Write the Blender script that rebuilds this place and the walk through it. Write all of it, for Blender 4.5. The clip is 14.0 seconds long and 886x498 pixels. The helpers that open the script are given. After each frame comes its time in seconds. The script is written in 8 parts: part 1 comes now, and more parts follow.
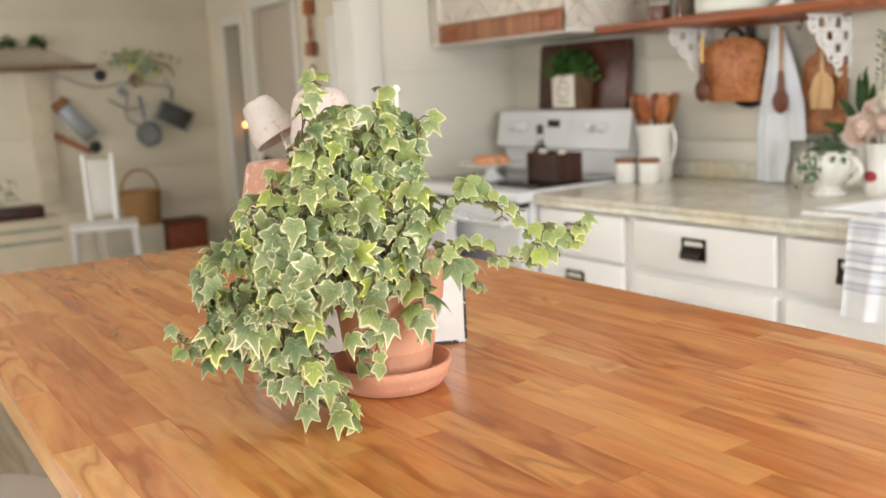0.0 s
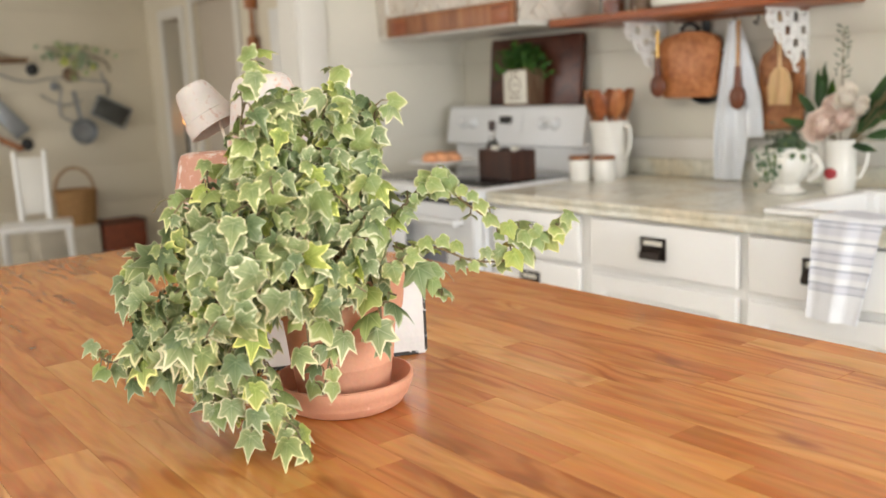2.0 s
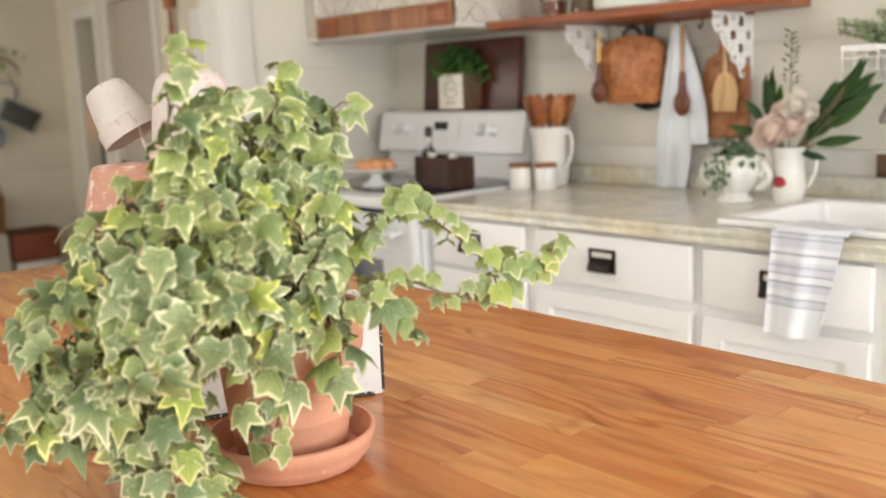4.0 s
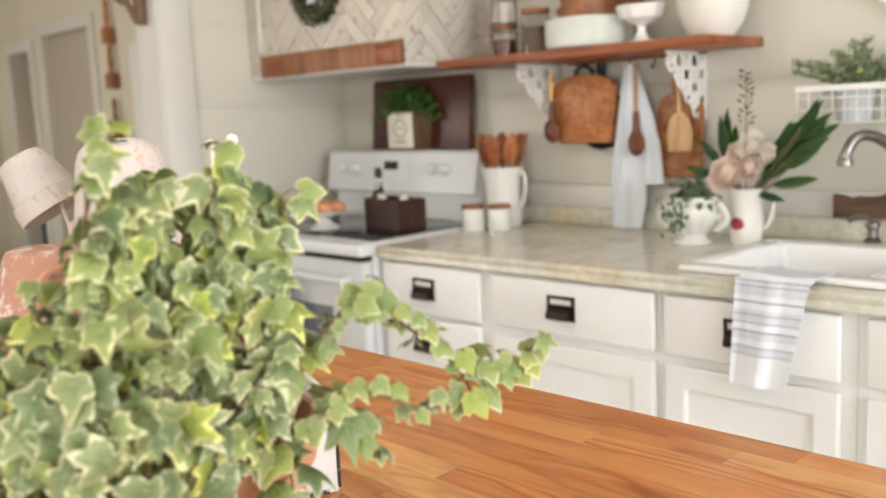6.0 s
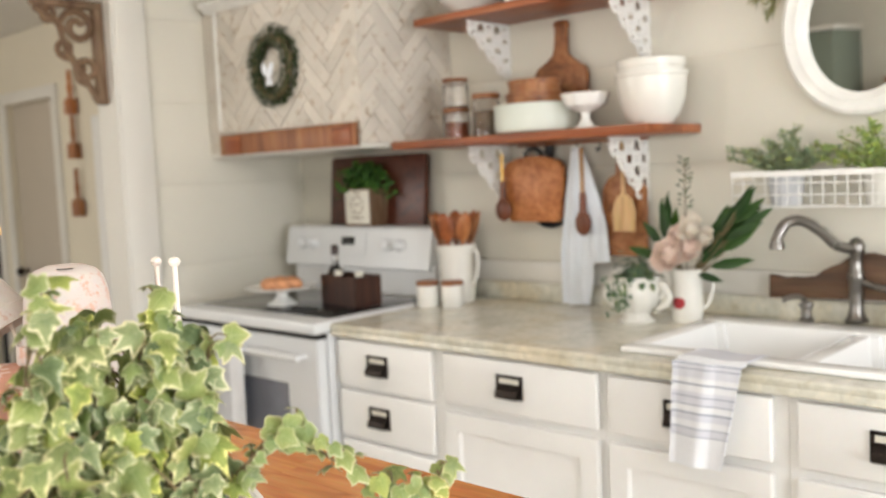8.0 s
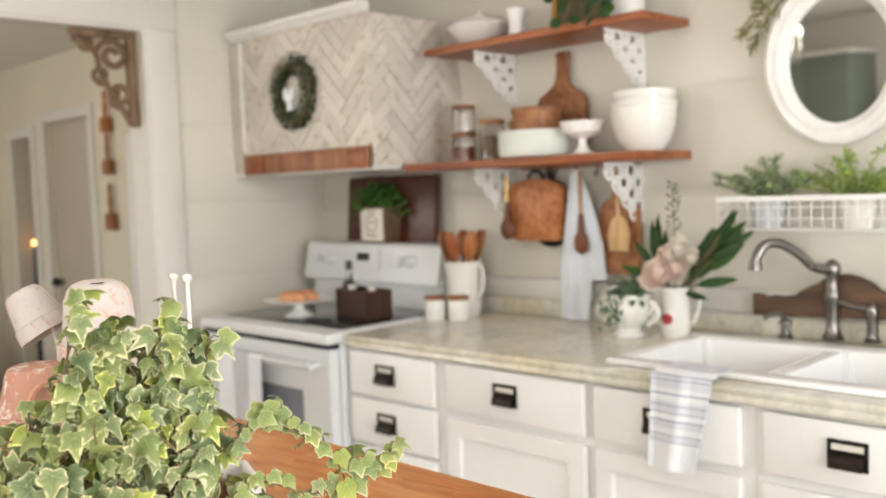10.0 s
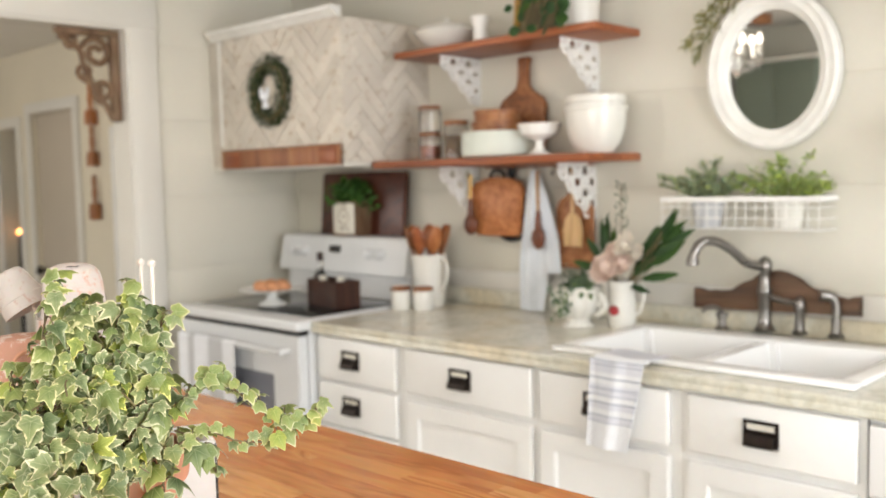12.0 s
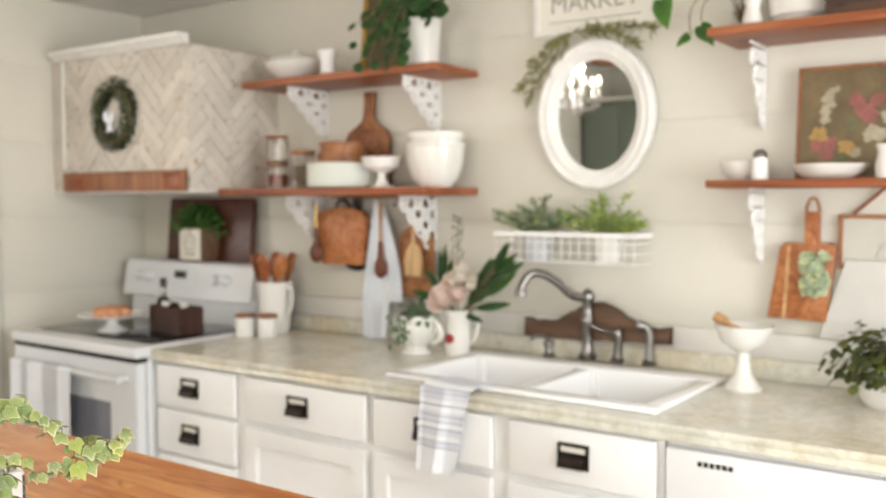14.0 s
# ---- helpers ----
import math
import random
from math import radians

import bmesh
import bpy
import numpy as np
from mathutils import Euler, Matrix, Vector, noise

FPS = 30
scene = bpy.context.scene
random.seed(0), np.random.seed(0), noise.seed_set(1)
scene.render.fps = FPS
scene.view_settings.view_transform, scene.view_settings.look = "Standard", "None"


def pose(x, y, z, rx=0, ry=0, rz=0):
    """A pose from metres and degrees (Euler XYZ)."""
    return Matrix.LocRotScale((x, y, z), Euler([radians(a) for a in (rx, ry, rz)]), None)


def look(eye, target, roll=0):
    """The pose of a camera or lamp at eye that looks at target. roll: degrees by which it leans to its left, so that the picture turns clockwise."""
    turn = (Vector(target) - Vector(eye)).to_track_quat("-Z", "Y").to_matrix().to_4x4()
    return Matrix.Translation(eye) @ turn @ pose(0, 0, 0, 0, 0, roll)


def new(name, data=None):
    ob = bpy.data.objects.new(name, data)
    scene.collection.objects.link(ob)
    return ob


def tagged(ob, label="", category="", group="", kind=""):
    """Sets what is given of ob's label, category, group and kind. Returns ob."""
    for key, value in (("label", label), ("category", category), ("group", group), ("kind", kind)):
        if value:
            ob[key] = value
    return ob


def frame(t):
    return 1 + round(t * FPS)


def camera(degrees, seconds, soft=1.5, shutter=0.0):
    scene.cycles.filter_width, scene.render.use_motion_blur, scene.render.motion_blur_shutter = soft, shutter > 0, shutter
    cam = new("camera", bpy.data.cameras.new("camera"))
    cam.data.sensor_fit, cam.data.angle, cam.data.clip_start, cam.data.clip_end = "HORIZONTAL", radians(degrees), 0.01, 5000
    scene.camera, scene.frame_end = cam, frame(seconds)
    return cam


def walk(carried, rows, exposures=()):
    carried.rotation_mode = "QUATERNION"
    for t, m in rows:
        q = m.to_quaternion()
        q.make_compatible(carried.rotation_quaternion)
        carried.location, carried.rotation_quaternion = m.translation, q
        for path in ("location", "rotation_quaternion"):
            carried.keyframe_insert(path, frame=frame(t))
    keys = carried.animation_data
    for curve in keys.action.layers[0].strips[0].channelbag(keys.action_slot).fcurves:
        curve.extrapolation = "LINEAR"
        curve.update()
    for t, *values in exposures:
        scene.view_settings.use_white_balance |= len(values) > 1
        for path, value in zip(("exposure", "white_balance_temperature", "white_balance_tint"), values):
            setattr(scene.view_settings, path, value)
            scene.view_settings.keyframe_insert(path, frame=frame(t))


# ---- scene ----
cam = camera(51.4, 14.0, 1.6)
# focus rests on the ivy; the room behind it falls soft
cam.data.dof.use_dof = True
cam.data.dof.focus_distance = 0.95
cam.data.dof.aperture_fstop = 5.3
METRES, EYE, TILT, LEAN, TURN = 0.95, 1.255, 0.0, 0.0, -33.4
ROWS = [
    (0.0, 0.0, 0.0, 0.0, -0.52, -9.91, 2.95),
    (0.5, -0.0001, 0.0126, -0.0021, -1.03, -9.82, 3.1),
    (1.0, 0.0001, 0.0383, -0.0001, -2.29, -9.37, 2.94),
    (1.5, -0.007, 0.0738, -0.0083, -3.11, -9.64, 2.38),
    (2.0, -0.015, 0.1151, -0.0166, -3.92, -10.11, 2.61),
    (2.5, -0.022, 0.1571, -0.0206, -5.11, -10.33, 2.55),
    (3.0, -0.0309, 0.1978, -0.0262, -6.29, -10.51, 2.45),
    (5.5, -0.0438, 0.3423, 0.0066, -11.48, -8.91, 2.34),
    (6.0, -0.038, 0.3611, 0.0173, -11.97, -8.37, 2.61),
    (6.5, -0.0303, 0.3657, 0.0332, -12.93, -7.46, 2.21),
    (7.0, -0.0249, 0.3558, 0.0521, -13.54, -6.37, 1.97),
    (7.5, -0.0182, 0.3293, 0.0707, -13.95, -5.55, 2.14),
    (8.0, -0.0098, 0.2921, 0.0823, -14.06, -4.84, 2.55),
    (8.5, -0.0012, 0.2494, 0.0888, -13.9, -4.2, 2.87),
    (11.0, 0.0357, -0.0011, 0.1063, -11.47, -4.03, 1.59),
    (11.5, 0.0459, -0.0465, 0.1069, -11.83, -4.46, 1.48),
    (12.0, 0.0614, -0.0877, 0.1089, -12.94, -4.24, 1.32),
    (12.5, 0.0801, -0.1188, 0.1124, -14.91, -4.03, 1.41),
    (13.0, 0.0948, -0.1456, 0.1212, -17.05, -3.36, 1.03),
    (13.5, 0.1073, -0.1685, 0.1287, -19.22, -3.05, 0.44),
    (14.0, 0.1165, -0.1937, 0.1341, -21.14, -2.88, -0.03),
]
walk(cam, [(t, pose(0, 0, EYE, TILT, LEAN, TURN) @ pose(METRES * x, METRES * y, METRES * z, 90 + pitch, roll, yaw)) for t, x, y, z, yaw, pitch, roll in ROWS])
scene.view_settings.exposure = 0.0

# ---- plan, in metres ----
EAST, NORTH, WEST, SOUTH = 2.488, 3.15, -2.2, -1.7      # kitchen wall faces
CEIL = 2.175
FAR_E, FAR_N, FAR_W = 2.70, 7.35, -1.6                  # room beyond the opening
TOP, FACE, EDGE = 0.911, 1.875, 1.845                   # counter top, cabinet faces, counter front
ISLAND = 0.925

# ---- world and large lights ----
world = bpy.data.worlds.new("world")
scene.world = world
world.use_nodes = True
wn = world.node_tree.nodes
sky = wn.new("ShaderNodeTexSky")
sky.sky_type, sky.sun_disc = "NISHITA", False
sky.sun_elevation, sky.sun_rotation = radians(40), radians(250)
wn["Background"].inputs["Strength"].default_value = 0.12
world.node_tree.links.new(sky.outputs[0], wn["Background"].inputs[0])
sun_data = bpy.data.lights.new("sun", "SUN")
sun_data.energy, sun_data.angle, sun_data.color = 1.0, radians(10), (1, 0.95, 0.88)
new("sun", sun_data).matrix_world = look((-6, -4, 8), (0, 0, 0))


def window_light(name, eye, target, sx, sy, power, color=(1, 0.97, 0.93)):
    data = bpy.data.lights.new(name, "AREA")
    data.shape, data.size, data.size_y, data.energy, data.color = "RECTANGLE", sx, sy, power, color
    new(name, data).matrix_world = look(eye, target)


window_light("daylight_west", (WEST - 0.05, -0.3, 1.12), (0, -0.3, 1.0), 2.35, 1.4, 69, (1, 0.995, 0.985))
window_light("daylight_south", (0.98, SOUTH - 0.05, 1.3), (0.98, 0, 1.0), 1.8, 1.5, 74, (0.98, 1, 1.03))
window_light("daylight_far", (FAR_W - 0.05, 5.4, 1.45), (0, 5.4, 1.4), 1.9, 1.2, 54, (1, 0.97, 0.93))
bulb = bpy.data.lights.new("chandelier_light", "POINT")
bulb.energy, bulb.shadow_soft_size, bulb.color = 15, 0.03, (1, 0.92, 0.82)
new("chandelier_light", bulb).location = (0.66, 1.98, 1.945)


# ---- materials ----
def nodes_of(name):
    m = bpy.data.materials.new(name)
    m.use_nodes = True
    return m, m.node_tree.nodes, m.node_tree.links, m.node_tree.nodes["Principled BSDF"]


def ramp(n, stops):
    r = n.new("ShaderNodeValToRGB")
    e = r.color_ramp.elements
    while len(e) < len(stops):
        e.new(0.5)
    for el, (p, c) in zip(e, stops):
        el.position, el.color = p, (*c, 1)
    return r


def shade(c, k):
    return tuple(min(1.0, max(0.0, v * k)) for v in c)


def plain(name, col, rough=0.5, metal=0.0, var=0.1, scale=6.0, grain=120.0, bump=0.05, worn=None, worn_at=0.62, piece=0.0, coat=0.0, spec=0.5):
    """Painted, glazed, metal or cloth surface: two scales of tone, roughness that varies, fine relief, wear spots of another colour."""
    m, n, l, b = nodes_of(name)
    tc = n.new("ShaderNodeTexCoord")
    big, fine = n.new("ShaderNodeTexNoise"), n.new("ShaderNodeTexNoise")
    big.inputs["Scale"].default_value, fine.inputs["Scale"].default_value = scale, grain
    big.inputs["Detail"].default_value = 5
    for t in (big, fine):
        l.new(tc.outputs["Object"], t.inputs["Vector"])
    r = ramp(n, [(0.3, shade(col, 1 - var)), (0.7, shade(col, 1 + var * 0.6))])
    l.new(big.outputs["Fac"], r.inputs[0])
    out = r.outputs[0]
    mix = n.new("ShaderNodeMix")
    mix.data_type, mix.blend_type = "RGBA", "MULTIPLY"
    mix.inputs[0].default_value = var
    l.new(out, mix.inputs[6])
    l.new(fine.outputs["Color"], mix.inputs[7])
    out = mix.outputs[2]
    if piece:
        info = n.new("ShaderNodeObjectInfo")
        pr = ramp(n, [(0, shade((1, 1, 1), 1 - piece)), (1, (1, 1, 1))])
        l.new(info.outputs["Random"], pr.inputs[0])
        pm = n.new("ShaderNodeMix")
        pm.data_type, pm.blend_type = "RGBA", "MULTIPLY"
        pm.inputs[0].default_value = 1
        l.new(out, pm.inputs[6]), l.new(pr.outputs[0], pm.inputs[7])
        out = pm.outputs[2]
    if worn:
        w = n.new("ShaderNodeTexNoise")
        w.inputs["Scale"].default_value, w.inputs["Detail"].default_value = scale * 4, 8
        w.inputs["Roughness"].default_value = 0.7
        l.new(tc.outputs["Object"], w.inputs["Vector"])
        wr = ramp(n, [(worn_at, (0, 0, 0)), (worn_at + 0.05, (1, 1, 1))])
        l.new(w.outputs["Fac"], wr.inputs[0])
        wm = n.new("ShaderNodeMix")
        wm.data_type = "RGBA"
        l.new(wr.outputs[0], wm.inputs[0]), l.new(out, wm.inputs[6])
        wm.inputs[7].default_value = (*worn, 1)
        out = wm.outputs[2]
    l.new(out, b.inputs["Base Color"])
    rr = n.new("ShaderNodeMapRange")
    rr.inputs["To Min"].default_value, rr.inputs["To Max"].default_value = max(0.02, rough - 0.08), min(1, rough + 0.08)
    l.new(big.outputs["Fac"], rr.inputs[0])
    l.new(rr.outputs[0], b.inputs["Roughness"])
    b.inputs["Metallic"].default_value = metal
    b.inputs["Coat Weight"].default_value = coat
    b.inputs["Specular IOR Level"].default_value = spec
    if bump:
        bp = n.new("ShaderNodeBump")
        bp.inputs["Strength"].default_value, bp.inputs["Distance"].default_value = bump, 0.002
        l.new(fine.outputs["Fac"], bp.inputs["Height"])
        l.new(bp.outputs[0], b.inputs["Normal"])
    return m


def wood(name, dark, mid, light, axis=1, rough=0.4, piece=0.35, grain=26.0, stretch=0.07, bump=0.12, coat=0.0, tones=None, streaky=0.75, figure=0.7, rings=60.0, arch=1.0):
    """Sawn wood with grain along one axis; each piece has its own tone and its own stretch of grain."""
    m, n, l, b = nodes_of(name)
    tc, info = n.new("ShaderNodeTexCoord"), n.new("ShaderNodeObjectInfo")
    geo = n.new("ShaderNodeNewGeometry")
    mp = n.new("ShaderNodeMapping")
    s = [1.0, 1.0, 1.0]
    s[axis] = stretch
    mp.inputs["Scale"].default_value = s
    off = n.new("ShaderNodeVectorMath")
    off.operation = "ADD"
    rnd = n.new("ShaderNodeMath")
    rnd.operation = "ADD"
    l.new(info.outputs["Random"], rnd.inputs[0]), l.new(geo.outputs["Random Per Island"], rnd.inputs[1])
    rs = n.new("ShaderNodeMath")
    rs.operation = "MULTIPLY"
    rs.inputs[1].default_value = 37.0
    l.new(rnd.outputs[0], rs.inputs[0])
    l.new(tc.outputs["Object"], mp.inputs["Vector"])
    l.new(mp.outputs[0], off.inputs[0]), l.new(rs.outputs[0], off.inputs[1])
    g1, g2 = n.new("ShaderNodeTexNoise"), n.new("ShaderNodeTexNoise")
    g1.inputs["Scale"].default_value, g1.inputs["Detail"].default_value, g1.inputs["Distortion"].default_value = grain, 6, 1.2
    g2.inputs["Scale"].default_value, g2.inputs["Detail"].default_value = grain * 7, 3
    wv = n.new("ShaderNodeTexNoise")
    wv.inputs["Scale"].default_value, wv.inputs["Detail"].default_value = grain * 0.35, 3
    for t in (g1, g2):
        l.new(off.outputs[0], t.inputs["Vector"])
    am = n.new("ShaderNodeMapping")
    ax = [1.0, 1.0, 1.0]
    ax[axis] = arch
    am.inputs["Scale"].default_value = ax
    l.new(off.outputs[0], am.inputs["Vector"]), l.new(am.outputs[0], wv.inputs["Vector"])
    r = ramp(n, [(0.3, dark), (0.48, mid), (0.72, light)])
    l.new(g1.outputs["Fac"], r.inputs[0])
    tone = ramp(n, tones or [(0.0, shade((1, 0.93, 0.86), 1 - piece)), (0.5, (1, 0.98, 0.95)), (1.0, (1.0, 1.0, 1.0))])
    wh = n.new("ShaderNodeMath")
    wh.operation = "FRACT"
    l.new(rnd.outputs[0], wh.inputs[0]), l.new(wh.outputs[0], tone.inputs[0])
    mx = n.new("ShaderNodeMix")
    mx.data_type, mx.blend_type = "RGBA", "MULTIPLY"
    mx.inputs[0].default_value = 1
    l.new(r.outputs[0], mx.inputs[6]), l.new(tone.outputs[0], mx.inputs[7])
    streak = ramp(n, [(0.35, (0.72, 0.62, 0.5)), (0.55, (1, 1, 1))])
    l.new(wv.outputs["Fac"], streak.inputs[0])
    m2 = n.new("ShaderNodeMix")
    m2.data_type, m2.blend_type = "RGBA", "MULTIPLY"
    m2.inputs[0].default_value = streaky
    l.new(mx.outputs[2], m2.inputs[6]), l.new(streak.outputs[0], m2.inputs[7])
    ring = n.new("ShaderNodeMath")
    ring.operation = "MULTIPLY"
    ring.inputs[1].default_value = rings
    l.new(wv.outputs["Fac"], ring.inputs[0])
    sn = n.new("ShaderNodeMath")
    sn.operation = "SINE"
    l.new(ring.outputs[0], sn.inputs[0])
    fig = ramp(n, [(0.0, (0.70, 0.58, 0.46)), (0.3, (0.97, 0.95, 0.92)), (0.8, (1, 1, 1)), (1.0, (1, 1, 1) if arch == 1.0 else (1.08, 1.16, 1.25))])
    half = n.new("ShaderNodeMapRange")
    half.inputs["From Min"].default_value, half.inputs["From Max"].default_value = -1, 1
    l.new(sn.outputs[0], half.inputs[0]), l.new(half.outputs[0], fig.inputs[0])
    mf = n.new("ShaderNodeMix")
    mf.data_type, mf.blend_type = "RGBA", "MULTIPLY"
    mf.inputs[0].default_value = figure
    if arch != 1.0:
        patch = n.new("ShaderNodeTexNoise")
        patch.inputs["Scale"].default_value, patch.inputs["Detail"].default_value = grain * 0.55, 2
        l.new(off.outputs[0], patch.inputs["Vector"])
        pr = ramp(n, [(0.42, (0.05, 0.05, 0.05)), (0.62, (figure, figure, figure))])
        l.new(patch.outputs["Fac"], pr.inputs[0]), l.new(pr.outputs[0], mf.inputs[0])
    l.new(m2.outputs[2], mf.inputs[6]), l.new(fig.outputs[0], mf.inputs[7])
    kv = n.new("ShaderNodeTexVoronoi")
    kv.inputs["Scale"].default_value = grain * 0.32
    km = n.new("ShaderNodeMapping")
    ks = [1.0, 1.0, 1.0]
    ks[axis] = 0.35
    km.inputs["Scale"].default_value = ks
    l.new(tc.outputs["Object"], km.inputs["Vector"]), l.new(km.outputs[0], kv.inputs["Vector"])
    kr = ramp(n, [(0.02, (0.28, 0.16, 0.10)), (0.075, (1, 1, 1))])
    l.new(kv.outputs["Distance"], kr.inputs[0])
    mk = n.new("ShaderNodeMix")
    mk.data_type, mk.blend_type = "RGBA", "MULTIPLY"
    mk.inputs[0].default_value = 0.7
    l.new(mf.outputs[2], mk.inputs[6]), l.new(kr.outputs[0], mk.inputs[7])
    m2 = mk
    m3 = n.new("ShaderNodeMix")
    m3.data_type, m3.blend_type = "RGBA", "OVERLAY"
    m3.inputs[0].default_value = 0.22
    l.new(m2.outputs[2], m3.inputs[6]), l.new(g2.outputs["Color"], m3.inputs[7])
    l.new(m3.outputs[2], b.inputs["Base Color"])
    rr = n.new("ShaderNodeMapRange")
    rr.inputs["To Min"].default_value, rr.inputs["To Max"].default_value = rough - 0.07, rough + 0.1
    l.new(g1.outputs["Fac"], rr.inputs[0]), l.new(rr.outputs[0], b.inputs["Roughness"])
    b.inputs["Coat Weight"].default_value = coat
    b.inputs["Coat Roughness"].default_value = 0.25
    bp = n.new("ShaderNodeBump")
    bp.inputs["Strength"].default_value, bp.inputs["Distance"].default_value = bump, 0.001
    l.new(g2.outputs["Fac"], bp.inputs["Height"]), l.new(bp.outputs[0], b.inputs["Normal"])
    return m


def leaf_material(name, inner, outer, margin, trans=0.25, margin_at=0.8, tones=None, ragged=0.32):
    """Leaf tissue: green inside, paler rim by the leaf's own layout; tones differ from leaf to leaf."""
    m, n, l, b = nodes_of(name)
    uv = n.new("ShaderNodeUVMap")
    sep = n.new("ShaderNodeSeparateXYZ")
    l.new(uv.outputs[0], sep.inputs[0])
    tc, info, geo = n.new("ShaderNodeTexCoord"), n.new("ShaderNodeObjectInfo"), n.new("ShaderNodeNewGeometry")
    add = n.new("ShaderNodeMath")
    l.new(info.outputs["Random"], add.inputs[0]), l.new(geo.outputs["Random Per Island"], add.inputs[1])
    fr = n.new("ShaderNodeMath")
    fr.operation = "FRACT"
    l.new(add.outputs[0], fr.inputs[0])
    no = n.new("ShaderNodeTexNoise")
    no.inputs["Scale"].default_value, no.inputs["Detail"].default_value = 4.5, 5
    off = n.new("ShaderNodeVectorMath")
    l.new(tc.outputs["Object"], off.inputs[0]), l.new(add.outputs[0], off.inputs[1])
    l.new(off.outputs[0], no.inputs["Vector"])
    nm = n.new("ShaderNodeMapRange")
    nm.inputs["To Min"].default_value, nm.inputs["To Max"].default_value = -ragged, ragged
    l.new(no.outputs["Fac"], nm.inputs[0])
    ed = n.new("ShaderNodeMath")
    l.new(sep.outputs[0], ed.inputs[0]), l.new(nm.outputs[0], ed.inputs[1])
    r = ramp(n, [(0.25, inner), (margin_at - 0.07, outer), (margin_at + 0.01, margin)])
    l.new(ed.outputs[0], r.inputs[0])
    vein = ramp(n, [(0.84, (0, 0, 0)), (0.97, (0.45, 0.45, 0.45))])
    l.new(sep.outputs[1], vein.inputs[0])
    vm = n.new("ShaderNodeMix")
    vm.data_type = "RGBA"
    l.new(vein.outputs[0], vm.inputs[0]), l.new(r.outputs[0], vm.inputs[6])
    vm.inputs[7].default_value = (*[(a + b) / 2 for a, b in zip(outer, margin)], 1)
    tone = ramp(n, tones or [(0.0, (0.6, 0.72, 0.68)), (0.45, (0.95, 0.98, 0.9)), (0.9, (1.08, 1.05, 0.78)), (1.0, (1.35, 1.3, 0.5))])
    l.new(fr.outputs[0], tone.inputs[0])
    mx = n.new("ShaderNodeMix")
    mx.data_type, mx.blend_type = "RGBA", "MULTIPLY"
    mx.inputs[0].default_value = 1
    l.new(vm.outputs[2], mx.inputs[6]), l.new(tone.outputs[0], mx.inputs[7])
    l.new(mx.outputs[2], b.inputs["Base Color"])
    b.inputs["Roughness"].default_value = 0.5
    b.inputs["Specular IOR Level"].default_value = 0.35
    tr = n.new("ShaderNodeBsdfTranslucent")
    l.new(mx.outputs[2], tr.inputs["Color"])
    ms = n.new("ShaderNodeMixShader")
    ms.inputs[0].default_value = trans
    l.new(b.outputs[0], ms.inputs[1]), l.new(tr.outputs[0], ms.inputs[2])
    l.new(ms.outputs[0], n["Material Output"].inputs["Surface"])
    bp = n.new("ShaderNodeBump")
    bp.inputs["Strength"].default_value, bp.inputs["Distance"].default_value = 0.3, 0.001
    l.new(no.outputs["Fac"], bp.inputs["Height"]), l.new(bp.outputs[0], b.inputs["Normal"])
    return m


def glass(name, col=(1, 1, 1), rough=0.02):
    m, n, l, b = nodes_of(name)
    b.inputs["Base Color"].default_value = (*col, 1)
    b.inputs["Roughness"].default_value, b.inputs["Transmission Weight"].default_value, b.inputs["IOR"].default_value = rough, 1, 1.45
    return m


def glow(name, col, strength):
    m, n, l, b = nodes_of(name)
    b.inputs["Emission Color"].default_value, b.inputs["Emission Strength"].default_value = (*col, 1), strength
    b.inputs["Base Color"].default_value = (*col, 1)
    return m


def stone(name):
    """Pale green-grey laminate counter with fine tan and white mottling."""
    m, n, l, b = nodes_of(name)
    tc = n.new("ShaderNodeTexCoord")
    a, c, d = (n.new("ShaderNodeTexNoise") for _ in range(3))
    for t, s in ((a, 9), (c, 45), (d, 3.5)):
        t.inputs["Scale"].default_value, t.inputs["Detail"].default_value, t.inputs["Roughness"].default_value = s, 7, 0.65
        t.inputs["Distortion"].default_value = 0.6
        l.new(tc.outputs["Object"], t.inputs["Vector"])
    r1 = ramp(n, [(0.3, (0.59, 0.59, 0.515)), (0.5, (0.71, 0.705, 0.63)), (0.7, (0.79, 0.78, 0.71))])
    r2 = ramp(n, [(0.3, (0.80, 0.765, 0.67)), (0.5, (0.96, 0.96, 0.94)), (0.68, (1.1, 1.06, 1.0))])
    r3 = ramp(n, [(0.45, (1, 1, 1)), (0.62, (0.98, 0.9, 0.78))])
    l.new(a.outputs["Fac"], r1.inputs[0]), l.new(c.outputs["Fac"], r2.inputs[0]), l.new(d.outputs["Fac"], r3.inputs[0])
    x = r1.outputs[0]
    for o in (r2, r3):
        mx = n.new("ShaderNodeMix")
        mx.data_type, mx.blend_type = "RGBA", "MULTIPLY"
        mx.inputs[0].default_value = 0.9
        l.new(x, mx.inputs[6]), l.new(o.outputs[0], mx.inputs[7])
        x = mx.outputs[2]
    l.new(x, b.inputs["Base Color"])
    b.inputs["Roughness"].default_value = 0.2
    return m


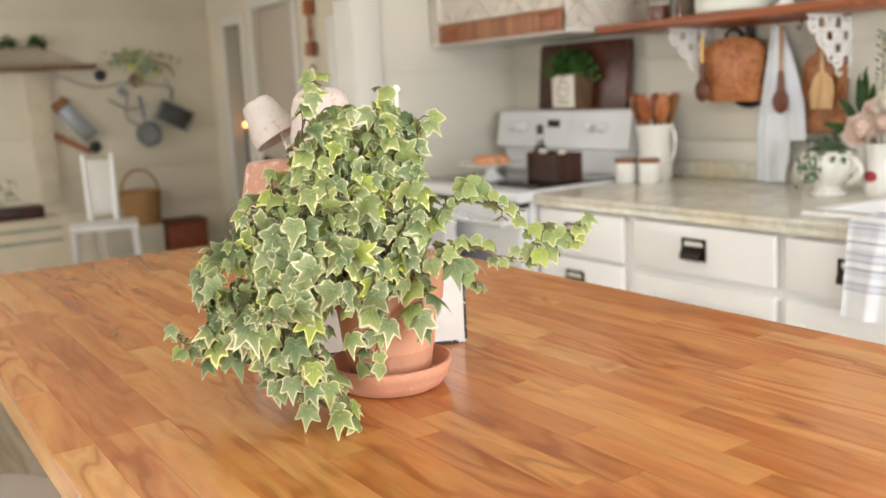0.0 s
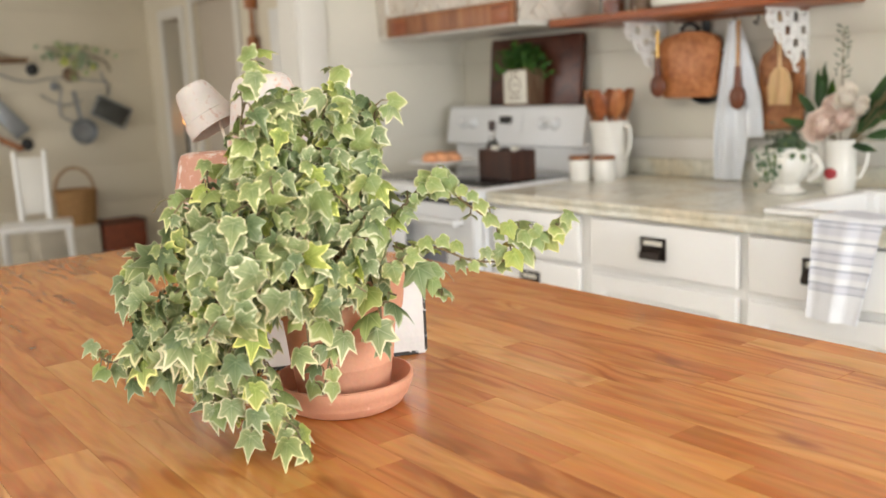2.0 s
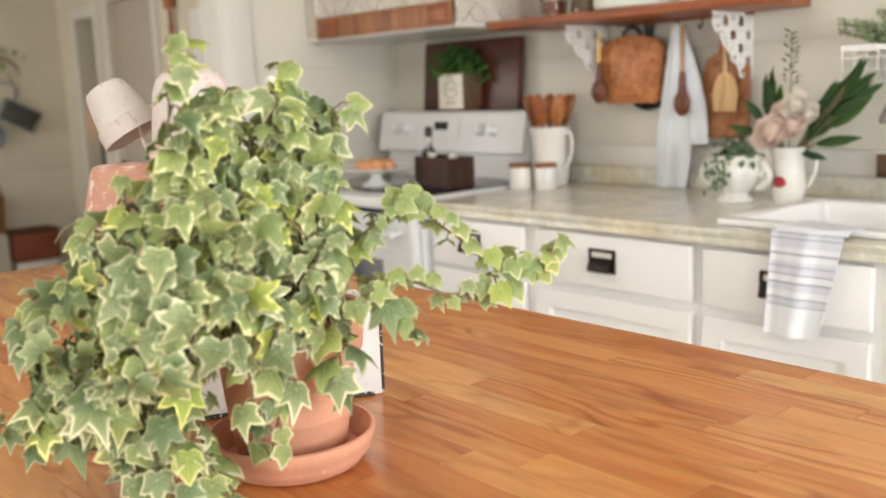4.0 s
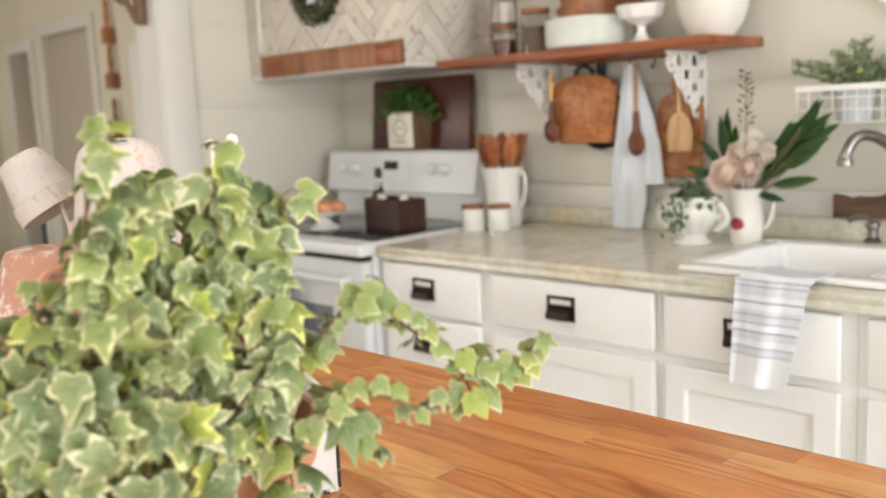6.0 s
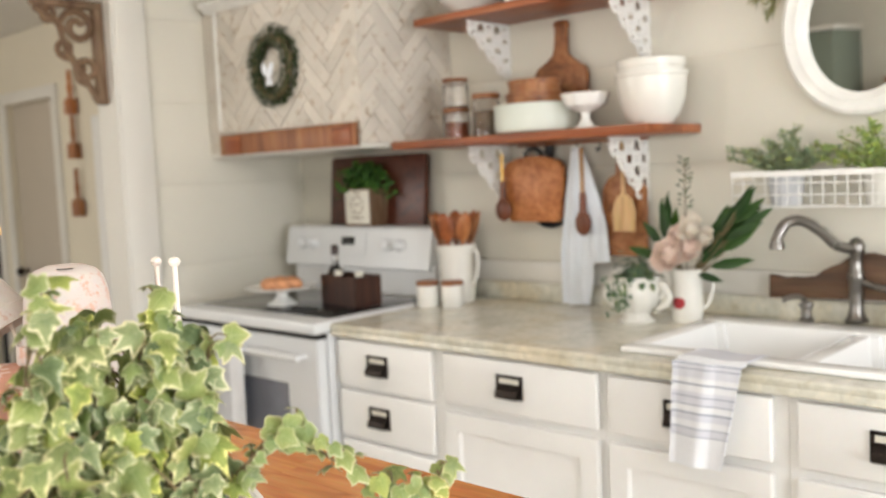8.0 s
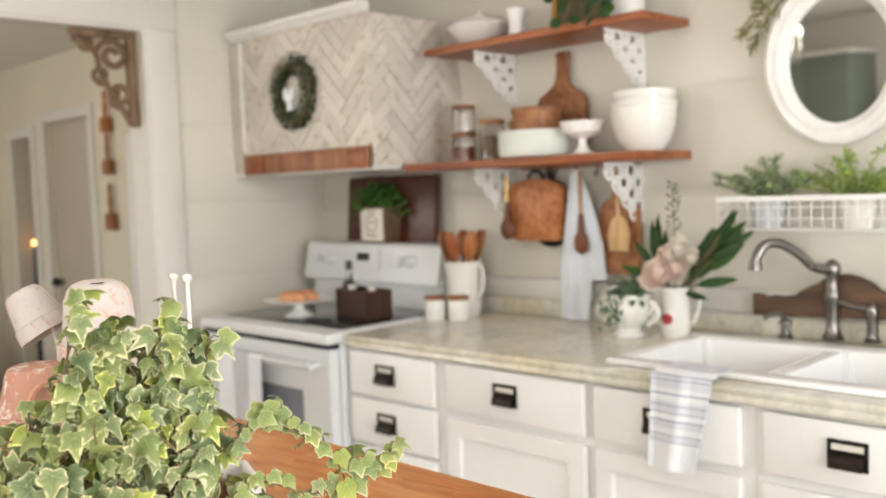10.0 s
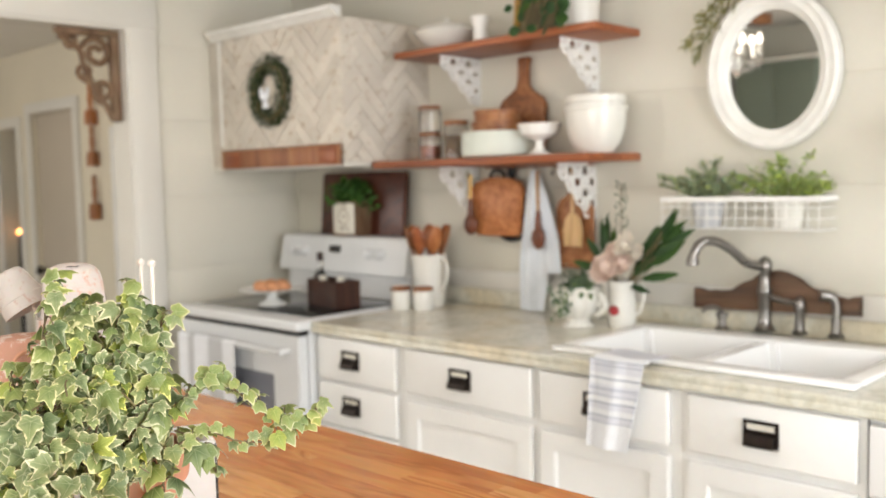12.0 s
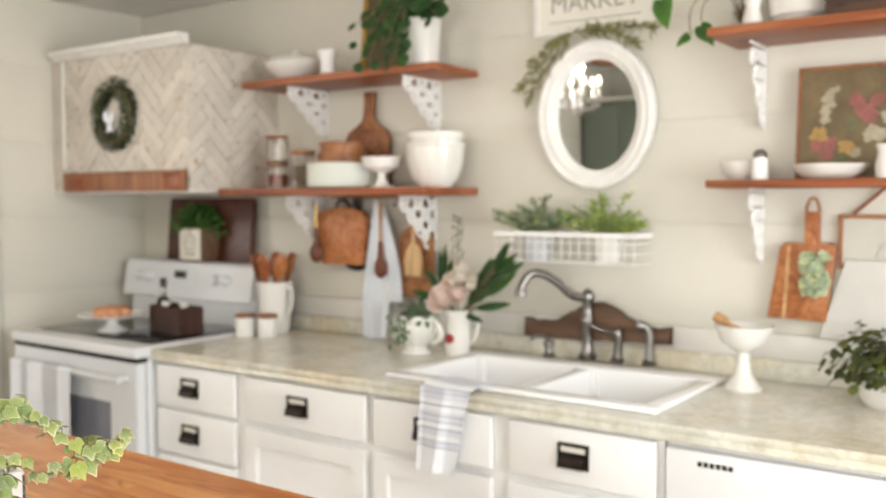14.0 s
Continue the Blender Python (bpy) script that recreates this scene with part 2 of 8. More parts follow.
M_WALL = plain("cream_wall_paint", (0.70, 0.672, 0.585), 0.5, var=0.05, scale=1.5, grain=60, bump=0.06, piece=0.012)
M_WALL_FAR = plain("beige_wall_paint", (0.74, 0.68, 0.55), 0.6, var=0.06, scale=1.5, grain=60, bump=0.06, piece=0.025)
M_CEIL = plain("ceiling_paint", (0.84, 0.82, 0.78), 0.7, var=0.04, scale=2, bump=0.05)
M_TRIM = plain("white_trim_paint", (0.73, 0.71, 0.655), 0.35, var=0.04, scale=3, bump=0.04)
M_CAB = plain("white_cabinet_paint", (0.90, 0.895, 0.875), 0.33, var=0.04, scale=4, grain=90, bump=0.04)
M_DOORGREY = plain("greige_door_paint", (0.52, 0.46, 0.38), 0.5, var=0.06, scale=2, bump=0.04)
M_FLOOR = wood("pale_floor_boards", (0.30, 0.26, 0.20), (0.42, 0.37, 0.30), (0.5, 0.45, 0.37), 1, 0.45, 0.2, 20, 0.06)
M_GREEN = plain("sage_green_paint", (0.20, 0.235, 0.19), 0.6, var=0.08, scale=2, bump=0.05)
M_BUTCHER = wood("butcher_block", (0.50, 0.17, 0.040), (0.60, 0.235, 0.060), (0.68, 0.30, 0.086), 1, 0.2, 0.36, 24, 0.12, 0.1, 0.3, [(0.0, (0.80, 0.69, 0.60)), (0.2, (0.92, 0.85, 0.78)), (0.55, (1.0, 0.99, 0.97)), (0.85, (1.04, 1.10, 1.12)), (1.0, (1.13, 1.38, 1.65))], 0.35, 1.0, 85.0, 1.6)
M_SHELF = wood("stained_shelf", (0.21, 0.06, 0.02), (0.34, 0.105, 0.035), (0.43, 0.15, 0.055), 1, 0.4, 0.12, 24, 0.06)
M_SHELF_X = wood("stained_board_cross", (0.21, 0.06, 0.02), (0.34, 0.105, 0.035), (0.43, 0.15, 0.055), 0, 0.4, 0.12, 24, 0.06)
M_BOARD = wood("brown_board", (0.20, 0.075, 0.028), (0.33, 0.135, 0.05), (0.44, 0.2, 0.085), 2, 0.45, 0.25, 22, 0.08)
M_ORANGE = wood("orange_board", (0.33, 0.11, 0.035), (0.47, 0.18, 0.06), (0.56, 0.25, 0.10), 2, 0.42, 0.15, 30, 0.12)
M_DARKWOOD = wood("dark_mahogany", (0.022, 0.007, 0.004), (0.042, 0.013, 0.007), (0.07, 0.023, 0.012), 2, 0.35, 0.1, 22, 0.08)
M_WALNUT = wood("rough_walnut", (0.05, 0.028, 0.017), (0.11, 0.06, 0.035), (0.2, 0.12, 0.07), 1, 0.6, 0.2, 26, 0.1, 0.5)
M_PALEWOOD = wood("pale_spoon_wood", (0.45, 0.25, 0.11), (0.62, 0.38, 0.18), (0.72, 0.49, 0.26), 2, 0.5, 0.35, 26, 0.1)
M_GREYWOOD = wood("weathered_wood", (0.13, 0.08, 0.048), (0.21, 0.138, 0.085), (0.30, 0.205, 0.13), 2, 0.7, 0.2, 26, 0.1, 0.4)
M_HERRING = plain("whitewashed_lath", (0.74, 0.685, 0.60), 0.65, var=0.1, scale=9, grain=90, bump=0.35, worn=(0.42, 0.32, 0.22), worn_at=0.575, piece=0.18)
M_STONE = stone("mottled_counter")
M_SINK = plain("sink_enamel", (0.93, 0.93, 0.92), 0.12, var=0.02, scale=3, bump=0)
M_ENAMEL = plain("stove_enamel", (0.75, 0.765, 0.775), 0.2, var=0.03, scale=3, bump=0)
M_APPL = plain("dishwasher_white", (0.86, 0.86, 0.86), 0.25, var=0.02, scale=3, bump=0)
M_CERAMIC = plain("white_ceramic", (0.79, 0.775, 0.72), 0.18, var=0.04, scale=14, bump=0.03)
M_MILK = plain("milk_glass", (0.86, 0.855, 0.82), 0.15, var=0.02, scale=8, bump=0)
M_MINT = plain("pale_mint_enamel", (0.72, 0.77, 0.70), 0.2, var=0.03, scale=8, bump=0)
M_BRONZE = plain("dark_bronze", (0.045, 0.035, 0.03), 0.4, 0.85, var=0.3, scale=40, bump=0.1)
M_STEEL = plain("brushed_nickel", (0.27, 0.255, 0.24), 0.3, 1.0, var=0.1, scale=25, bump=0.02)
M_PAPER = plain("cream_card", (0.78, 0.75, 0.66), 0.8, var=0.06, scale=12, bump=0.05)
# blue-grey rather than black: the reflected brightness is put into the base colour
M_OVENGLASS = plain("oven_glass", (0.24, 0.25, 0.29), 0.15, var=0.2, scale=5, bump=0)
M_BLACK = plain("black_glass", (0.02, 0.02, 0.022), 0.08, var=0.2, scale=5, bump=0)
M_DARK = plain("dark_hollow", (0.02, 0.018, 0.016), 0.8, var=0.2, scale=5, bump=0)
M_TERRA = plain("terracotta", (0.73, 0.36, 0.225), 0.75, var=0.14, scale=16, grain=200, bump=0.25, worn=(0.76, 0.46, 0.33), worn_at=0.64)
M_TERRAWASH = plain("limed_terracotta", (0.60, 0.31, 0.22), 0.8, var=0.12, scale=16, grain=180, bump=0.3, worn=(0.73, 0.62, 0.55), worn_at=0.53)
M_TERRA_IN = plain("damp_soil", (0.05, 0.035, 0.025), 0.95, var=0.4, scale=40, bump=0.8)
M_WASH = plain("whitewashed_clay", (0.62, 0.56, 0.51), 0.8, var=0.10, scale=22, grain=160, bump=0.3, worn=(0.50, 0.36, 0.30), worn_at=0.58)
M_WASHPINK = plain("pink_limed_clay", (0.66, 0.58, 0.53), 0.8, var=0.10, scale=14, grain=160, bump=0.3, worn=(0.62, 0.40, 0.31), worn_at=0.54)
M_DISTRESS = plain("distressed_white_paint", (0.83, 0.82, 0.78), 0.55, var=0.07, scale=20, grain=120, bump=0.3, worn=(0.10, 0.085, 0.07), worn_at=0.66)
M_BLACKWEAR = plain("worn_black_edge", (0.05, 0.045, 0.04), 0.7, var=0.3, scale=40, worn=(0.7, 0.69, 0.65), worn_at=0.56)
M_CLOTH = plain("white_cotton", (0.88, 0.90, 0.94), 0.9, var=0.06, scale=14, grain=500, bump=0.3)
M_STRIPE = plain("blue_grey_cotton", (0.33, 0.37, 0.47), 0.9, var=0.12, scale=14, grain=500, bump=0.3)
M_STRIPE2 = plain("pale_blue_cotton", (0.75, 0.77, 0.84), 0.9, var=0.1, scale=14, grain=500, bump=0.3)
M_GREYCLOTH = plain("grey_cotton", (0.62, 0.63, 0.65), 0.9, var=0.08, scale=14, grain=500, bump=0.3)
M_LACE = plain("white_iron", (0.84, 0.83, 0.80), 0.5, var=0.05, scale=20, bump=0.1)
M_COPPER = plain("spice_red", (0.30, 0.07, 0.02), 0.7, var=0.4, scale=120, bump=0.5)
M_GRAIN = plain("brown_grain", (0.22, 0.13, 0.06), 0.8, var=0.4, scale=150, bump=0.5)
M_BRASS = plain("aged_brass", (0.62, 0.40, 0.13), 0.35, 1.0, var=0.15, scale=20)
M_WICKER = plain("wicker", (0.45, 0.25, 0.10), 0.8, var=0.35, scale=60, bump=0.6)
M_IRON = plain("pan_iron", (0.05, 0.052, 0.055), 0.45, 0.6, var=0.25, scale=12, bump=0.1)
M_DARKTIN = plain("dark_tin", (0.10, 0.105, 0.10), 0.45, 0.5, var=0.25, scale=12)
M_TIN = plain("dull_tin", (0.34, 0.36, 0.38), 0.4, 0.7, var=0.2, scale=12)
M_BLUSH = plain("blush_petal", (0.97, 0.77, 0.67), 0.7, var=0.15, scale=40, bump=0.1)
M_CREAMPETAL = plain("cream_petal", (0.92, 0.85, 0.75), 0.7, var=0.12, scale=40, bump=0.1)
M_RED = plain("red_glaze", (0.42, 0.03, 0.04), 0.3, var=0.2, scale=20)
M_CAKE = plain("peach_bun", (0.75, 0.36, 0.18), 0.7, var=0.25, scale=40, bump=0.3)
M_GLASS = glass("clear_glass")
M_BULB = glow("warm_bulb", (1.0, 0.9, 0.78), 2.6)
M_EMBER = glow("amber_lamp", (1.0, 0.36, 0.10), 9.0)
M_MIRROR, _n, _l, _b = nodes_of("mirror_silver")
_b.inputs["Metallic"].default_value, _b.inputs["Roughness"].default_value = 1.0, 0.015
_b.inputs["Base Color"].default_value = (0.86, 0.87, 0.86, 1)
M_IVY = leaf_material("variegated_ivy", (0.145, 0.20, 0.088), (0.28, 0.335, 0.17), (0.70, 0.69, 0.49), 0.24, 0.93,
                      [(0.0, (0.58, 0.64, 0.55)), (0.25, (0.94, 0.96, 0.88)), (0.5, (1.2, 1.14, 1.08)), (0.8, (1.12, 1.08, 0.82)), (0.93, (1.2, 1.15, 0.78)), (1.0, (1.4, 1.38, 0.5))], 0.42)
M_IVY_YOUNG = leaf_material("young_ivy", (0.235, 0.305, 0.105), (0.36, 0.41, 0.165), (0.70, 0.69, 0.45), 0.3, 0.93,
                            [(0.0, (0.7, 0.78, 0.7)), (0.4, (0.95, 0.97, 0.9)), (0.8, (1.1, 1.06, 0.85)), (1.0, (1.25, 1.22, 0.6))], 0.42)
M_REDWOOD = wood("red_mahogany", (0.05, 0.013, 0.006), (0.085, 0.022, 0.011), (0.125, 0.035, 0.018), 2, 0.35, 0.1, 22, 0.08)
M_STEM = plain("ivy_stem", (0.20, 0.15, 0.07), 0.7, var=0.3, scale=60)
M_LEAF = leaf_material("deep_leaf", (0.018, 0.052, 0.013), (0.03, 0.078, 0.02), (0.05, 0.11, 0.03), 0.12, 0.95)
M_HERB = leaf_material("herb_leaf", (0.05, 0.06, 0.022), (0.085, 0.098, 0.038), (0.13, 0.145, 0.062), 0.15, 0.93)
M_MOSS = leaf_material("clipped_green", (0.04, 0.11, 0.022), (0.07, 0.17, 0.035), (0.11, 0.22, 0.05), 0.2, 0.95)
M_FRESH = leaf_material("fresh_leaf", (0.27, 0.37, 0.11), (0.38, 0.48, 0.17), (0.5, 0.58, 0.26), 0.25, 0.95)
M_SAGE = leaf_material("sage_leaf", (0.22, 0.29, 0.19), (0.32, 0.38, 0.25), (0.4, 0.44, 0.31), 0.15, 0.9)
M_SUCC = leaf_material("pale_succulent", (0.30, 0.36, 0.23), (0.42, 0.47, 0.33), (0.55, 0.58, 0.45), 0.15, 0.9)
M_OLIVE = leaf_material("dried_leaf", (0.16, 0.155, 0.06), (0.25, 0.235, 0.10), (0.36, 0.33, 0.17), 0.2, 0.9)
M_TEAL = leaf_material("grey_green_trailer", (0.075, 0.125, 0.075), (0.12, 0.18, 0.11), (0.22, 0.28, 0.19), 0.15, 0.92)
M_WREATH = leaf_material("boxwood", (0.014, 0.024, 0.007), (0.026, 0.04, 0.011), (0.05, 0.068, 0.02), 0.1, 0.9)


# ---- builders ----
def bx(bm, x0, x1, y0, y1, z0, z1, bev=0.0, seg=2):
    g = bmesh.ops.create_cube(bm, size=1.0, matrix=Matrix.Translation(((x0 + x1) / 2, (y0 + y1) / 2, (z0 + z1) / 2)) @ Matrix.Diagonal((abs(x1 - x0), abs(y1 - y0), abs(z1 - z0), 1)))
    if bev:
        es = list({e for v in g["verts"] for e in v.link_edges})
        bmesh.ops.bevel(bm, geom=es, offset=bev, segments=seg, affect="EDGES", profile=0.5)
    return bm


def box(x0, x1, y0, y1, z0, z1, bev=0.0, seg=2):
    return bx(bmesh.new(), x0, x1, y0, y1, z0, z1, bev, seg)


def lathe(prof, seg=32, bm=None, at=(0, 0, 0), wobble=None):
    bm = bm or bmesh.new()
    rings = []
    for r, z in prof:
        if r < 1e-5:
            rings.append([bm.verts.new((at[0], at[1], at[2] + z))])
        else:
            ring = []
            for i in range(seg):
                a = 2 * math.pi * i / seg
                k = wobble(a, z) if wobble else 1.0
                ring.append(bm.verts.new((at[0] + r * k * math.cos(a), at[1] + r * k * math.sin(a), at[2] + z)))
            rings.append(ring)
    for p, q in zip(rings, rings[1:]):
        for i in range(seg):
            j = (i + 1) % seg
            if len(p) == 1 and len(q) == 1:
                break
            if len(p) == 1:
                bm.faces.new((p[0], q[j], q[i]))
            elif len(q) == 1:
                bm.faces.new((p[i], p[j], q[0]))
            else:
                bm.faces.new((p[i], p[j], q[j], q[i]))
    bmesh.ops.recalc_face_normals(bm, faces=bm.faces)
    return bm


def tube(pts, rad, seg=8, bm=None):
    bm = bm or bmesh.new()
    pts = [Vector(p) for p in pts]
    rads = rad if isinstance(rad, (list, tuple)) else [rad] * len(pts)
    rings = []
    side = None
    for i, p in enumerate(pts):
        d = (pts[min(i + 1, len(pts) - 1)] - pts[max(i - 1, 0)]).normalized()
        if side is None:
            side = d.orthogonal().normalized()
        side = (side - d * side.dot(d)).normalized()
        up = d.cross(side)
        rings.append([bm.verts.new(p + (side * math.cos(2 * math.pi * k / seg) + up * math.sin(2 * math.pi * k / seg)) * rads[i]) for k in range(seg)])
    for p, q in zip(rings, rings[1:]):
        for i in range(seg):
            j = (i + 1) % seg
            bm.faces.new((p[i], p[j], q[j], q[i]))
    bm.faces.new(rings[0][::-1]), bm.faces.new(rings[-1])
    return bm


def smooth_path(pts, n=6):
    """A finer path through the given points."""
    pts = [Vector(p) for p in pts]
    out = []
    for i in range(len(pts) - 1):
        a, b, c, d = pts[max(i - 1, 0)], pts[i], pts[i + 1], pts[min(i + 2, len(pts) - 1)]
        for k in range(n):
            t = k / n
            out.append(0.5 * (2 * b + (c - a) * t + (2 * a - 5 * b + 4 * c - d) * t * t + (3 * b - a - 3 * c + d) * t ** 3))
    return out + [pts[-1]]


def slab(outline, depth, frame_m=None, bm=None, bev=0.0):
    """A flat piece: outline in u, v; thickness along w; frame_m carries (u, v, w) into place."""
    bm = bm or bmesh.new()
    f = frame_m or Matrix()
    lo = [bm.verts.new(f @ Vector((u, v, 0))) for u, v in outline]
    hi = [bm.verts.new(f @ Vector((u, v, depth))) for u, v in outline]
    k = len(outline)
    faces = [bm.faces.new(lo[::-1]), bm.faces.new(hi)]
    for i in range(k):
        faces.append(bm.faces.new((lo[i], lo[(i + 1) % k], hi[(i + 1) % k], hi[i])))
    bmesh.ops.recalc_face_normals(bm, faces=faces)
    if bev:
        bmesh.ops.bevel(bm, geom=list(faces[1].edges), offset=bev, segments=2, affect="EDGES", profile=0.5)
    return bm


# u to the south (right as one faces the east wall), v up, w out of the wall
ON_EAST = Matrix(((0, 0, -1, 0), (-1, 0, 0, 0), (0, 1, 0, 0), (0, 0, 0, 1)))
# u to the east, v up, w to the south
ON_NORTH = Matrix(((1, 0, 0, 0), (0, 0, -1, 0), (0, 1, 0, 0), (0, 0, 0, 1)))


def mesh_of(bm, name, material, smooth=True):
    me = bpy.data.meshes.new(name)
    bm.to_mesh(me)
    bm.free()
    if smooth:
        me.shade_smooth()
        me.set_sharp_from_angle(angle=radians(38))
    for mm in (material if isinstance(material, (list, tuple)) else [material]):
        me.materials.append(mm)
    return me


def part(name, bm, material, parent, label="", smooth=True):
    me = bm if isinstance(bm, bpy.types.Mesh) else mesh_of(bm, name, material, smooth)
    ob = new(name, me)
    ob.parent = parent
    return tagged(ob, label)


def thing(name, label, category, at=(0, 0, 0), turn=0.0, group="", kind="", m=None):
    ob = new(name)
    ob.empty_display_size = 0.05
    ob.matrix_basis = m if m is not None else pose(*at, 0, 0, turn)
    return tagged(ob, label, category, group, kind)


def setting(name, bm, material, label, category):
    return tagged(new(name, mesh_of(bm, name, material)), label, category, "", "structure")


def single(name, bm, material, label, category, at=(0, 0, 0), turn=0.0, group="", kind=""):
    ob = new(name, mesh_of(bm, name, material))
    ob.matrix_basis = pose(*at, 0, 0, turn)
    return tagged(ob, label, category, group, kind)


def grid_slab(us, vs, holes, depth, m=None, bev=0.0):
    """One flat piece with rectangular holes: cells of a grid, all but the named ones, given thickness."""
    bm = bmesh.new()
    f = m or Matrix()
    vert = {(i, j, k): bm.verts.new(f @ Vector((u, v, k * depth))) for i, u in enumerate(us) for j, v in enumerate(vs) for k in (0, 1)}
    on = {(i, j) for i in range(len(us) - 1) for j in range(len(vs) - 1)} - set(holes)
    for i, j in on:
        for k in (0, 1):
            bm.faces.new([vert[i, j, k], vert[i + 1, j, k], vert[i + 1, j + 1, k], vert[i, j + 1, k]])
        for di, dj, a, b in ((-1, 0, (0, 0), (0, 1)), (1, 0, (1, 0), (1, 1)), (0, -1, (0, 0), (1, 0)), (0, 1, (0, 1), (1, 1))):
            if (i + di, j + dj) not in on:
                bm.faces.new([vert[i + a[0], j + a[1], 0], vert[i + b[0], j + b[1], 0], vert[i + b[0], j + b[1], 1], vert[i + a[0], j + a[1], 1]])
    bmesh.ops.delete(bm, geom=[v for v in bm.verts if not v.link_faces], context="VERTS")
    bmesh.ops.recalc_face_normals(bm, faces=bm.faces)
    if bev:
        es = [e for e in bm.edges if len(e.link_faces) == 2 and e.calc_face_angle(0) > 1]
        bmesh.ops.bevel(bm, geom=es, offset=bev, segments=2, affect="EDGES")
    return bm


# ---- structure ----
def boarded_wall(name, m, width, height, holes, label, material, board=0.29, first=0.165):
    """A wall of wide horizontal boards, with a solid core behind and gaps for openings. u along, v up, w out; holes: u0, u1, v0, v1."""
    core = bmesh.new()
    us = sorted({0.0, width, *(h[0] for h in holes), *(h[1] for h in holes)})
    boards = []
    for u0, u1 in zip(us, us[1:]):
        gaps = sorted((h[2], h[3]) for h in holes if h[0] <= u0 and h[1] >= u1)
        z = 0.0
        for g0, g1 in gaps + [(height, height)]:
            if g0 > z + 0.001:
                slab([(u0, z), (u1, z), (u1, g0), (u0, g0)], 0.10, m @ Matrix.Translation((0, 0, -0.112)), core)
            z = max(z, g1)
    wall = setting(name, core, material, label, "wall")
    v = first - board
    while v < height:
        v0, v1 = max(v, 0) + 0.0004, min(v + board, height) - 0.0004
        if v1 - v0 > 0.01:
            cuts = [(h[0], h[1]) for h in holes if h[2] < v1 - 0.01 and h[3] > v0 + 0.01]
            edges = [0.0] + [c for h in sorted(cuts) for c in h] + [width]
            for u0, u1 in zip(edges[::2], edges[1::2]):
                if u1 - u0 < 0.02:
                    continue
                boards.append((u0, u1, v0, v1))
        v += board
    for u0, u1, a, b in boards:
        part("board", slab([(u0, a), (u1, a), (u1, b), (u0, b)], 0.012, m @ Matrix.Translation((0, 0, -0.012)), None, 0.0004), material, wall)
    return wall


# east wall: u runs south from the north-east corner
boarded_wall("wall_east", Matrix.Translation((EAST, NORTH, 0)) @ ON_EAST, NORTH - SOUTH, CEIL, [], "cream painted wall of wide horizontal boards", M_WALL)
# north wall with the wide cased opening
OPEN_W, OPEN_E, OPEN_TOP = -0.75, 1.715, 1.955
boarded_wall("wall_north", Matrix.Translation((WEST, NORTH, 0)) @ ON_NORTH, EAST - WEST, CEIL, [(OPEN_W - WEST, OPEN_E - WEST, 0.0, OPEN_TOP)], "cream painted board wall with a wide cased opening", M_WALL)
# west and south walls, behind the camera, with their windows
WEST_WIN = (-1.5, 0.9, 0.4, 1.84)
SOUTH_WIN = (0.05, 1.91, 0.53, 2.07)


def holed_wall(name, m, width, height, holes, label, material, depth=0.12):
    bm = bmesh.new()
    us = sorted({0.0, width, *(h[0] for h in holes), *(h[1] for h in holes)})
    for u0, u1 in zip(us, us[1:]):
        z = 0.0
        for g0, g1 in sorted((h[2], h[3]) for h in holes if h[0] <= u0 and h[1] >= u1) + [(height, height)]:
            if g0 > z + 0.001:
                slab([(u0, z), (u1, z), (u1, g0), (u0, g0)], depth, m @ Matrix.Translation((0, 0, -depth)), bm)
            z = max(z, g1)
    return setting(name, bm, material, label, "wall")


ON_WEST = Matrix(((0, 0, 1, 0), (1, 0, 0, 0), (0, 1, 0, 0), (0, 0, 0, 1)))
ON_SOUTH = Matrix(((-1, 0, 0, 0), (0, 0, 1, 0), (0, 1, 0, 0), (0, 0, 0, 1)))
holed_wall("wall_west", Matrix.Translation((WEST, SOUTH, 0)) @ ON_WEST, NORTH - SOUTH, CEIL, [(WEST_WIN[0] - SOUTH, WEST_WIN[1] - SOUTH, WEST_WIN[2], WEST_WIN[3])], "plain cream wall with a window", M_WALL)
holed_wall("wall_south", Matrix.Translation((EAST, SOUTH, 0)) @ ON_SOUTH, EAST - WEST, CEIL, [(EAST - SOUTH_WIN[1], EAST - SOUTH_WIN[0], SOUTH_WIN[2], SOUTH_WIN[3])], "plain cream wall with a window", M_WALL)
setting("ceiling", box(WEST - 0.12, EAST + 0.12, SOUTH - 0.12, NORTH + 0.11, CEIL + 0.003, CEIL + 0.12), M_CEIL, "smooth white painted kitchen ceiling", "ceiling")
setting("floor", box(WEST - 0.12, FAR_E + 0.9, SOUTH - 0.12, FAR_N + 0.12, -0.12, -0.004), M_FLOOR, "pale worn wooden floor running through both rooms", "floor")

# far room
FAR_CEIL = 2.32
boarded_wall("wall_far", Matrix.Translation((FAR_W, FAR_N, 0)) @ ON_NORTH, FAR_E - FAR_W, FAR_CEIL, [], "warm cream board wall hung with pans and greenery", M_WALL_FAR)
DARK_DOOR, GREY_DOOR = (6.66, 6.99, 1.805), (5.75, 6.415, 1.882)
far_east = holed_wall("wall_far_east", Matrix.Translation((FAR_E, FAR_N, 0)) @ ON_EAST, FAR_N - NORTH - 0.112, FAR_CEIL,
                      [(FAR_N - DARK_DOOR[1], FAR_N - DARK_DOOR[0], 0.0, DARK_DOOR[2]), (FAR_N - GREY_DOOR[1], FAR_N - GREY_DOOR[0], 0.0, GREY_DOOR[2])], "cream wall with two cased doorways", M_WALL_FAR)
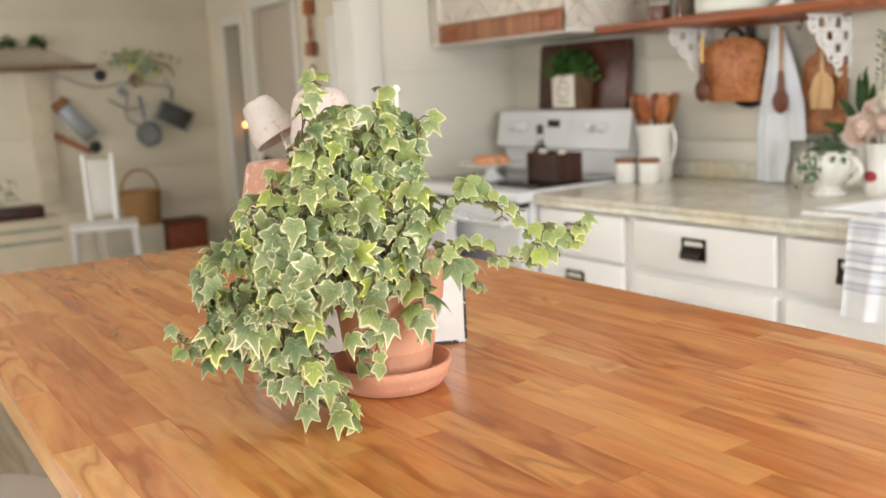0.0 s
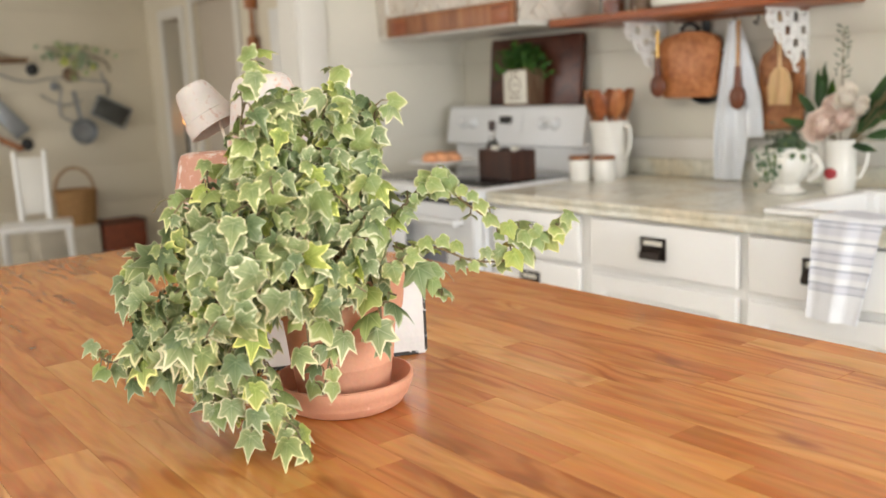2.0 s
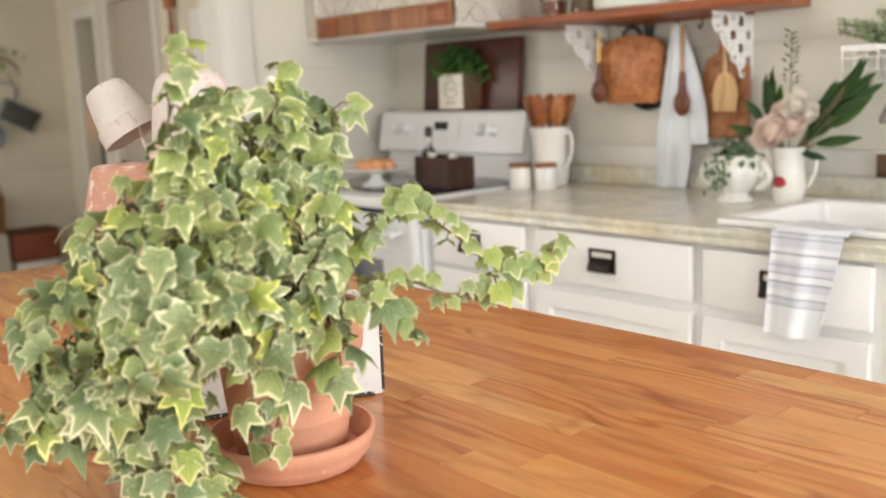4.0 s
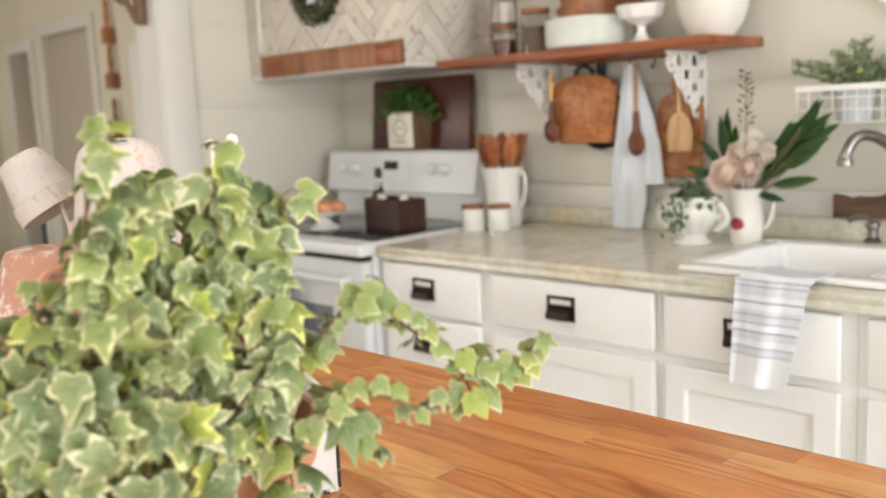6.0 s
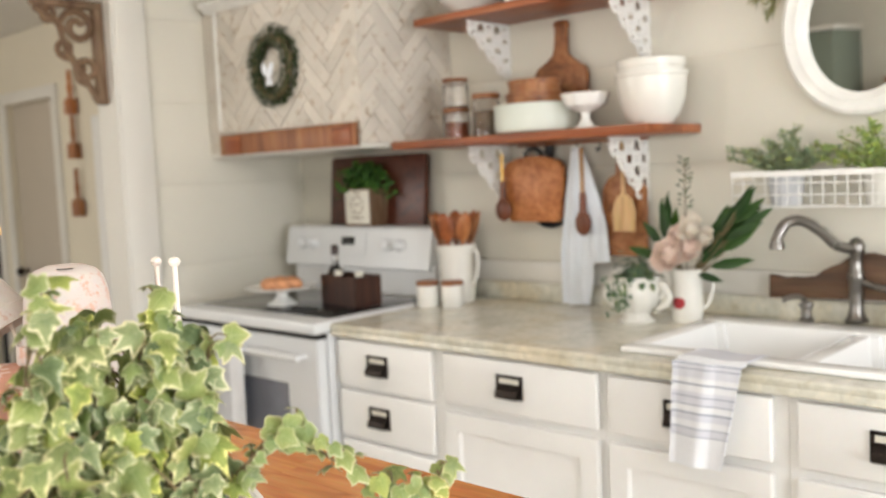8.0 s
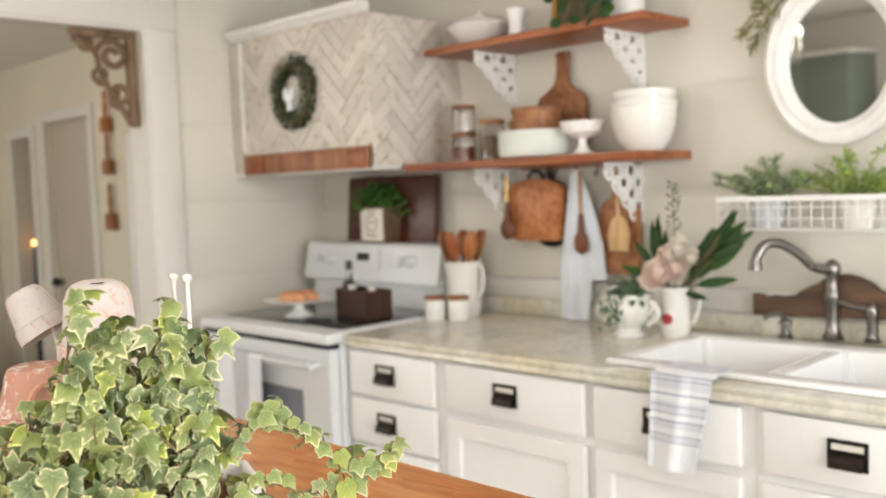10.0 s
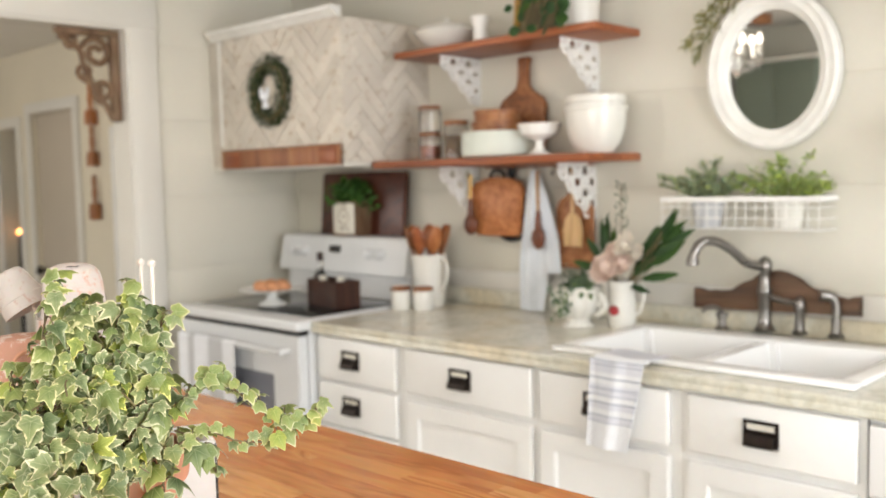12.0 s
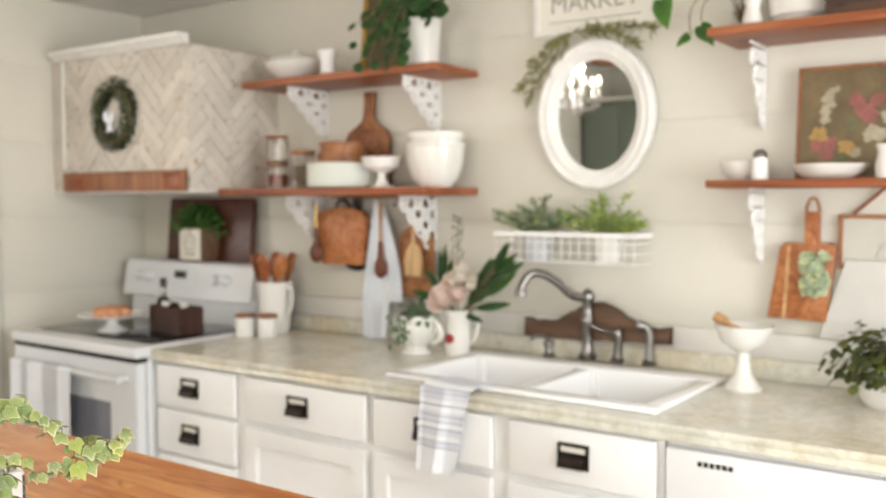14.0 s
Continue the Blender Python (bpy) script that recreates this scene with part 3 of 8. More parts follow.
holed_wall("wall_far_west", Matrix.Translation((FAR_W, NORTH + 0.112, 0)) @ ON_WEST, FAR_N - NORTH - 0.112, FAR_CEIL, [(1.15, 3.15, 0.85, 2.05)], "cream wall with a window", M_WALL_FAR)
setting("ceiling_far", box(FAR_W - 0.12, FAR_E + 0.9, NORTH + 0.115, FAR_N + 0.12, FAR_CEIL + 0.003, FAR_CEIL + 0.12), M_CEIL, "cream painted ceiling of the far room", "ceiling")
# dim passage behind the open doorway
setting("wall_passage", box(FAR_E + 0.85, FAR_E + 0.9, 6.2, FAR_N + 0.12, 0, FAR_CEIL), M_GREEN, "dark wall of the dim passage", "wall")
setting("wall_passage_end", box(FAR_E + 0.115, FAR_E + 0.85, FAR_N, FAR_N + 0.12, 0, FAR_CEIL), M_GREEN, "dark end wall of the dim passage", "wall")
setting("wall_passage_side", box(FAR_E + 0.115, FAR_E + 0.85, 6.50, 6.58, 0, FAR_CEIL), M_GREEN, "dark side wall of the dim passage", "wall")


def cased(name, axis, a0, a1, top, face, label, w=0.09, d=0.02, foot=0.0, out=-1):
    """Flat casing round an opening; parts: two sides and a head."""
    t = thing(name, label, "trim", kind="structure")
    def piece(nm, b0, b1, z0, z1):
        if axis == "x":
            part(nm, box(b0, b1, *sorted((face, face + out * d)), z0, z1, 0.003), M_TRIM, t)
        else:
            part(nm, box(*sorted((face, face + out * d)), b0, b1, z0, z1, 0.003), M_TRIM, t)
    piece("side_casing", a0 - w, a0, foot, top)
    piece("side_casing", a1, a1 + w, foot, top)
    piece("head_casing", a0 - w - 0.004, a1 + w + 0.004, top, top + w)
    return t


cased("trim_opening", "x", OPEN_W, OPEN_E, OPEN_TOP, NORTH, "white flat casing round the wide opening", 0.112, 0.022)
jamb = thing("trim_jamb", "white painted lining of the wide opening", "trim", kind="structure")
part("jamb_side", box(OPEN_E - 0.012, OPEN_E - 0.0005, NORTH - 0.018, NORTH + 0.112, 0, OPEN_TOP - 0.001), M_TRIM, jamb)
part("jamb_side", box(OPEN_W + 0.0005, OPEN_W + 0.012, NORTH - 0.018, NORTH + 0.112, 0, OPEN_TOP - 0.001), M_TRIM, jamb)
part("jamb_head", box(OPEN_W + 0.013, OPEN_E - 0.013, NORTH - 0.018, NORTH + 0.112, OPEN_TOP - 0.012, OPEN_TOP - 0.001), M_TRIM, jamb)
cased("trim_dark_door", "y", DARK_DOOR[0], DARK_DOOR[1], DARK_DOOR[2], FAR_E, "white casing round the dim doorway", 0.075)
cased("trim_grey_door", "y", GREY_DOOR[0], GREY_DOOR[1], GREY_DOOR[2], FAR_E, "white casing round the closed door", 0.075)
door = thing("door_1", "closed greige flush door with a dark knob", "door", (FAR_E + 0.03, GREY_DOOR[0], 0), kind="structure")
part("leaf", box(0, 0.04, 0.003, GREY_DOOR[1] - GREY_DOOR[0] - 0.003, 0.004, GREY_DOOR[2] - 0.004, 0.002), M_DOORGREY, door)
part("knob", lathe([(0, 0), (0.012, 0), (0.012, 0.03), (0.028, 0.042), (0.03, 0.06), (0.02, 0.072), (0, 0.075)], 16, at=(0, 0, 0)), M_BRONZE, door, "dark round door knob").matrix_basis = pose(-0.001, 0.6, 0.80, 0, -90, 0)


def window(name, label, m, w, h):
    """A sash window set in a wall; u along, v up, w into the room."""
    t = thing(name, label, "window", kind="structure", m=m)
    fr = grid_slab([0, 0.05, w - 0.05, w], [0, 0.05, h - 0.05, h], [(1, 1)], 0.06, Matrix.Translation((0, 0, -0.09)))
    part("window_frame", fr, M_TRIM, t)
    k = 3
    for i in range(1, k):
        part("mullion", box(w * i / k - 0.015, w * i / k + 0.015, 0.05, h - 0.05, -0.075, -0.04, 0.003), M_TRIM, t)
    part("window_sill", box(-0.06, w + 0.06, -0.03, -0.002, -0.02, 0.05, 0.004), M_TRIM, t)
    return t


window("window_1", "white wooden window letting in soft daylight", Matrix.Translation((WEST, WEST_WIN[0], WEST_WIN[2])) @ ON_WEST, WEST_WIN[1] - WEST_WIN[0], WEST_WIN[3] - WEST_WIN[2])
window("window_2", "white wooden window letting in soft daylight", Matrix.Translation((SOUTH_WIN[1], SOUTH, SOUTH_WIN[2])) @ ON_SOUTH, SOUTH_WIN[1] - SOUTH_WIN[0], SOUTH_WIN[3] - SOUTH_WIN[2])
window("window_3", "white wooden window of the far room", Matrix.Translation((FAR_W, NORTH + 0.112 + 1.15, 0.85)) @ ON_WEST, 2.0, 1.2)


# ---- base cabinets ----
def pull(parent, y, z):
    """Dark card-holder pull: a plate, a framed card window and a projecting lip."""
    h = bmesh.new()
    w, hh = 0.039, 0.029
    bx(h, -0.003, 0, -w, w, -hh, hh, 0.001)
    for a in ((-w, w, hh - 0.007, hh), (-w, w, 0.002, 0.008), (-w, -w + 0.007, 0, hh), (w - 0.007, w, 0, hh), (-w, -w + 0.007, -hh, 0), (w - 0.007, w, -hh, 0)):
        bx(h, -0.007, -0.002, a[0], a[1], a[2], a[3], 0.001)
    slab([(-0.002, 0.004), (-0.014, -0.002), (-0.021, -0.015), (-0.021, -0.025), (-0.017, -0.027), (-0.016, -0.015), (-0.01, -0.006), (-0.002, -0.002)], 2 * w - 0.012,
         Matrix(((1, 0, 0, 0), (0, 0, 1, -w + 0.006), (0, 1, 0, 0), (0, 0, 0, 1))), h)
    o = part("handle", h, M_BRONZE, parent, "dark bronze card-holder pull")
    o.matrix_basis = pose(FACE - 0.0205, y, z)
    c = part("card", box(-0.0045, -0.0032, -w + 0.008, w - 0.008, 0.0085, hh - 0.0075), M_PAPER, o, "cream label card")
    return o


def drawer(unit, y0, y1, z0, z1):
    return part("drawer", box(FACE - 0.02, FACE - 0.001, y0, y1, z0, z1, 0.005, 3), M_CAB, unit)


def panel_door(unit, y0, y1, z0, z1, r=0.05):
    bm = grid_slab([0, r, y1 - y0 - r, y1 - y0], [z0, z0 + r, z1 - r, z1], [(1, 1)], 0.019, Matrix.Translation((FACE - 0.001, y1, 0)) @ ON_EAST, 0.003)
    d = part("door", bm, M_CAB, unit)
    part("panel", box(FACE - 0.010, FACE - 0.003, y0 + r - 0.004, y1 - r + 0.004, z0 + r - 0.004, z1 - r + 0.004), M_CAB, d)
    return d


def cabinet(y0, y1, label, drawers, door_top, low=False):
    u = thing("base_cabinet", label, "cabinet", group="base cabinets along the counter")
    body = bmesh.new()
    bx(body, FACE, FACE + 0.018, y0 + 0.0006, y1 - 0.0006, 0.10, TOP - 0.037)
    bx(body, FACE + 0.018, EAST - 0.002, y0 + 0.0006, y0 + 0.018, 0.10, TOP - (0.25 if low else 0.037))
    bx(body, FACE + 0.018, EAST - 0.002, y1 - 0.018, y1 - 0.0006, 0.10, TOP - (0.25 if low else 0.037))
    bx(body, FACE + 0.018, EAST - 0.002, y0 + 0.018, y1 - 0.018, 0.10, 0.12)
    part("body", body, M_CAB, u)
    part("plinth", box(FACE + 0.06, FACE + 0.08, y0 + 0.001, y1 - 0.001, 0, 0.0995), M_CAB, u)
    for a, b, z0, z1, hy in drawers:
        pull(drawer(u, a, b, z0, z1), hy, (z0 + z1) / 2 + 0.004)
    if door_top:
        panel_door(u, drawers[0][0], drawers[0][1], 0.125, door_top)
    return u


cabinet(1.860, 2.262, "white painted base cabinet with four drawers and dark pulls", [(1.882, 2.250, 0.732, 0.866, 2.082), (1.882, 2.250, 0.585, 0.721, 2.082), (1.882, 2.250, 0.36, 0.575, 2.082), (1.882, 2.250, 0.125, 0.349, 2.082)], None)
cabinet(1.358, 1.860, "white painted base cabinet with one drawer over a panelled door", [(1.371, 1.839, 0.735, 0.867, 1.617)], 0.714)
cabinet(0.942, 1.358, "white painted sink cabinet with a drawer front over a panelled door", [(0.970, 1.343, 0.735, 0.866, 1.162)], 0.714, True)
cabinet(0.536, 0.942, "white painted sink cabinet beside the dishwasher", [(0.549, 0.921, 0.735, 0.866, 0.746)], 0.714, True)
cabinet(-0.95, -0.10, "white painted base cabinet at the far end of the counter", [(-0.93, -0.12, 0.735, 0.863, -0.5)], 0.716)

dish = thing("dishwasher", "white dishwasher with a row of dark vent slots", "dishwasher")
part("body", box(FACE + 0.002, EAST - 0.02, -0.095, 0.531, 0.10, TOP - 0.04), M_APPL, dish)
part("door", box(FACE - 0.022, FACE + 0.001, -0.09, 0.526, 0.13, 0.715, 0.006, 3), M_APPL, dish)
pan = part("control_panel", box(FACE - 0.026, FACE + 0.001, -0.09, 0.526, 0.72, 0.862, 0.006, 3), M_APPL, dish)
for i in range(6):
    part("vent_slot", box(FACE - 0.0275, FACE - 0.0255, 0.38 + i * 0.013, 0.389 + i * 0.013, 0.832, 0.842), M_DARK, pan)
part("latch", slab([(0, 0), (0.2, 0.004), (0.2, 0.012), (0.03, 0.014)], 0.004, Matrix.Translation((FACE - 0.0255, 0.34, 0.80)) @ ON_EAST), M_APPL, pan)
part("plinth", box(FACE + 0.06, FACE + 0.08, -0.095, 0.53, 0, 0.0995), M_DARK, dish)
bd = part("badge", box(FACE - 0.0235, FACE - 0.0215, 0.425, 0.445, 0.69, 0.694), M_DARK, dish)

# ---- worktop with the sink cut-out, rolled front edge and upstand ----
SINK = (1.905, 2.385, 0.572, 1.338)
ctr_l, ctr_r = 2.262, -0.97
wt = grid_slab([EDGE + 0.016, SINK[0] + 0.02, SINK[1] - 0.02, EAST - 0.001], [ctr_r, SINK[2] + 0.02, SINK[3] - 0.02, ctr_l], [(1, 1)], 0.036, Matrix.Translation((0, 0, TOP - 0.036)))
worktop = tagged(new("worktop", mesh_of(wt, "worktop", M_STONE)), "mottled pale green-grey laminate worktop over the white cabinets", "worktop")
nose = slab([(0.016, 0), (0.004, 0), (0, 0.004), (0, 0.014), (0.003, 0.018), (0, 0.022), (0, 0.031), (0.005, 0.036), (0.016, 0.036)], ctr_l - ctr_r,
            Matrix.Translation((EDGE, ctr_r, TOP - 0.036)) @ Matrix(((1, 0, 0, 0), (0, 0, 1, 0), (0, 1, 0, 0), (0, 0, 0, 1))))
part("front_edge", nose, M_STONE, worktop)
part("upstand", box(EAST - 0.022, EAST - 0.0015, ctr_r, ctr_l, TOP + 0.0005, 0.968, 0.004), M_STONE, worktop)
single("wall_rail", box(EAST - 0.016, EAST - 0.0012, ctr_r, 2.24, 0.9685, 1.035, 0.003), M_TRIM, "white rail along the wall above the worktop", "trim", kind="structure")

# ---- double sink ----
sink = thing("sink", "white enamel double-bowl sink set into the worktop", "sink", (0, 0, TOP))
X0, X1, Y0, Y1 = SINK
rim = bmesh.new()
bowls = ((X0 + 0.05, X1 - 0.085, Y0 + 0.045, 0.925), (X0 + 0.05, X1 - 0.085, 0.965, Y1 - 0.045))
for a in ((X0, X0 + 0.05, Y0, Y1), (X1 - 0.085, X1, Y0, Y1), (X0 + 0.05, X1 - 0.085, Y0, Y0 + 0.045), (X0 + 0.05, X1 - 0.085, Y1 - 0.045, Y1), (X0 + 0.05, X1 - 0.085, 0.925, 0.965)):
    bx(rim, a[0], a[1], a[2], a[3], 0.001, 0.014 if a[2] != 0.925 else 0.008, 0.004, 3)
part("rim", rim, M_SINK, sink)
for a, b, c, d in bowls:
    bw = bmesh.new()
    top = [bw.verts.new(p) for p in ((a, c, 0.009), (b, c, 0.009), (b, d, 0.009), (a, d, 0.009))]
    k = 0.03
    bot = [bw.verts.new(p) for p in ((a + k, c + k, -0.17), (b - k, c + k, -0.17), (b - k, d - k, -0.17), (a + k, d - k, -0.17))]
    fs = [bw.faces.new((bot[0], bot[1], bot[2], bot[3]))]
    for i in range(4):
        fs.append(bw.faces.new((top[i], top[(i + 1) % 4], bot[(i + 1) % 4], bot[i])))
    bmesh.ops.bevel(bw, geom=[e for e in bw.edges if len(e.link_faces) == 2], offset=0.02, segments=4, affect="EDGES")
    bowl = part("bowl", bw, M_SINK, sink)
    part("drain", lathe([(0, 0.002), (0.035, 0.003), (0.042, 0.0), (0.042, -0.002)], 20, at=((a + b) / 2, (c + d) / 2, -0.168)), M_STEEL, bowl, "round steel drain")

# ---- island ----
ISL = (0.143, 1.022, 0.36, 2.06)
isl = thing("kitchen_island", "kitchen island with an oiled butcher-block top of short staves", "kitchen island")
# base is assumed: open legs added so daylight passes under to the cabinets
for lx in (ISL[0] + 0.20, ISL[1] - 0.13):
    for ly in (ISL[2] + 0.07, ISL[3] - 0.14):
        part("leg", box(lx, lx + 0.08, ly, ly + 0.08, 0, ISLAND - 0.131, 0.006), M_CAB, isl, "white square leg")
part("apron", grid_slab([ISL[0] + 0.20, ISL[0] + 0.222, ISL[1] - 0.072, ISL[1] - 0.05], [ISL[2] + 0.07, ISL[2] + 0.092, ISL[3] - 0.082, ISL[3] - 0.06], [(1, 1)], 0.0895, Matrix.Translation((0, 0, ISLAND - 0.1305))), M_CAB, isl, "white apron")
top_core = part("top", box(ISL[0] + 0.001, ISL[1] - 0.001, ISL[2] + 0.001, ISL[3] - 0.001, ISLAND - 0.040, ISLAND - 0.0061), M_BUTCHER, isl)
rng = random.Random(4)
rows_n = 22
stave_w = (ISL[1] - ISL[0]) / rows_n
for r in range(rows_n):
    y = ISL[2] - rng.uniform(0, 0.25)
    while y < ISL[3]:
        ln = rng.choice((0.22, 0.28, 0.33, 0.4, 0.46))
        a, b = max(y, ISL[2]), min(y + ln, ISL[3])
        if ISL[3] - b < 0.06:
            b = ISL[3]
        if b - a > 0.02:
            dz = rng.uniform(-0.00008, 0.00008)
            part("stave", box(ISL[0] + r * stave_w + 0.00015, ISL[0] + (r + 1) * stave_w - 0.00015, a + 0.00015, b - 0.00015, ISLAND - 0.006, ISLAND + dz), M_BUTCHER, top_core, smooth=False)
        y = b if b < ISL[3] else ISL[3] + 1

# ---- hood ----
HX, HY0, HY1, HZ0, HZ1 = 2.066, 2.338, 3.055, 1.42, 1.925
hood = thing("range_hood", "range hood clad in whitewashed herringbone laths with a stained trim board", "range hood")
part("body", box(HX + 0.006, EAST - 0.001, HY0 + 0.006, NORTH - 0.002, HZ0 + 0.012, HZ1), M_HERRING, hood)
part("underside", box(HX + 0.004, EAST - 0.001, HY0 + 0.004, NORTH - 0.002, HZ0 - 0.004, HZ0 + 0.0115), M_TRIM, hood)


def clip(poly, lim, axis, keep_low):
    out = []
    for i, p in enumerate(poly):
        q = poly[(i + 1) % len(poly)]
        ip, iq = (p[axis] <= lim) == keep_low, (q[axis] <= lim) == keep_low
        if ip:
            out.append(p)
        if ip != iq:
            t = (lim - p[axis]) / (q[axis] - p[axis])
            out.append((p[0] + (q[0] - p[0]) * t, p[1] + (q[1] - p[1]) * t))
    return out


def herringbone(parent, m, w, h, s=0.044, L=4, seed=1):
    """Laths in a herringbone, cut off at the edges of the field."""
    g = random.Random(seed)
    c = math.sqrt(0.5)
    n = int((w + h) / s) + 6
    for x in range(-n, n):
        for y in range(-n, n):
            k = (x - y) % (2 * L)
            if k == 0:
                cell = (x, y, x + L, y + 1)
            elif k == 2 * L - 1:
                cell = (x, y, x + 1, y + L)
            else:
                continue
            e = 0.0012
            q = [(cell[0] * s + e, cell[1] * s + e), (cell[2] * s - e, cell[1] * s + e), (cell[2] * s - e, cell[3] * s - e), (cell[0] * s + e, cell[3] * s - e)]
            poly = [((a - b) * c + w / 2, (a + b) * c + h / 2) for a, b in q]
            for lim, ax, low in ((0, 0, False), (w, 0, True), (0, 1, False), (h, 1, True)):
                poly = clip(poly, lim, ax, low) if len(poly) > 2 else poly
            if len(poly) < 3 or abs(sum(poly[i][0] * poly[(i + 1) % len(poly)][1] - poly[(i + 1) % len(poly)][0] * poly[i][1] for i in range(len(poly)))) < 2e-4:
                continue
            part("lath", slab(poly, 0.005 + g.uniform(0, 0.003), m), M_HERRING, parent, smooth=False)


front = part("front_panel", box(HX + 0.001, HX + 0.0055, HY0 + 0.001, HY1 + 0.09, HZ0 + 0.077, HZ1 - 0.001), M_HERRING, hood)
herringbone(front, Matrix.Translation((HX, HY1, HZ0 + 0.077)) @ ON_EAST, HY1 - HY0, HZ1 - HZ0 - 0.077)
side = part("side_panel", box(HX + 0.006, EAST - 0.002, HY0 + 0.001, HY0 + 0.0055, HZ0 + 0.012, HZ1 - 0.001), M_HERRING, hood)
herringbone(side, Matrix.Translation((HX, HY0, HZ0 + 0.012)) @ ON_NORTH, EAST - HX - 0.002, HZ1 - HZ0 - 0.012, seed=5)
part("trim_board", box(HX - 0.016, HX - 0.0085, HY0 - 0.002, HY1 + 0.004, HZ0 + 0.003, HZ0 + 0.074, 0.002), M_BOARD, hood, "stained trim board")
for yy in (HY0 + 0.02, HY1 - 0.12):
    part("trim_block", box(HX - 0.020, HX - 0.0165, yy, yy + 0.09, HZ0 + 0.008, HZ0 + 0.066, 0.002), M_SHELF, hood)
part("crown", slab([(0, 0), (0.022, 0), (0.03, 0.012), (0.045, 0.02), (0.048, 0.034), (0, 0.034)], HY1 + 0.058 - HY0, Matrix.Translation((HX + 0.004, HY0 - 0.006, HZ1)) @ Matrix(((-1, 0, 0, 0), (0, 0, 1, 0), (0, 1, 0, 0), (0, 0, 0, 1)))), M_DISTRESS, hood, "white crown moulding")
part("corner_strip", box(HX - 0.012, HX + 0.002, HY1 + 0.0, HY1 + 0.014, HZ0 + 0.09, HZ1 - 0.002, 0.002), M_DISTRESS, hood)

# ---- shelves ----
SH_L, SH_U = 1.43, 1.806
def shelf(y0, y1, x0, z, label, t=0.022):
    s = thing("wall_shelf", label, "shelf", group="stained shelves on the board wall")
    part("board", box(x0, EAST - 0.0015, y0, y1, z - t, z, 0.002), M_SHELF, s)
    return s


shelf(1.424, 2.328, 2.19, SH_L, "long stained wooden shelf running on from the hood", 0.024)
shelf(1.424, 2.262, 2.245, SH_U, "stained wooden shelf above another, on lacy white brackets")
shelf(-0.75, 0.608, 2.30, 1.440, "stained wooden shelf beside the mirror", 0.02)
shelf(-0.75, 0.592, 2.25, 1.816, "upper stained wooden shelf beside the mirror")


# ---- leaves ----
def leaf_mesh(name, outline, material, fold=0.25, droop=0.3, twist=0.0, center=(0, 0.12), wave=0.05):
    """One leaf about 1 long, base at the origin, tip along +y, facing +z; the rim runs at u = 1, the veins at v = 1."""
    me = bpy.data.meshes.new(name)
    full = outline + [(-x, y) for x, y in outline[::-1] if abs(x) > 1e-6]
    k = len(full)
    far = [math.hypot(x - center[0], y - center[1]) for x, y in full]
    lobe = [1.0 if far[i] >= far[i - 1] and far[i] >= far[(i + 1) % k] else 0.0 for i in range(k)]

    def z(x, y):
        return -fold * abs(x) ** 1.5 - droop * max(y, 0) ** 2 * 0.5 + twist * x * y

    vs = [(center[0], center[1], z(*center) + 0.03)]
    for s in (0.8, 1.0):
        for i, (x, y) in enumerate(full):
            px, py = center[0] + (x - center[0]) * s, center[1] + (y - center[1]) * s
            vs.append((px, py, z(px, py) + wave * math.sin(i * 2.1 + fold * 20) * (s - 0.5) - 0.05 * lobe[i] * s))
    fs = [(0, 1 + i, 1 + (i + 1) % k) for i in range(k)]
    fs += [(1 + i, 1 + k + i, 1 + k + (i + 1) % k, 1 + (i + 1) % k) for i in range(k)]
    me.from_pydata(vs, [], fs)
    uv = me.uv_layers.new(name="UVMap")
    for lp in me.loops:
        vi = lp.vertex_index
        uv.data[lp.index].uv = (0.0, 1.0) if vi == 0 else (0.8 if vi <= k else 1.0, lobe[(vi - 1) % k])
    me.shade_smooth()
    me.materials.append(material)
    return me


IVY_OUT = [(0, 1.08), (0.12, 0.74), (0.23, 0.50), (0.42, 0.53), (0.62, 0.46), (0.46, 0.20), (0.44, 0.04), (0.48, -0.12), (0.28, -0.2), (0.1, -0.16), (0, -0.05)]
IVY_NARROW = [(0, 1.08), (0.12, 0.72), (0.22, 0.47), (0.40, 0.38), (0.47, 0.25), (0.36, 0.08), (0.34, -0.06), (0.2, -0.14), (0.08, -0.1), (0, -0.04)]
IVY_ROUND = [(0, 0.98), (0.19, 0.73), (0.33, 0.51), (0.47, 0.44), (0.55, 0.34), (0.46, 0.11), (0.42, -0.07), (0.24, -0.17), (0.08, -0.12), (0, -0.04)]
OVAL = [(0, 1.0), (0.13, 0.82), (0.22, 0.58), (0.23, 0.34), (0.15, 0.12), (0, 0)]
ROUND = [(0, 1.0), (0.28, 0.9), (0.45, 0.62), (0.44, 0.32), (0.25, 0.08), (0, 0)]
BLADE = [(0, 1.0), (0.05, 0.75), (0.075, 0.4), (0.05, 0.1), (0, 0)]


def leaf_turn(normal, tip):
    n = Vector(normal).normalized()
    t = Vector(tip)
    t = (t - n * t.dot(n))
    t = t.normalized() if t.length > 1e-4 else n.orthogonal().normalized()
    s = t.cross(n).normalized()
    return Matrix((s, t, n)).transposed().to_4x4()


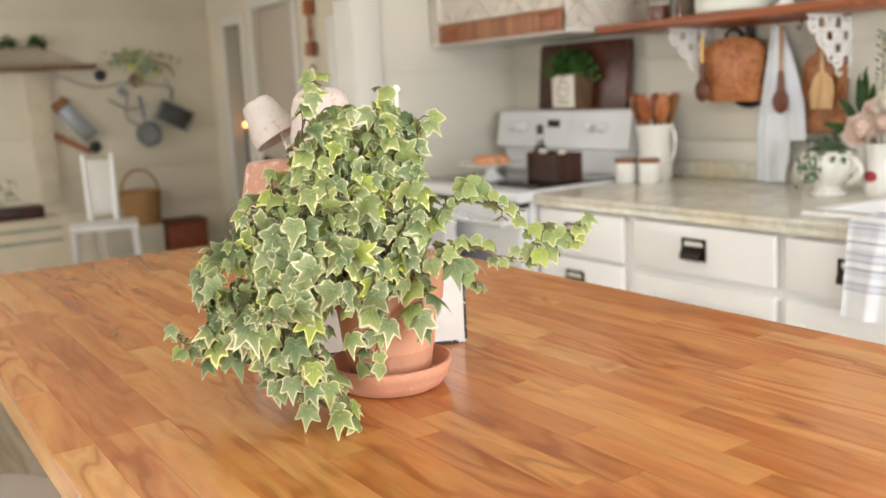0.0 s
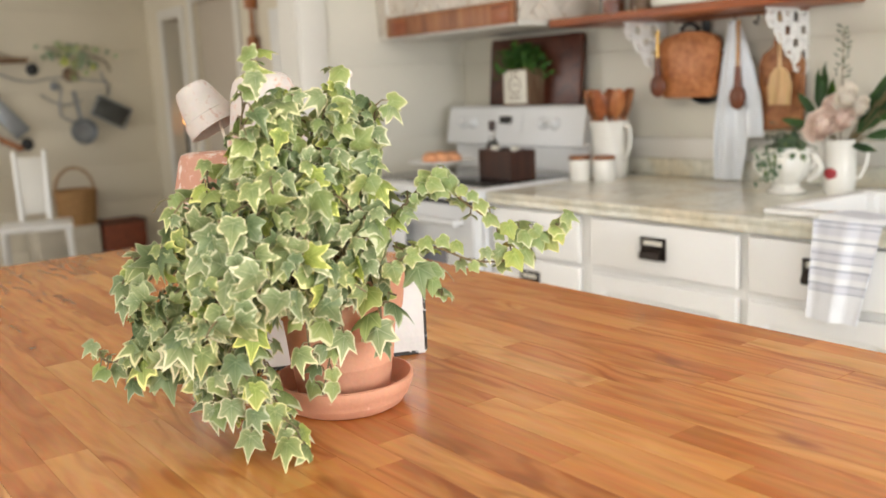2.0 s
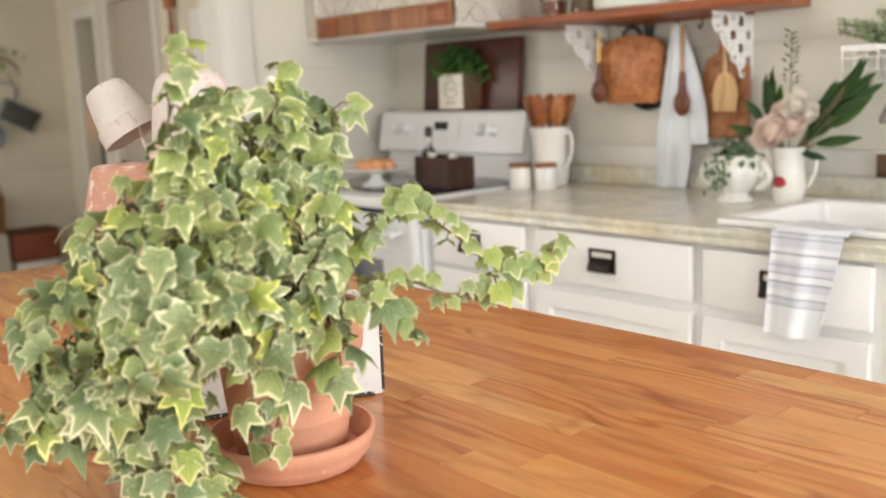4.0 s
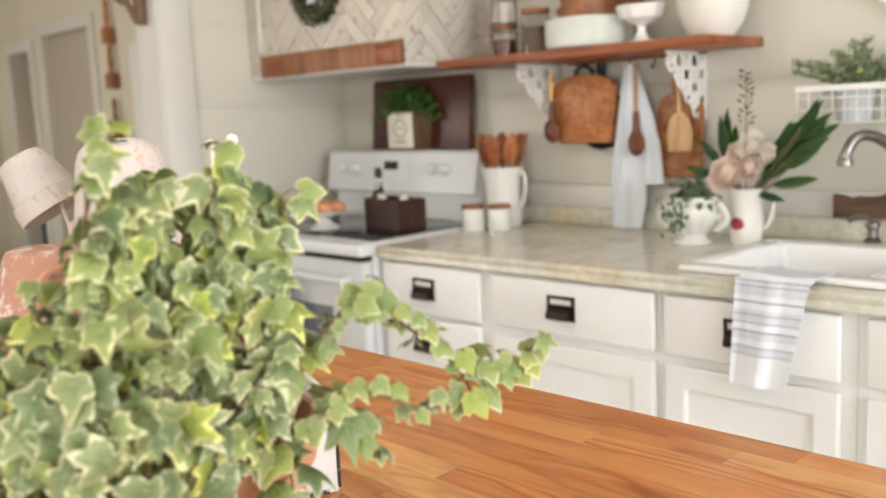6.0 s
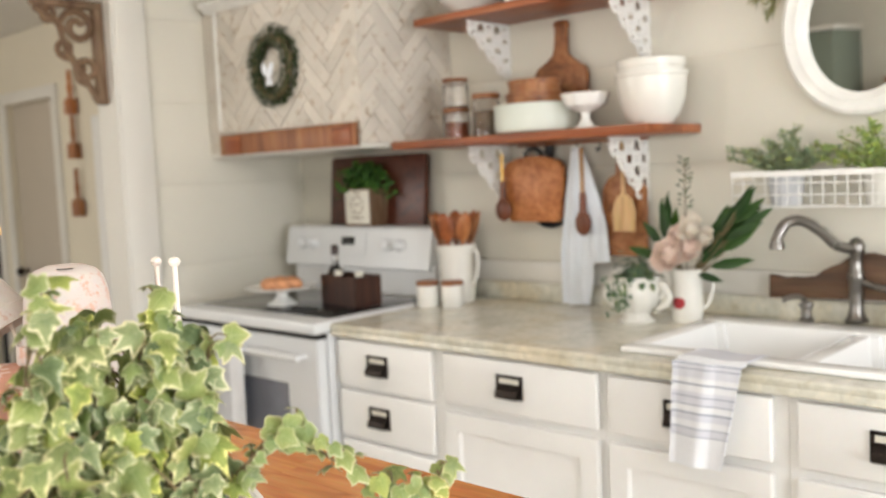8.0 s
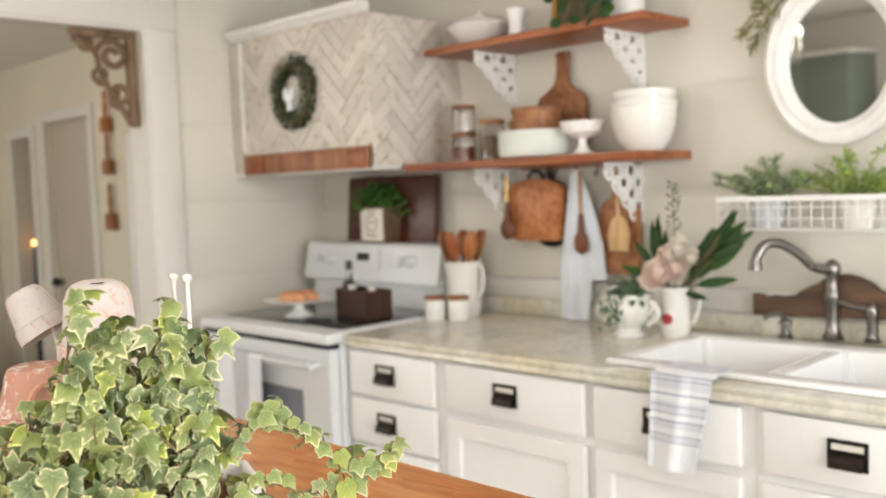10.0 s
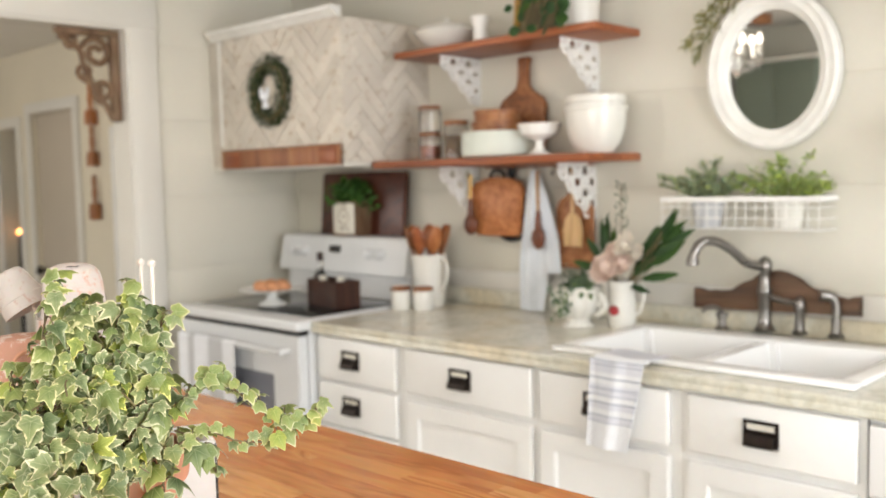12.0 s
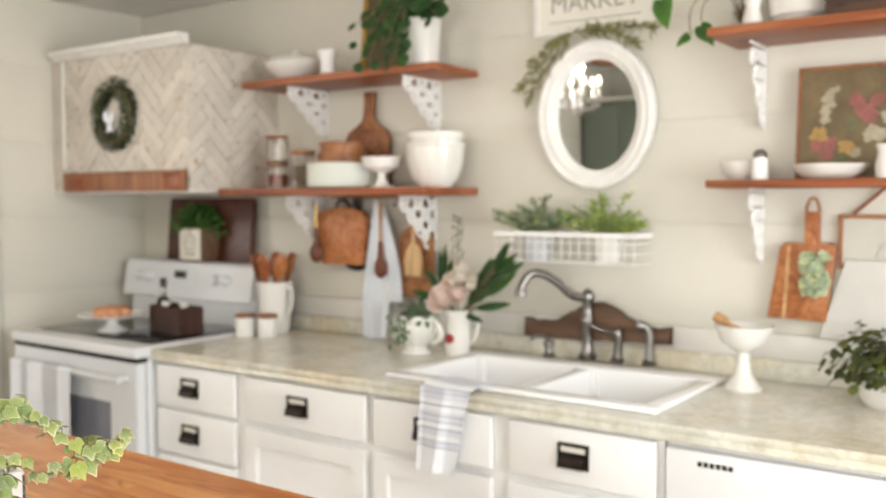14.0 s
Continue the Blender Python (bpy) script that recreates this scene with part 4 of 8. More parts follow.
def leaf_mass(leaves, outline, material, name, fold=0.2, droop=0.3):
    """Many leaves in one mesh; leaves: place, normal, tip direction, size."""
    base = leaf_mesh(name + "_leaf", outline, material, fold, droop)
    co = np.array([v.co for v in base.vertices])
    fs = [tuple(p.vertices) for p in base.polygons]
    us = [tuple(l.uv) for l in base.uv_layers[0].data]
    vs, faces, uvs = [], [], []
    for p, nrm, tip, s in leaves:
        m = np.array(leaf_turn(nrm, tip))[:3, :3]
        o = len(vs)
        vs.extend((co @ m.T * s + np.array(p)).tolist())
        faces.extend(tuple(o + i for i in f) for f in fs)
        uvs.extend(us)
    me = bpy.data.meshes.new(name)
    me.from_pydata(vs, [], faces)
    uv = me.uv_layers.new(name="UVMap")
    flat = np.array(uvs).ravel()
    uv.data.foreach_set("uv", flat)
    me.shade_smooth()
    me.materials.append(material)
    bpy.data.meshes.remove(base)
    return me


def tuft(g, n, spread, height, size, up=0.5, flat=1.0):
    """Leaves of a bushy pot plant round the origin: an uneven dome with gaps."""
    out = []
    for _ in range(n):
        a, e = g.uniform(0, 2 * math.pi), g.random() ** 0.7
        q = g.uniform(0.35, 1.05) * (1 + 0.25 * math.sin(3 * a + 1.3))
        d = Vector((math.cos(a) * (1 - e * 0.7), math.sin(a) * (1 - e * 0.7) * flat, e))
        p = Vector((d.x * spread * q, d.y * spread * q, d.z * height * q))
        out.append((p, d + Vector((g.uniform(-.5, .5), g.uniform(-.5, .5), up)), d + Vector((g.uniform(-.6, .6), g.uniform(-.6, .6), g.uniform(-.6, .4))), size * g.uniform(0.6, 1.3)))
    return out


# ---- ivy in its clay pot on the island ----
POT = (0.503, 0.884)


def rf(r, f, z):
    """A place on the island, by its distance across and along the walker's first line of sight."""
    return Vector((r * 0.829 + f * 0.559, -r * 0.559 + f * 0.829, z))


sau = single("plant_saucer", lathe([(0.93 * r, z) for r, z in [(0, 0.0), (0.058, 0.0), (0.064, 0.003), (0.068, 0.010), (0.0705, 0.011), (0.0725, 0.017), (0.0735, 0.018), (0.0765, 0.026), (0.0765, 0.030), (0.0735, 0.031), (0.070, 0.024), (0.062, 0.009), (0.055, 0.006), (0, 0.006)]], 48), M_TERRA, "round terracotta saucer under the ivy pot", "saucer", (*POT, ISLAND + 0.0003))
ivy = thing("potted_ivy", "bushy variegated ivy spilling from a terracotta pot", "potted plant", (*POT, ISLAND + 0.0068))
potm = part("pot", lathe([(0, 0), (0.043, 0), (0.046, 0.003), (0.0575, 0.088), (0.058, 0.089), (0.0625, 0.090), (0.064, 0.093), (0.0675, 0.122), (0.0675, 0.127), (0.065, 0.129), (0.062, 0.127), (0.058, 0.10), (0.052, 0.04), (0, 0.04)], 48), M_TERRA, ivy, "terracotta pot with a broad rim")
part("soil", lathe([(0.0, 0.106), (0.03, 0.108), (0.0575, 0.102), (0.0565, 0.098)], 24, wobble=lambda a, z: 1), M_TERRA_IN, ivy, "dark potting soil")
g = random.Random(11)
ivy_leaves = []     # place, normal, tip, size in world terms
stems = bmesh.new()
origin = Vector((*POT, ISLAND + 0.115))


def between(z, pts):
    """Left and right limits of the crown at a height, between the given levels."""
    for (a, la, ra), (b, lb, rb) in zip(pts, pts[1:]):
        if a <= z <= b:
            k = (z - a) / (b - a)
            return la + (lb - la) * k, ra + (rb - ra) * k
    return pts[-1][1:]


CROWN = ((0.94, -0.21, -0.17), (0.975, -0.258, -0.16), (1.0, -0.277, -0.155), (1.03, -0.272, -0.145), (1.048, -0.268, -0.11), (1.06, -0.264, -0.022), (1.09, -0.252, -0.012), (1.12, -0.232, -0.006),
         (1.15, -0.213, -0.01), (1.18, -0.186, -0.016), (1.205, -0.166, -0.018), (1.225, -0.15, -0.02), (1.245, -0.138, -0.045))
tries = 0
while len(ivy_leaves) < 910 and tries < 14000:
    tries += 1
    z = 0.955 + 0.29 * g.random() ** 0.95
    a = g.uniform(0, 2 * math.pi) if g.random() < 0.5 else g.uniform(-2.7, -0.4)
    lo, hi = between(z, CROWN)
    k = g.choice((1.0, 0.97, 0.9, 0.8, 0.65, 0.5)) * (1 + 0.09 * math.sin(5 * a + 9 * z) + 0.05 * math.sin(11 * a - 30 * z))
    half = (hi - lo) / 2
    r, f = (lo + hi) / 2 + (half - 0.008) * k * math.cos(a), 0.965 + min(0.115, half * 1.0) * k * math.sin(a)
    if z > 1.19 and abs(r + 0.088) < 0.011 * (z - 1.17) / 0.05:
        continue
    # the trailing side thins out towards the table
    if z < 1.03 and g.random() > 0.1 + 8 * (z - 0.955):
        continue
    if z < 0.99 and r < -0.2:
        continue
    if z < 1.05 and (Vector((r + 0.077, f - 1.014, 0)).length < 0.075):
        continue
    p = rf(r, f, z)
    out = rf(math.cos(a), 0.95 * math.sin(a), 0)
    lift = 0.35 + 1.5 * max(0, (z - 1.12) / 0.14)
    nrm = out + rf(0.1, -0.45, 0) + Vector((g.gauss(0, .75), g.gauss(0, .75), lift + g.gauss(0, .6)))
    tip = out * 0.5 + Vector((g.uniform(-.7, .7), g.uniform(-.7, .7), -0.8 + g.uniform(-.3, .6)))
    ivy_leaves.append((p, nrm, tip, g.choice((0.011, 0.013, 0.016, 0.018, 0.021, 0.025)) * g.uniform(0.85, 1.15) * (1.2 if math.sin(a) < 0 and z < 1.13 else 1.0), g.random() < 0.08 + 3.0 * (z - 1.1)))
    if len(ivy_leaves) % 6 == 0:
        mid = origin.lerp(p, 0.6) + Vector((g.uniform(-.02, .02), g.uniform(-.02, .02), 0.045))
        tube(smooth_path([origin + Vector((g.uniform(-.03, .03), g.uniform(-.03, .03), -0.01)), mid, p - out * 0.006], 4), [0.0011] * 9, 4, stems)


def runner(pts, n, size, seed, spread=0.012, hang=0.5, thick=0.0013, young=0.25):
    """A trailing shoot with leaves on both sides."""
    k = random.Random(seed)
    path = smooth_path(pts, 8)
    tube(path, [thick * (1 - 0.4 * i / len(path)) for i in range(len(path))], 5, stems)
    for i in range(n):
        t = (i + 0.6) / n * (len(path) - 1)
        j = min(int(t), len(path) - 2)
        p = path[j].lerp(path[j + 1], t - j)
        d = (path[j + 1] - path[j]).normalized()
        sd = d.cross(Vector((0, 0, 1))).normalized() * (1 if i % 2 else -1)
        q = p + sd * k.uniform(0.3, 1.2) * spread + Vector((0, 0, k.uniform(-.6, 1.0) * spread))
        tube([p, (p + q) / 2 + Vector((0, 0, 0.003)), q], 0.0007, 4, stems)
        cam_side = rf(k.uniform(-.3, .5), -1, 0)
        ivy_leaves.append((q, cam_side * k.uniform(0.2, 1.0) + sd * 0.4 + Vector((0, 0, k.uniform(0.2, 1.0))), sd * 0.5 + d * 0.5 + Vector((k.uniform(-.4, .4), k.uniform(-.4, .4), -hang)), size * k.uniform(0.65, 1.25), k.random() < young))


# long shoots reaching out over the island
runner([rf(-0.04, 0.93, 1.10), rf(-0.008, 0.925, 1.135), rf(0.022, 0.925, 1.152), rf(0.055, 0.93, 1.128), rf(0.088, 0.932, 1.105), rf(0.118, 0.93, 1.096), rf(0.138, 0.932, 1.118)], 46, 0.0145, 3, 0.014, 0.4, 0.0013, 0.75)
runner([rf(-0.03, 0.90, 1.08), rf(0.01, 0.905, 1.10), rf(0.05, 0.91, 1.085), rf(0.085, 0.92, 1.082), rf(0.12, 0.93, 1.098)], 24, 0.016, 4, 0.013, 0.5, 0.0013, 0.5)
runner([rf(-0.02, 0.92, 1.10), rf(0.002, 0.915, 1.09), rf(0.014, 0.91, 1.07), rf(0.022, 0.905, 1.055)], 9, 0.022, 16, 0.013, 0.6, 0.0013, 0.5)
runner([rf(-0.02, 0.92, 1.12), rf(0.012, 0.93, 1.155), rf(0.03, 0.93, 1.162)], 9, 0.019, 14)
# two upright shoots
runner([rf(-0.135, 0.905, 1.16), rf(-0.142, 0.90, 1.21), rf(-0.132, 0.905, 1.245), rf(-0.128, 0.905, 1.262)], 26, 0.018, 5, 0.018, 0.3, 0.0013, 0.6)
runner([rf(-0.11, 0.915, 1.17), rf(-0.112, 0.91, 1.205), rf(-0.106, 0.915, 1.232)], 16, 0.016, 35, 0.016, 0.3, 0.0013, 0.6)
runner([rf(-0.07, 0.94, 1.18), rf(-0.068, 0.95, 1.22), rf(-0.06, 0.955, 1.248)], 20, 0.016, 6, 0.017, 0.3, 0.0013, 0.8)
runner([rf(-0.05, 0.92, 1.15), rf(-0.034, 0.925, 1.19), rf(-0.028, 0.93, 1.225)], 18, 0.016, 7, 0.016, 0.5, 0.0013, 0.8)
# shoots lying out to the far side and down over the rim
runner([rf(-0.22, 0.95, 1.06), rf(-0.26, 0.95, 1.02), rf(-0.285, 0.95, 1.0), rf(-0.302, 0.95, 1.012)], 18, 0.016, 8)
runner([rf(-0.20, 0.95, 1.05), rf(-0.235, 0.96, 1.01), rf(-0.255, 0.96, 0.99), rf(-0.26, 0.955, 0.982)], 13, 0.017, 9)
runner([rf(-0.18, 0.90, 1.05), rf(-0.19, 0.90, 1.01), rf(-0.185, 0.905, 0.975), rf(-0.175, 0.90, 0.955)], 11, 0.022, 10)
runner([rf(-0.165, 0.90, 1.03), rf(-0.15, 0.885, 0.99), rf(-0.128, 0.88, 0.965), rf(-0.112, 0.87, 0.955), rf(-0.106, 0.865, 0.94)], 11, 0.022, 12)
runner([rf(-0.12, 0.90, 1.06), rf(-0.145, 0.89, 1.03), rf(-0.15, 0.89, 1.0), rf(-0.14, 0.885, 0.975)], 8, 0.024, 13)
runner([rf(-0.24, 0.95, 1.10), rf(-0.262, 0.95, 1.09), rf(-0.265, 0.95, 1.06)], 9, 0.021, 15)
# small shoots on the shoulder
runner([rf(-0.19, 0.93, 1.09), rf(-0.21, 0.93, 1.125), rf(-0.205, 0.93, 1.148)], 16, 0.017, 31, 0.016, 0.4)
runner([rf(-0.16, 0.92, 1.12), rf(-0.175, 0.92, 1.155), rf(-0.178, 0.92, 1.175)], 14, 0.016, 32, 0.014, 0.4)
# shoots hanging in front of the pot
runner([rf(-0.075, 0.945, 1.065), rf(-0.07, 0.922, 1.035), rf(-0.082, 0.918, 1.0), rf(-0.09, 0.912, 0.968)], 12, 0.022, 21, 0.012, 0.7)
runner([rf(-0.045, 0.95, 1.06), rf(-0.034, 0.928, 1.038), rf(-0.038, 0.928, 1.008)], 6, 0.025, 22, 0.01, 0.8)
runner([rf(-0.15, 0.92, 1.055), rf(-0.17, 0.90, 1.01), rf(-0.165, 0.89, 0.975), rf(-0.145, 0.885, 0.955)], 8, 0.021, 23, 0.014, 0.6)
runner([rf(-0.10, 0.93, 1.07), rf(-0.10, 0.91, 1.04), rf(-0.098, 0.905, 1.01)], 7, 0.024, 24, 0.014, 0.7)
runner([rf(-0.15, 0.935, 1.04), rf(-0.142, 0.925, 1.0), rf(-0.136, 0.92, 0.97), rf(-0.125, 0.912, 0.952)], 13, 0.021, 25, 0.014, 0.6)
runner([rf(-0.17, 0.93, 1.03), rf(-0.165, 0.925, 0.995), rf(-0.16, 0.92, 0.965)], 10, 0.02, 26, 0.014, 0.6)
# bare twigs arching through the crown
for k in range(26):
    a = k * 2.4
    rr = 0.04 + 0.06 * ((k * 7) % 10) / 10
    e = rf(-0.12 + rr * math.cos(a), 0.935 + rr * math.sin(a), 1.06 + 0.13 * ((k * 3) % 7) / 7)
    tube(smooth_path([origin, origin.lerp(e, 0.5) + Vector((0, 0, 0.03)), e, e + rf(0.02 * math.cos(a), 0.02 * math.sin(a), -0.012)], 5), 0.0009, 4, stems)
part("stem", stems, M_STEM, ivy, "thin brown twining stems").matrix_basis = Matrix.Translation((-POT[0], -POT[1], -ISLAND - 0.0068))
IVY_MESH = [leaf_mesh("ivy_leaf", o, mt, f, d, t) for mt in (M_IVY, M_IVY_YOUNG) for o, f, d, t in ((IVY_OUT, 0.7, 0.7, 0.5), (IVY_NARROW, 1.0, 1.0, -0.6), (IVY_ROUND, 0.6, 0.9, 0.8), (IVY_ROUND, 0.9, 1.4, -0.5), (IVY_NARROW, -0.6, 1.1, 0.8), (IVY_OUT, 1.2, 0.8, -0.8))]
ivy_leaves.sort(key=lambda e: (e[0] - Vector((0.2, 0.4, 1.2))).length)
base = Matrix.Translation((-POT[0], -POT[1], -ISLAND - 0.0068))
for i, (p, nrm, tip, s, young) in enumerate(ivy_leaves[:300]):
    o = part("leaf", IVY_MESH[i % 6 + (6 if young else 0)], None, ivy)
    o.matrix_basis = base @ Matrix.Translation(p) @ leaf_turn(nrm, tip) @ Matrix.Diagonal((s * 1.12, s, s, 1))
for young, mt, lab in ((False, M_IVY, "variegated grey-green ivy leaves filling the crown"), (True, M_IVY_YOUNG, "yellow-green young ivy leaves filling the crown")):
    rest = part("leaf_mass", leaf_mass([e[:4] for e in ivy_leaves[300:] if e[4] == young], IVY_ROUND if young else IVY_OUT, mt, "leaf_mass", 0.8, 0.9), None, ivy)
    rest.matrix_basis = base
    tagged(rest, lab, kind="stuff")

# ---- behind the ivy: white box, clay pot figure, two pins ----
bxo = thing("wooden_box", "low white painted wooden box with worn black edges", "box", m=Matrix.Translation((0.6655, 0.963, ISLAND + 0.0005)) @ pose(0, 0, 0, 0, 0, 157.5))
part("body", grid_slab([0, 0.008, 0.272, 0.28], [-0.10, -0.092, -0.008, 0.0], [(1, 1)], 0.092, bev=0.002), M_DISTRESS, bxo)
part("bottom", box(0.008, 0.272, -0.092, -0.008, 0.001, 0.008), M_DISTRESS, bxo)
for x in (0.0, 0.274):
    part("edge_band", box(x - 0.0006 + (0.0036 if x else 0), x + 0.003 + (0.0036 if x else 0), -0.003, 0.0007, 0.004, 0.088, 0.001), M_BLACKWEAR, bxo, "worn black corner")
part("edge_band", box(0.01, 0.27, -0.003, 0.0007, -0.0003, 0.0045, 0.001), M_BLACKWEAR, bxo, "worn black bottom edge")


def clay_pot(bm, h, rb, rt, m, rim=0.3):
    k = bmesh.new()
    lathe([(0, 0), (rb - 0.008, 0), (rb - 0.003, 0.002), (rb, 0.008), (rt * 0.93, h * (1 - rim)), (rt * 0.935, h * (1 - rim)), (rt, h * (1 - rim) + 0.001), (rt * 1.03, h - 0.002), (rt * 1.02, h), (rt * 0.93, h), (rb * 0.9, h * 0.12), (0, h * 0.12)], 36, k)
    k.transform(m)
    me = bpy.data.meshes.new("tmp")
    k.to_mesh(me)
    k.free()
    bm.from_mesh(me)
    bpy.data.meshes.remove(me)
    return bm


fig = thing("clay_pot_figure", "garden figure of whitewashed and bare clay pots tied with cord", "garden ornament", (0.505, 1.075, ISLAND + 0.0925))
part("body_pot", clay_pot(bmesh.new(), 0.09, 0.05, 0.062, pose(-0.03, -0.01, 0.09, 180, 0, 0)), M_TERRAWASH, fig, "bare terracotta pot turned upside down")
part("shoulder_ring", tube([(-0.055 + 0.02 * math.cos(a), -0.052, 0.128 + 0.02 * math.sin(a)) for a in [i * math.pi / 10 for i in range(21)]], 0.003, 6), M_TERRA, fig)
part("upper_pot", clay_pot(bmesh.new(), 0.07, 0.036, 0.048, pose(-0.045, -0.01, 0.1605, 180, 0, 0)), M_TERRAWASH, fig, "bare terracotta pot")
part("head_pot", lathe([(0, 0.246), (0.016, 0.2458), (0.026, 0.242), (0.0325, 0.235), (0.036, 0.224), (0.0405, 0.178), (0.041, 0.1775), (0.0455, 0.177), (0.047, 0.147), (0.044, 0.147), (0.036, 0.175), (0, 0.18)], 36, at=(0.02, -0.016, 0)), M_WASHPINK, fig, "whitewashed round-shouldered clay pot with a hole in its base")
part("drain_hole", lathe([(0, 0.0006), (0.0065, 0.0006), (0.0075, 0)], 16, at=(0.012, -0.034, 0.2435)), M_DARK, fig, "dark drain hole")
arm = part("arm_pot", clay_pot(bmesh.new(), 0.057, 0.022, 0.031, Matrix()), M_WASH, fig, "tilted whitewashed clay pot")
arm.matrix_basis = Matrix.Translation((-0.018, 0.067, 0.208)) @ leaf_turn(rf(0.5, -0.12, -0.86), (0, 0, 1)) @ Matrix.Translation((0, 0, -0.029))
part("cord", tube(smooth_path([(-0.004, 0.06, 0.20), (0.0, 0.045, 0.165), (0.006, 0.02, 0.165), (0.012, 0.0, 0.18)], 6), 0.0018, 6), M_CREAMPETAL, fig, "pale cord")

for i, (x, y, zt) in enumerate(((0.652, 1.12, 1.255), (0.622, 1.034, 1.252))):
    pin = thing("garden_pin", "slim cream stick with a round knob, standing behind the ivy", "stick", (x, y, ISLAND + (0.009 if i else 0.0005)), group="two cream sticks")
    part("shaft", tube([(0, 0, 0), (0.002, 0.001, 0.15), (0, 0, zt - ISLAND - 0.006)], 0.0026, 8), M_CREAMPETAL, pin)
    part("knob", lathe([(0, -0.0055), (0.0045, -0.0035), (0.006, 0), (0.0045, 0.0035), (0, 0.0055)], 14, at=(0, 0, zt - ISLAND - 0.004)), M_CREAMPETAL, pin)
    part("foot", lathe([(0, 0), (0.016, 0), (0.016, 0.004), (0.004, 0.009), (0, 0.009)], 16), M_CREAMPETAL, pin)

stool = thing("stool", "white painted round stool at the island", "stool", (0.09, 1.50, 0))
part("seat", lathe([(0, 0.625), (0.14, 0.625), (0.155, 0.632), (0.16, 0.645), (0.155, 0.658), (0.13, 0.664), (0, 0.662)], 40), M_TRIM, stool)
for a in (45, 135, 225, 315):
    c, s = math.cos(radians(a)), math.sin(radians(a))
    part("leg", tube([(0.17 * c, 0.17 * s, 0), (0.11 * c, 0.11 * s, 0.63)], [0.013, 0.016], 10), M_TRIM, stool)


# ---- stove ----
SX, SY0, SY1, SZ = 1.80, 2.270, 2.995, 0.918
stove = thing("stove", "white enamel electric range with a black glass cooktop", "stove")
part("body", box(SX + 0.04, 2.43, SY0, SY1, 0.02, 0.8815, 0.004), M_ENAMEL, stove)
# solid near-black strip: the shade under the cooktop is put into its colour
part("gap_shade", box(SX + 0.002, SX + 0.0395, SY0 + 0.004, SY1 - 0.004, 0.868, 0.8815), M_DARK, stove, "dark strip painted as the shaded gap under the cooktop")
ck = part("cooktop", box(SX - 0.012, 2.32, SY0 - 0.003, SY1 + 0.003, 0.882, SZ, 0.010, 4), M_ENAMEL, stove)
part("glass_top", box(SX + 0.075, 2.29, SY0 + 0.035, SY1 - 0.035, SZ - 0.001, SZ + 0.0025, 0.001), M_BLACK, ck, "black ceramic glass")
od = part("oven_door", grid_slab([SY0 + 0.004, SY0 + 0.115, SY1 - 0.13, SY1 - 0.004], [0.30, 0.42, 0.755, 0.866], [(1, 1)], 0.036, Matrix(((0, 0, 1, SX), (1, 0, 0, 0), (0, 1, 0, 0), (0, 0, 0, 1))), 0.004), M_ENAMEL, stove, "white oven door with a dark window")
part("oven_window", box(SX + 0.012, SX + 0.03, SY0 + 0.114, SY1 - 0.129, 0.419, 0.756), M_OVENGLASS, od, "grey oven glass with a bright reflection in its colour")
wf = part("window_frame", grid_slab([SY0 + 0.115, SY0 + 0.15, SY1 - 0.16, SY1 - 0.13], [0.42, 0.45, 0.725, 0.755], [(1, 1)], 0.008, Matrix(((0, 0, 1, SX + 0.004), (1, 0, 0, 0), (0, 1, 0, 0), (0, 0, 0, 1)))), M_ENAMEL, od)
hd = bmesh.new()
tube([(SX - 0.034, SY0 + 0.05, 0.815), (SX - 0.036, (SY0 + SY1) / 2, 0.817), (SX - 0.034, SY1 - 0.05, 0.815)], 0.011, 12, hd)
for yy in (SY0 + 0.06, SY1 - 0.06):
    tube([(SX - 0.034, yy, 0.815), (SX + 0.002, yy, 0.815)], 0.009, 10, hd)
part("oven_handle", hd, M_ENAMEL, od)
part("storage_drawer", box(SX + 0.004, SX + 0.0395, SY0 + 0.004, SY1 - 0.004, 0.09, 0.292, 0.005), M_ENAMEL, stove)
# back guard: slanted control panel over a recessed splash
sweep = Matrix.Translation((0, SY0 + 0.035, 0)) @ Matrix(((1, 0, 0, 0), (0, 0, 1, 0), (0, 1, 0, 0), (0, 0, 0, 1)))
part("back_splash", slab([(2.335, SZ + 0.0005), (2.44, SZ + 0.0005), (2.44, 1.02), (2.34, 1.02)], SY1 - SY0 + 0.0, sweep), M_ENAMEL, stove)
guard = part("control_panel", slab([(2.318, 1.009), (2.34, 1.003), (2.44, 1.003), (2.44, 1.150), (2.354, 1.150), (2.343, 1.141)], SY1 - SY0 + 0.03, Matrix.Translation((0, 0.008, 0)) @ sweep, None, 0.0), M_ENAMEL, stove, "white back panel with knobs and a clock")
lean = math.degrees(math.atan2(0.027, 0.148))
for yy in (2.452, 2.512, 2.905, 2.965):
    kn = part("knob", lathe([(0, 0), (0.024, 0), (0.023, 0.006), (0.017, 0.009), (0.016, 0.022), (0.014, 0.025), (0, 0.026)], 24), M_ENAMEL, guard, "white round knob")
    kn.matrix_basis = pose(2.3305, yy, 1.088, 0, -90 + lean, 0)
    bar = part("grip", box(-0.015, 0.015, -0.003, 0.003, 0.0255, 0.031, 0.001), M_ENAMEL, kn)
disp = part("clock_display", box(-0.014, 0.014, -0.034, 0.034, 0, 0.002), M_BLACK, guard, "small dark clock display")
disp.matrix_basis = pose(2.3285, 2.715, 1.10, 0, -90 + lean, 0)
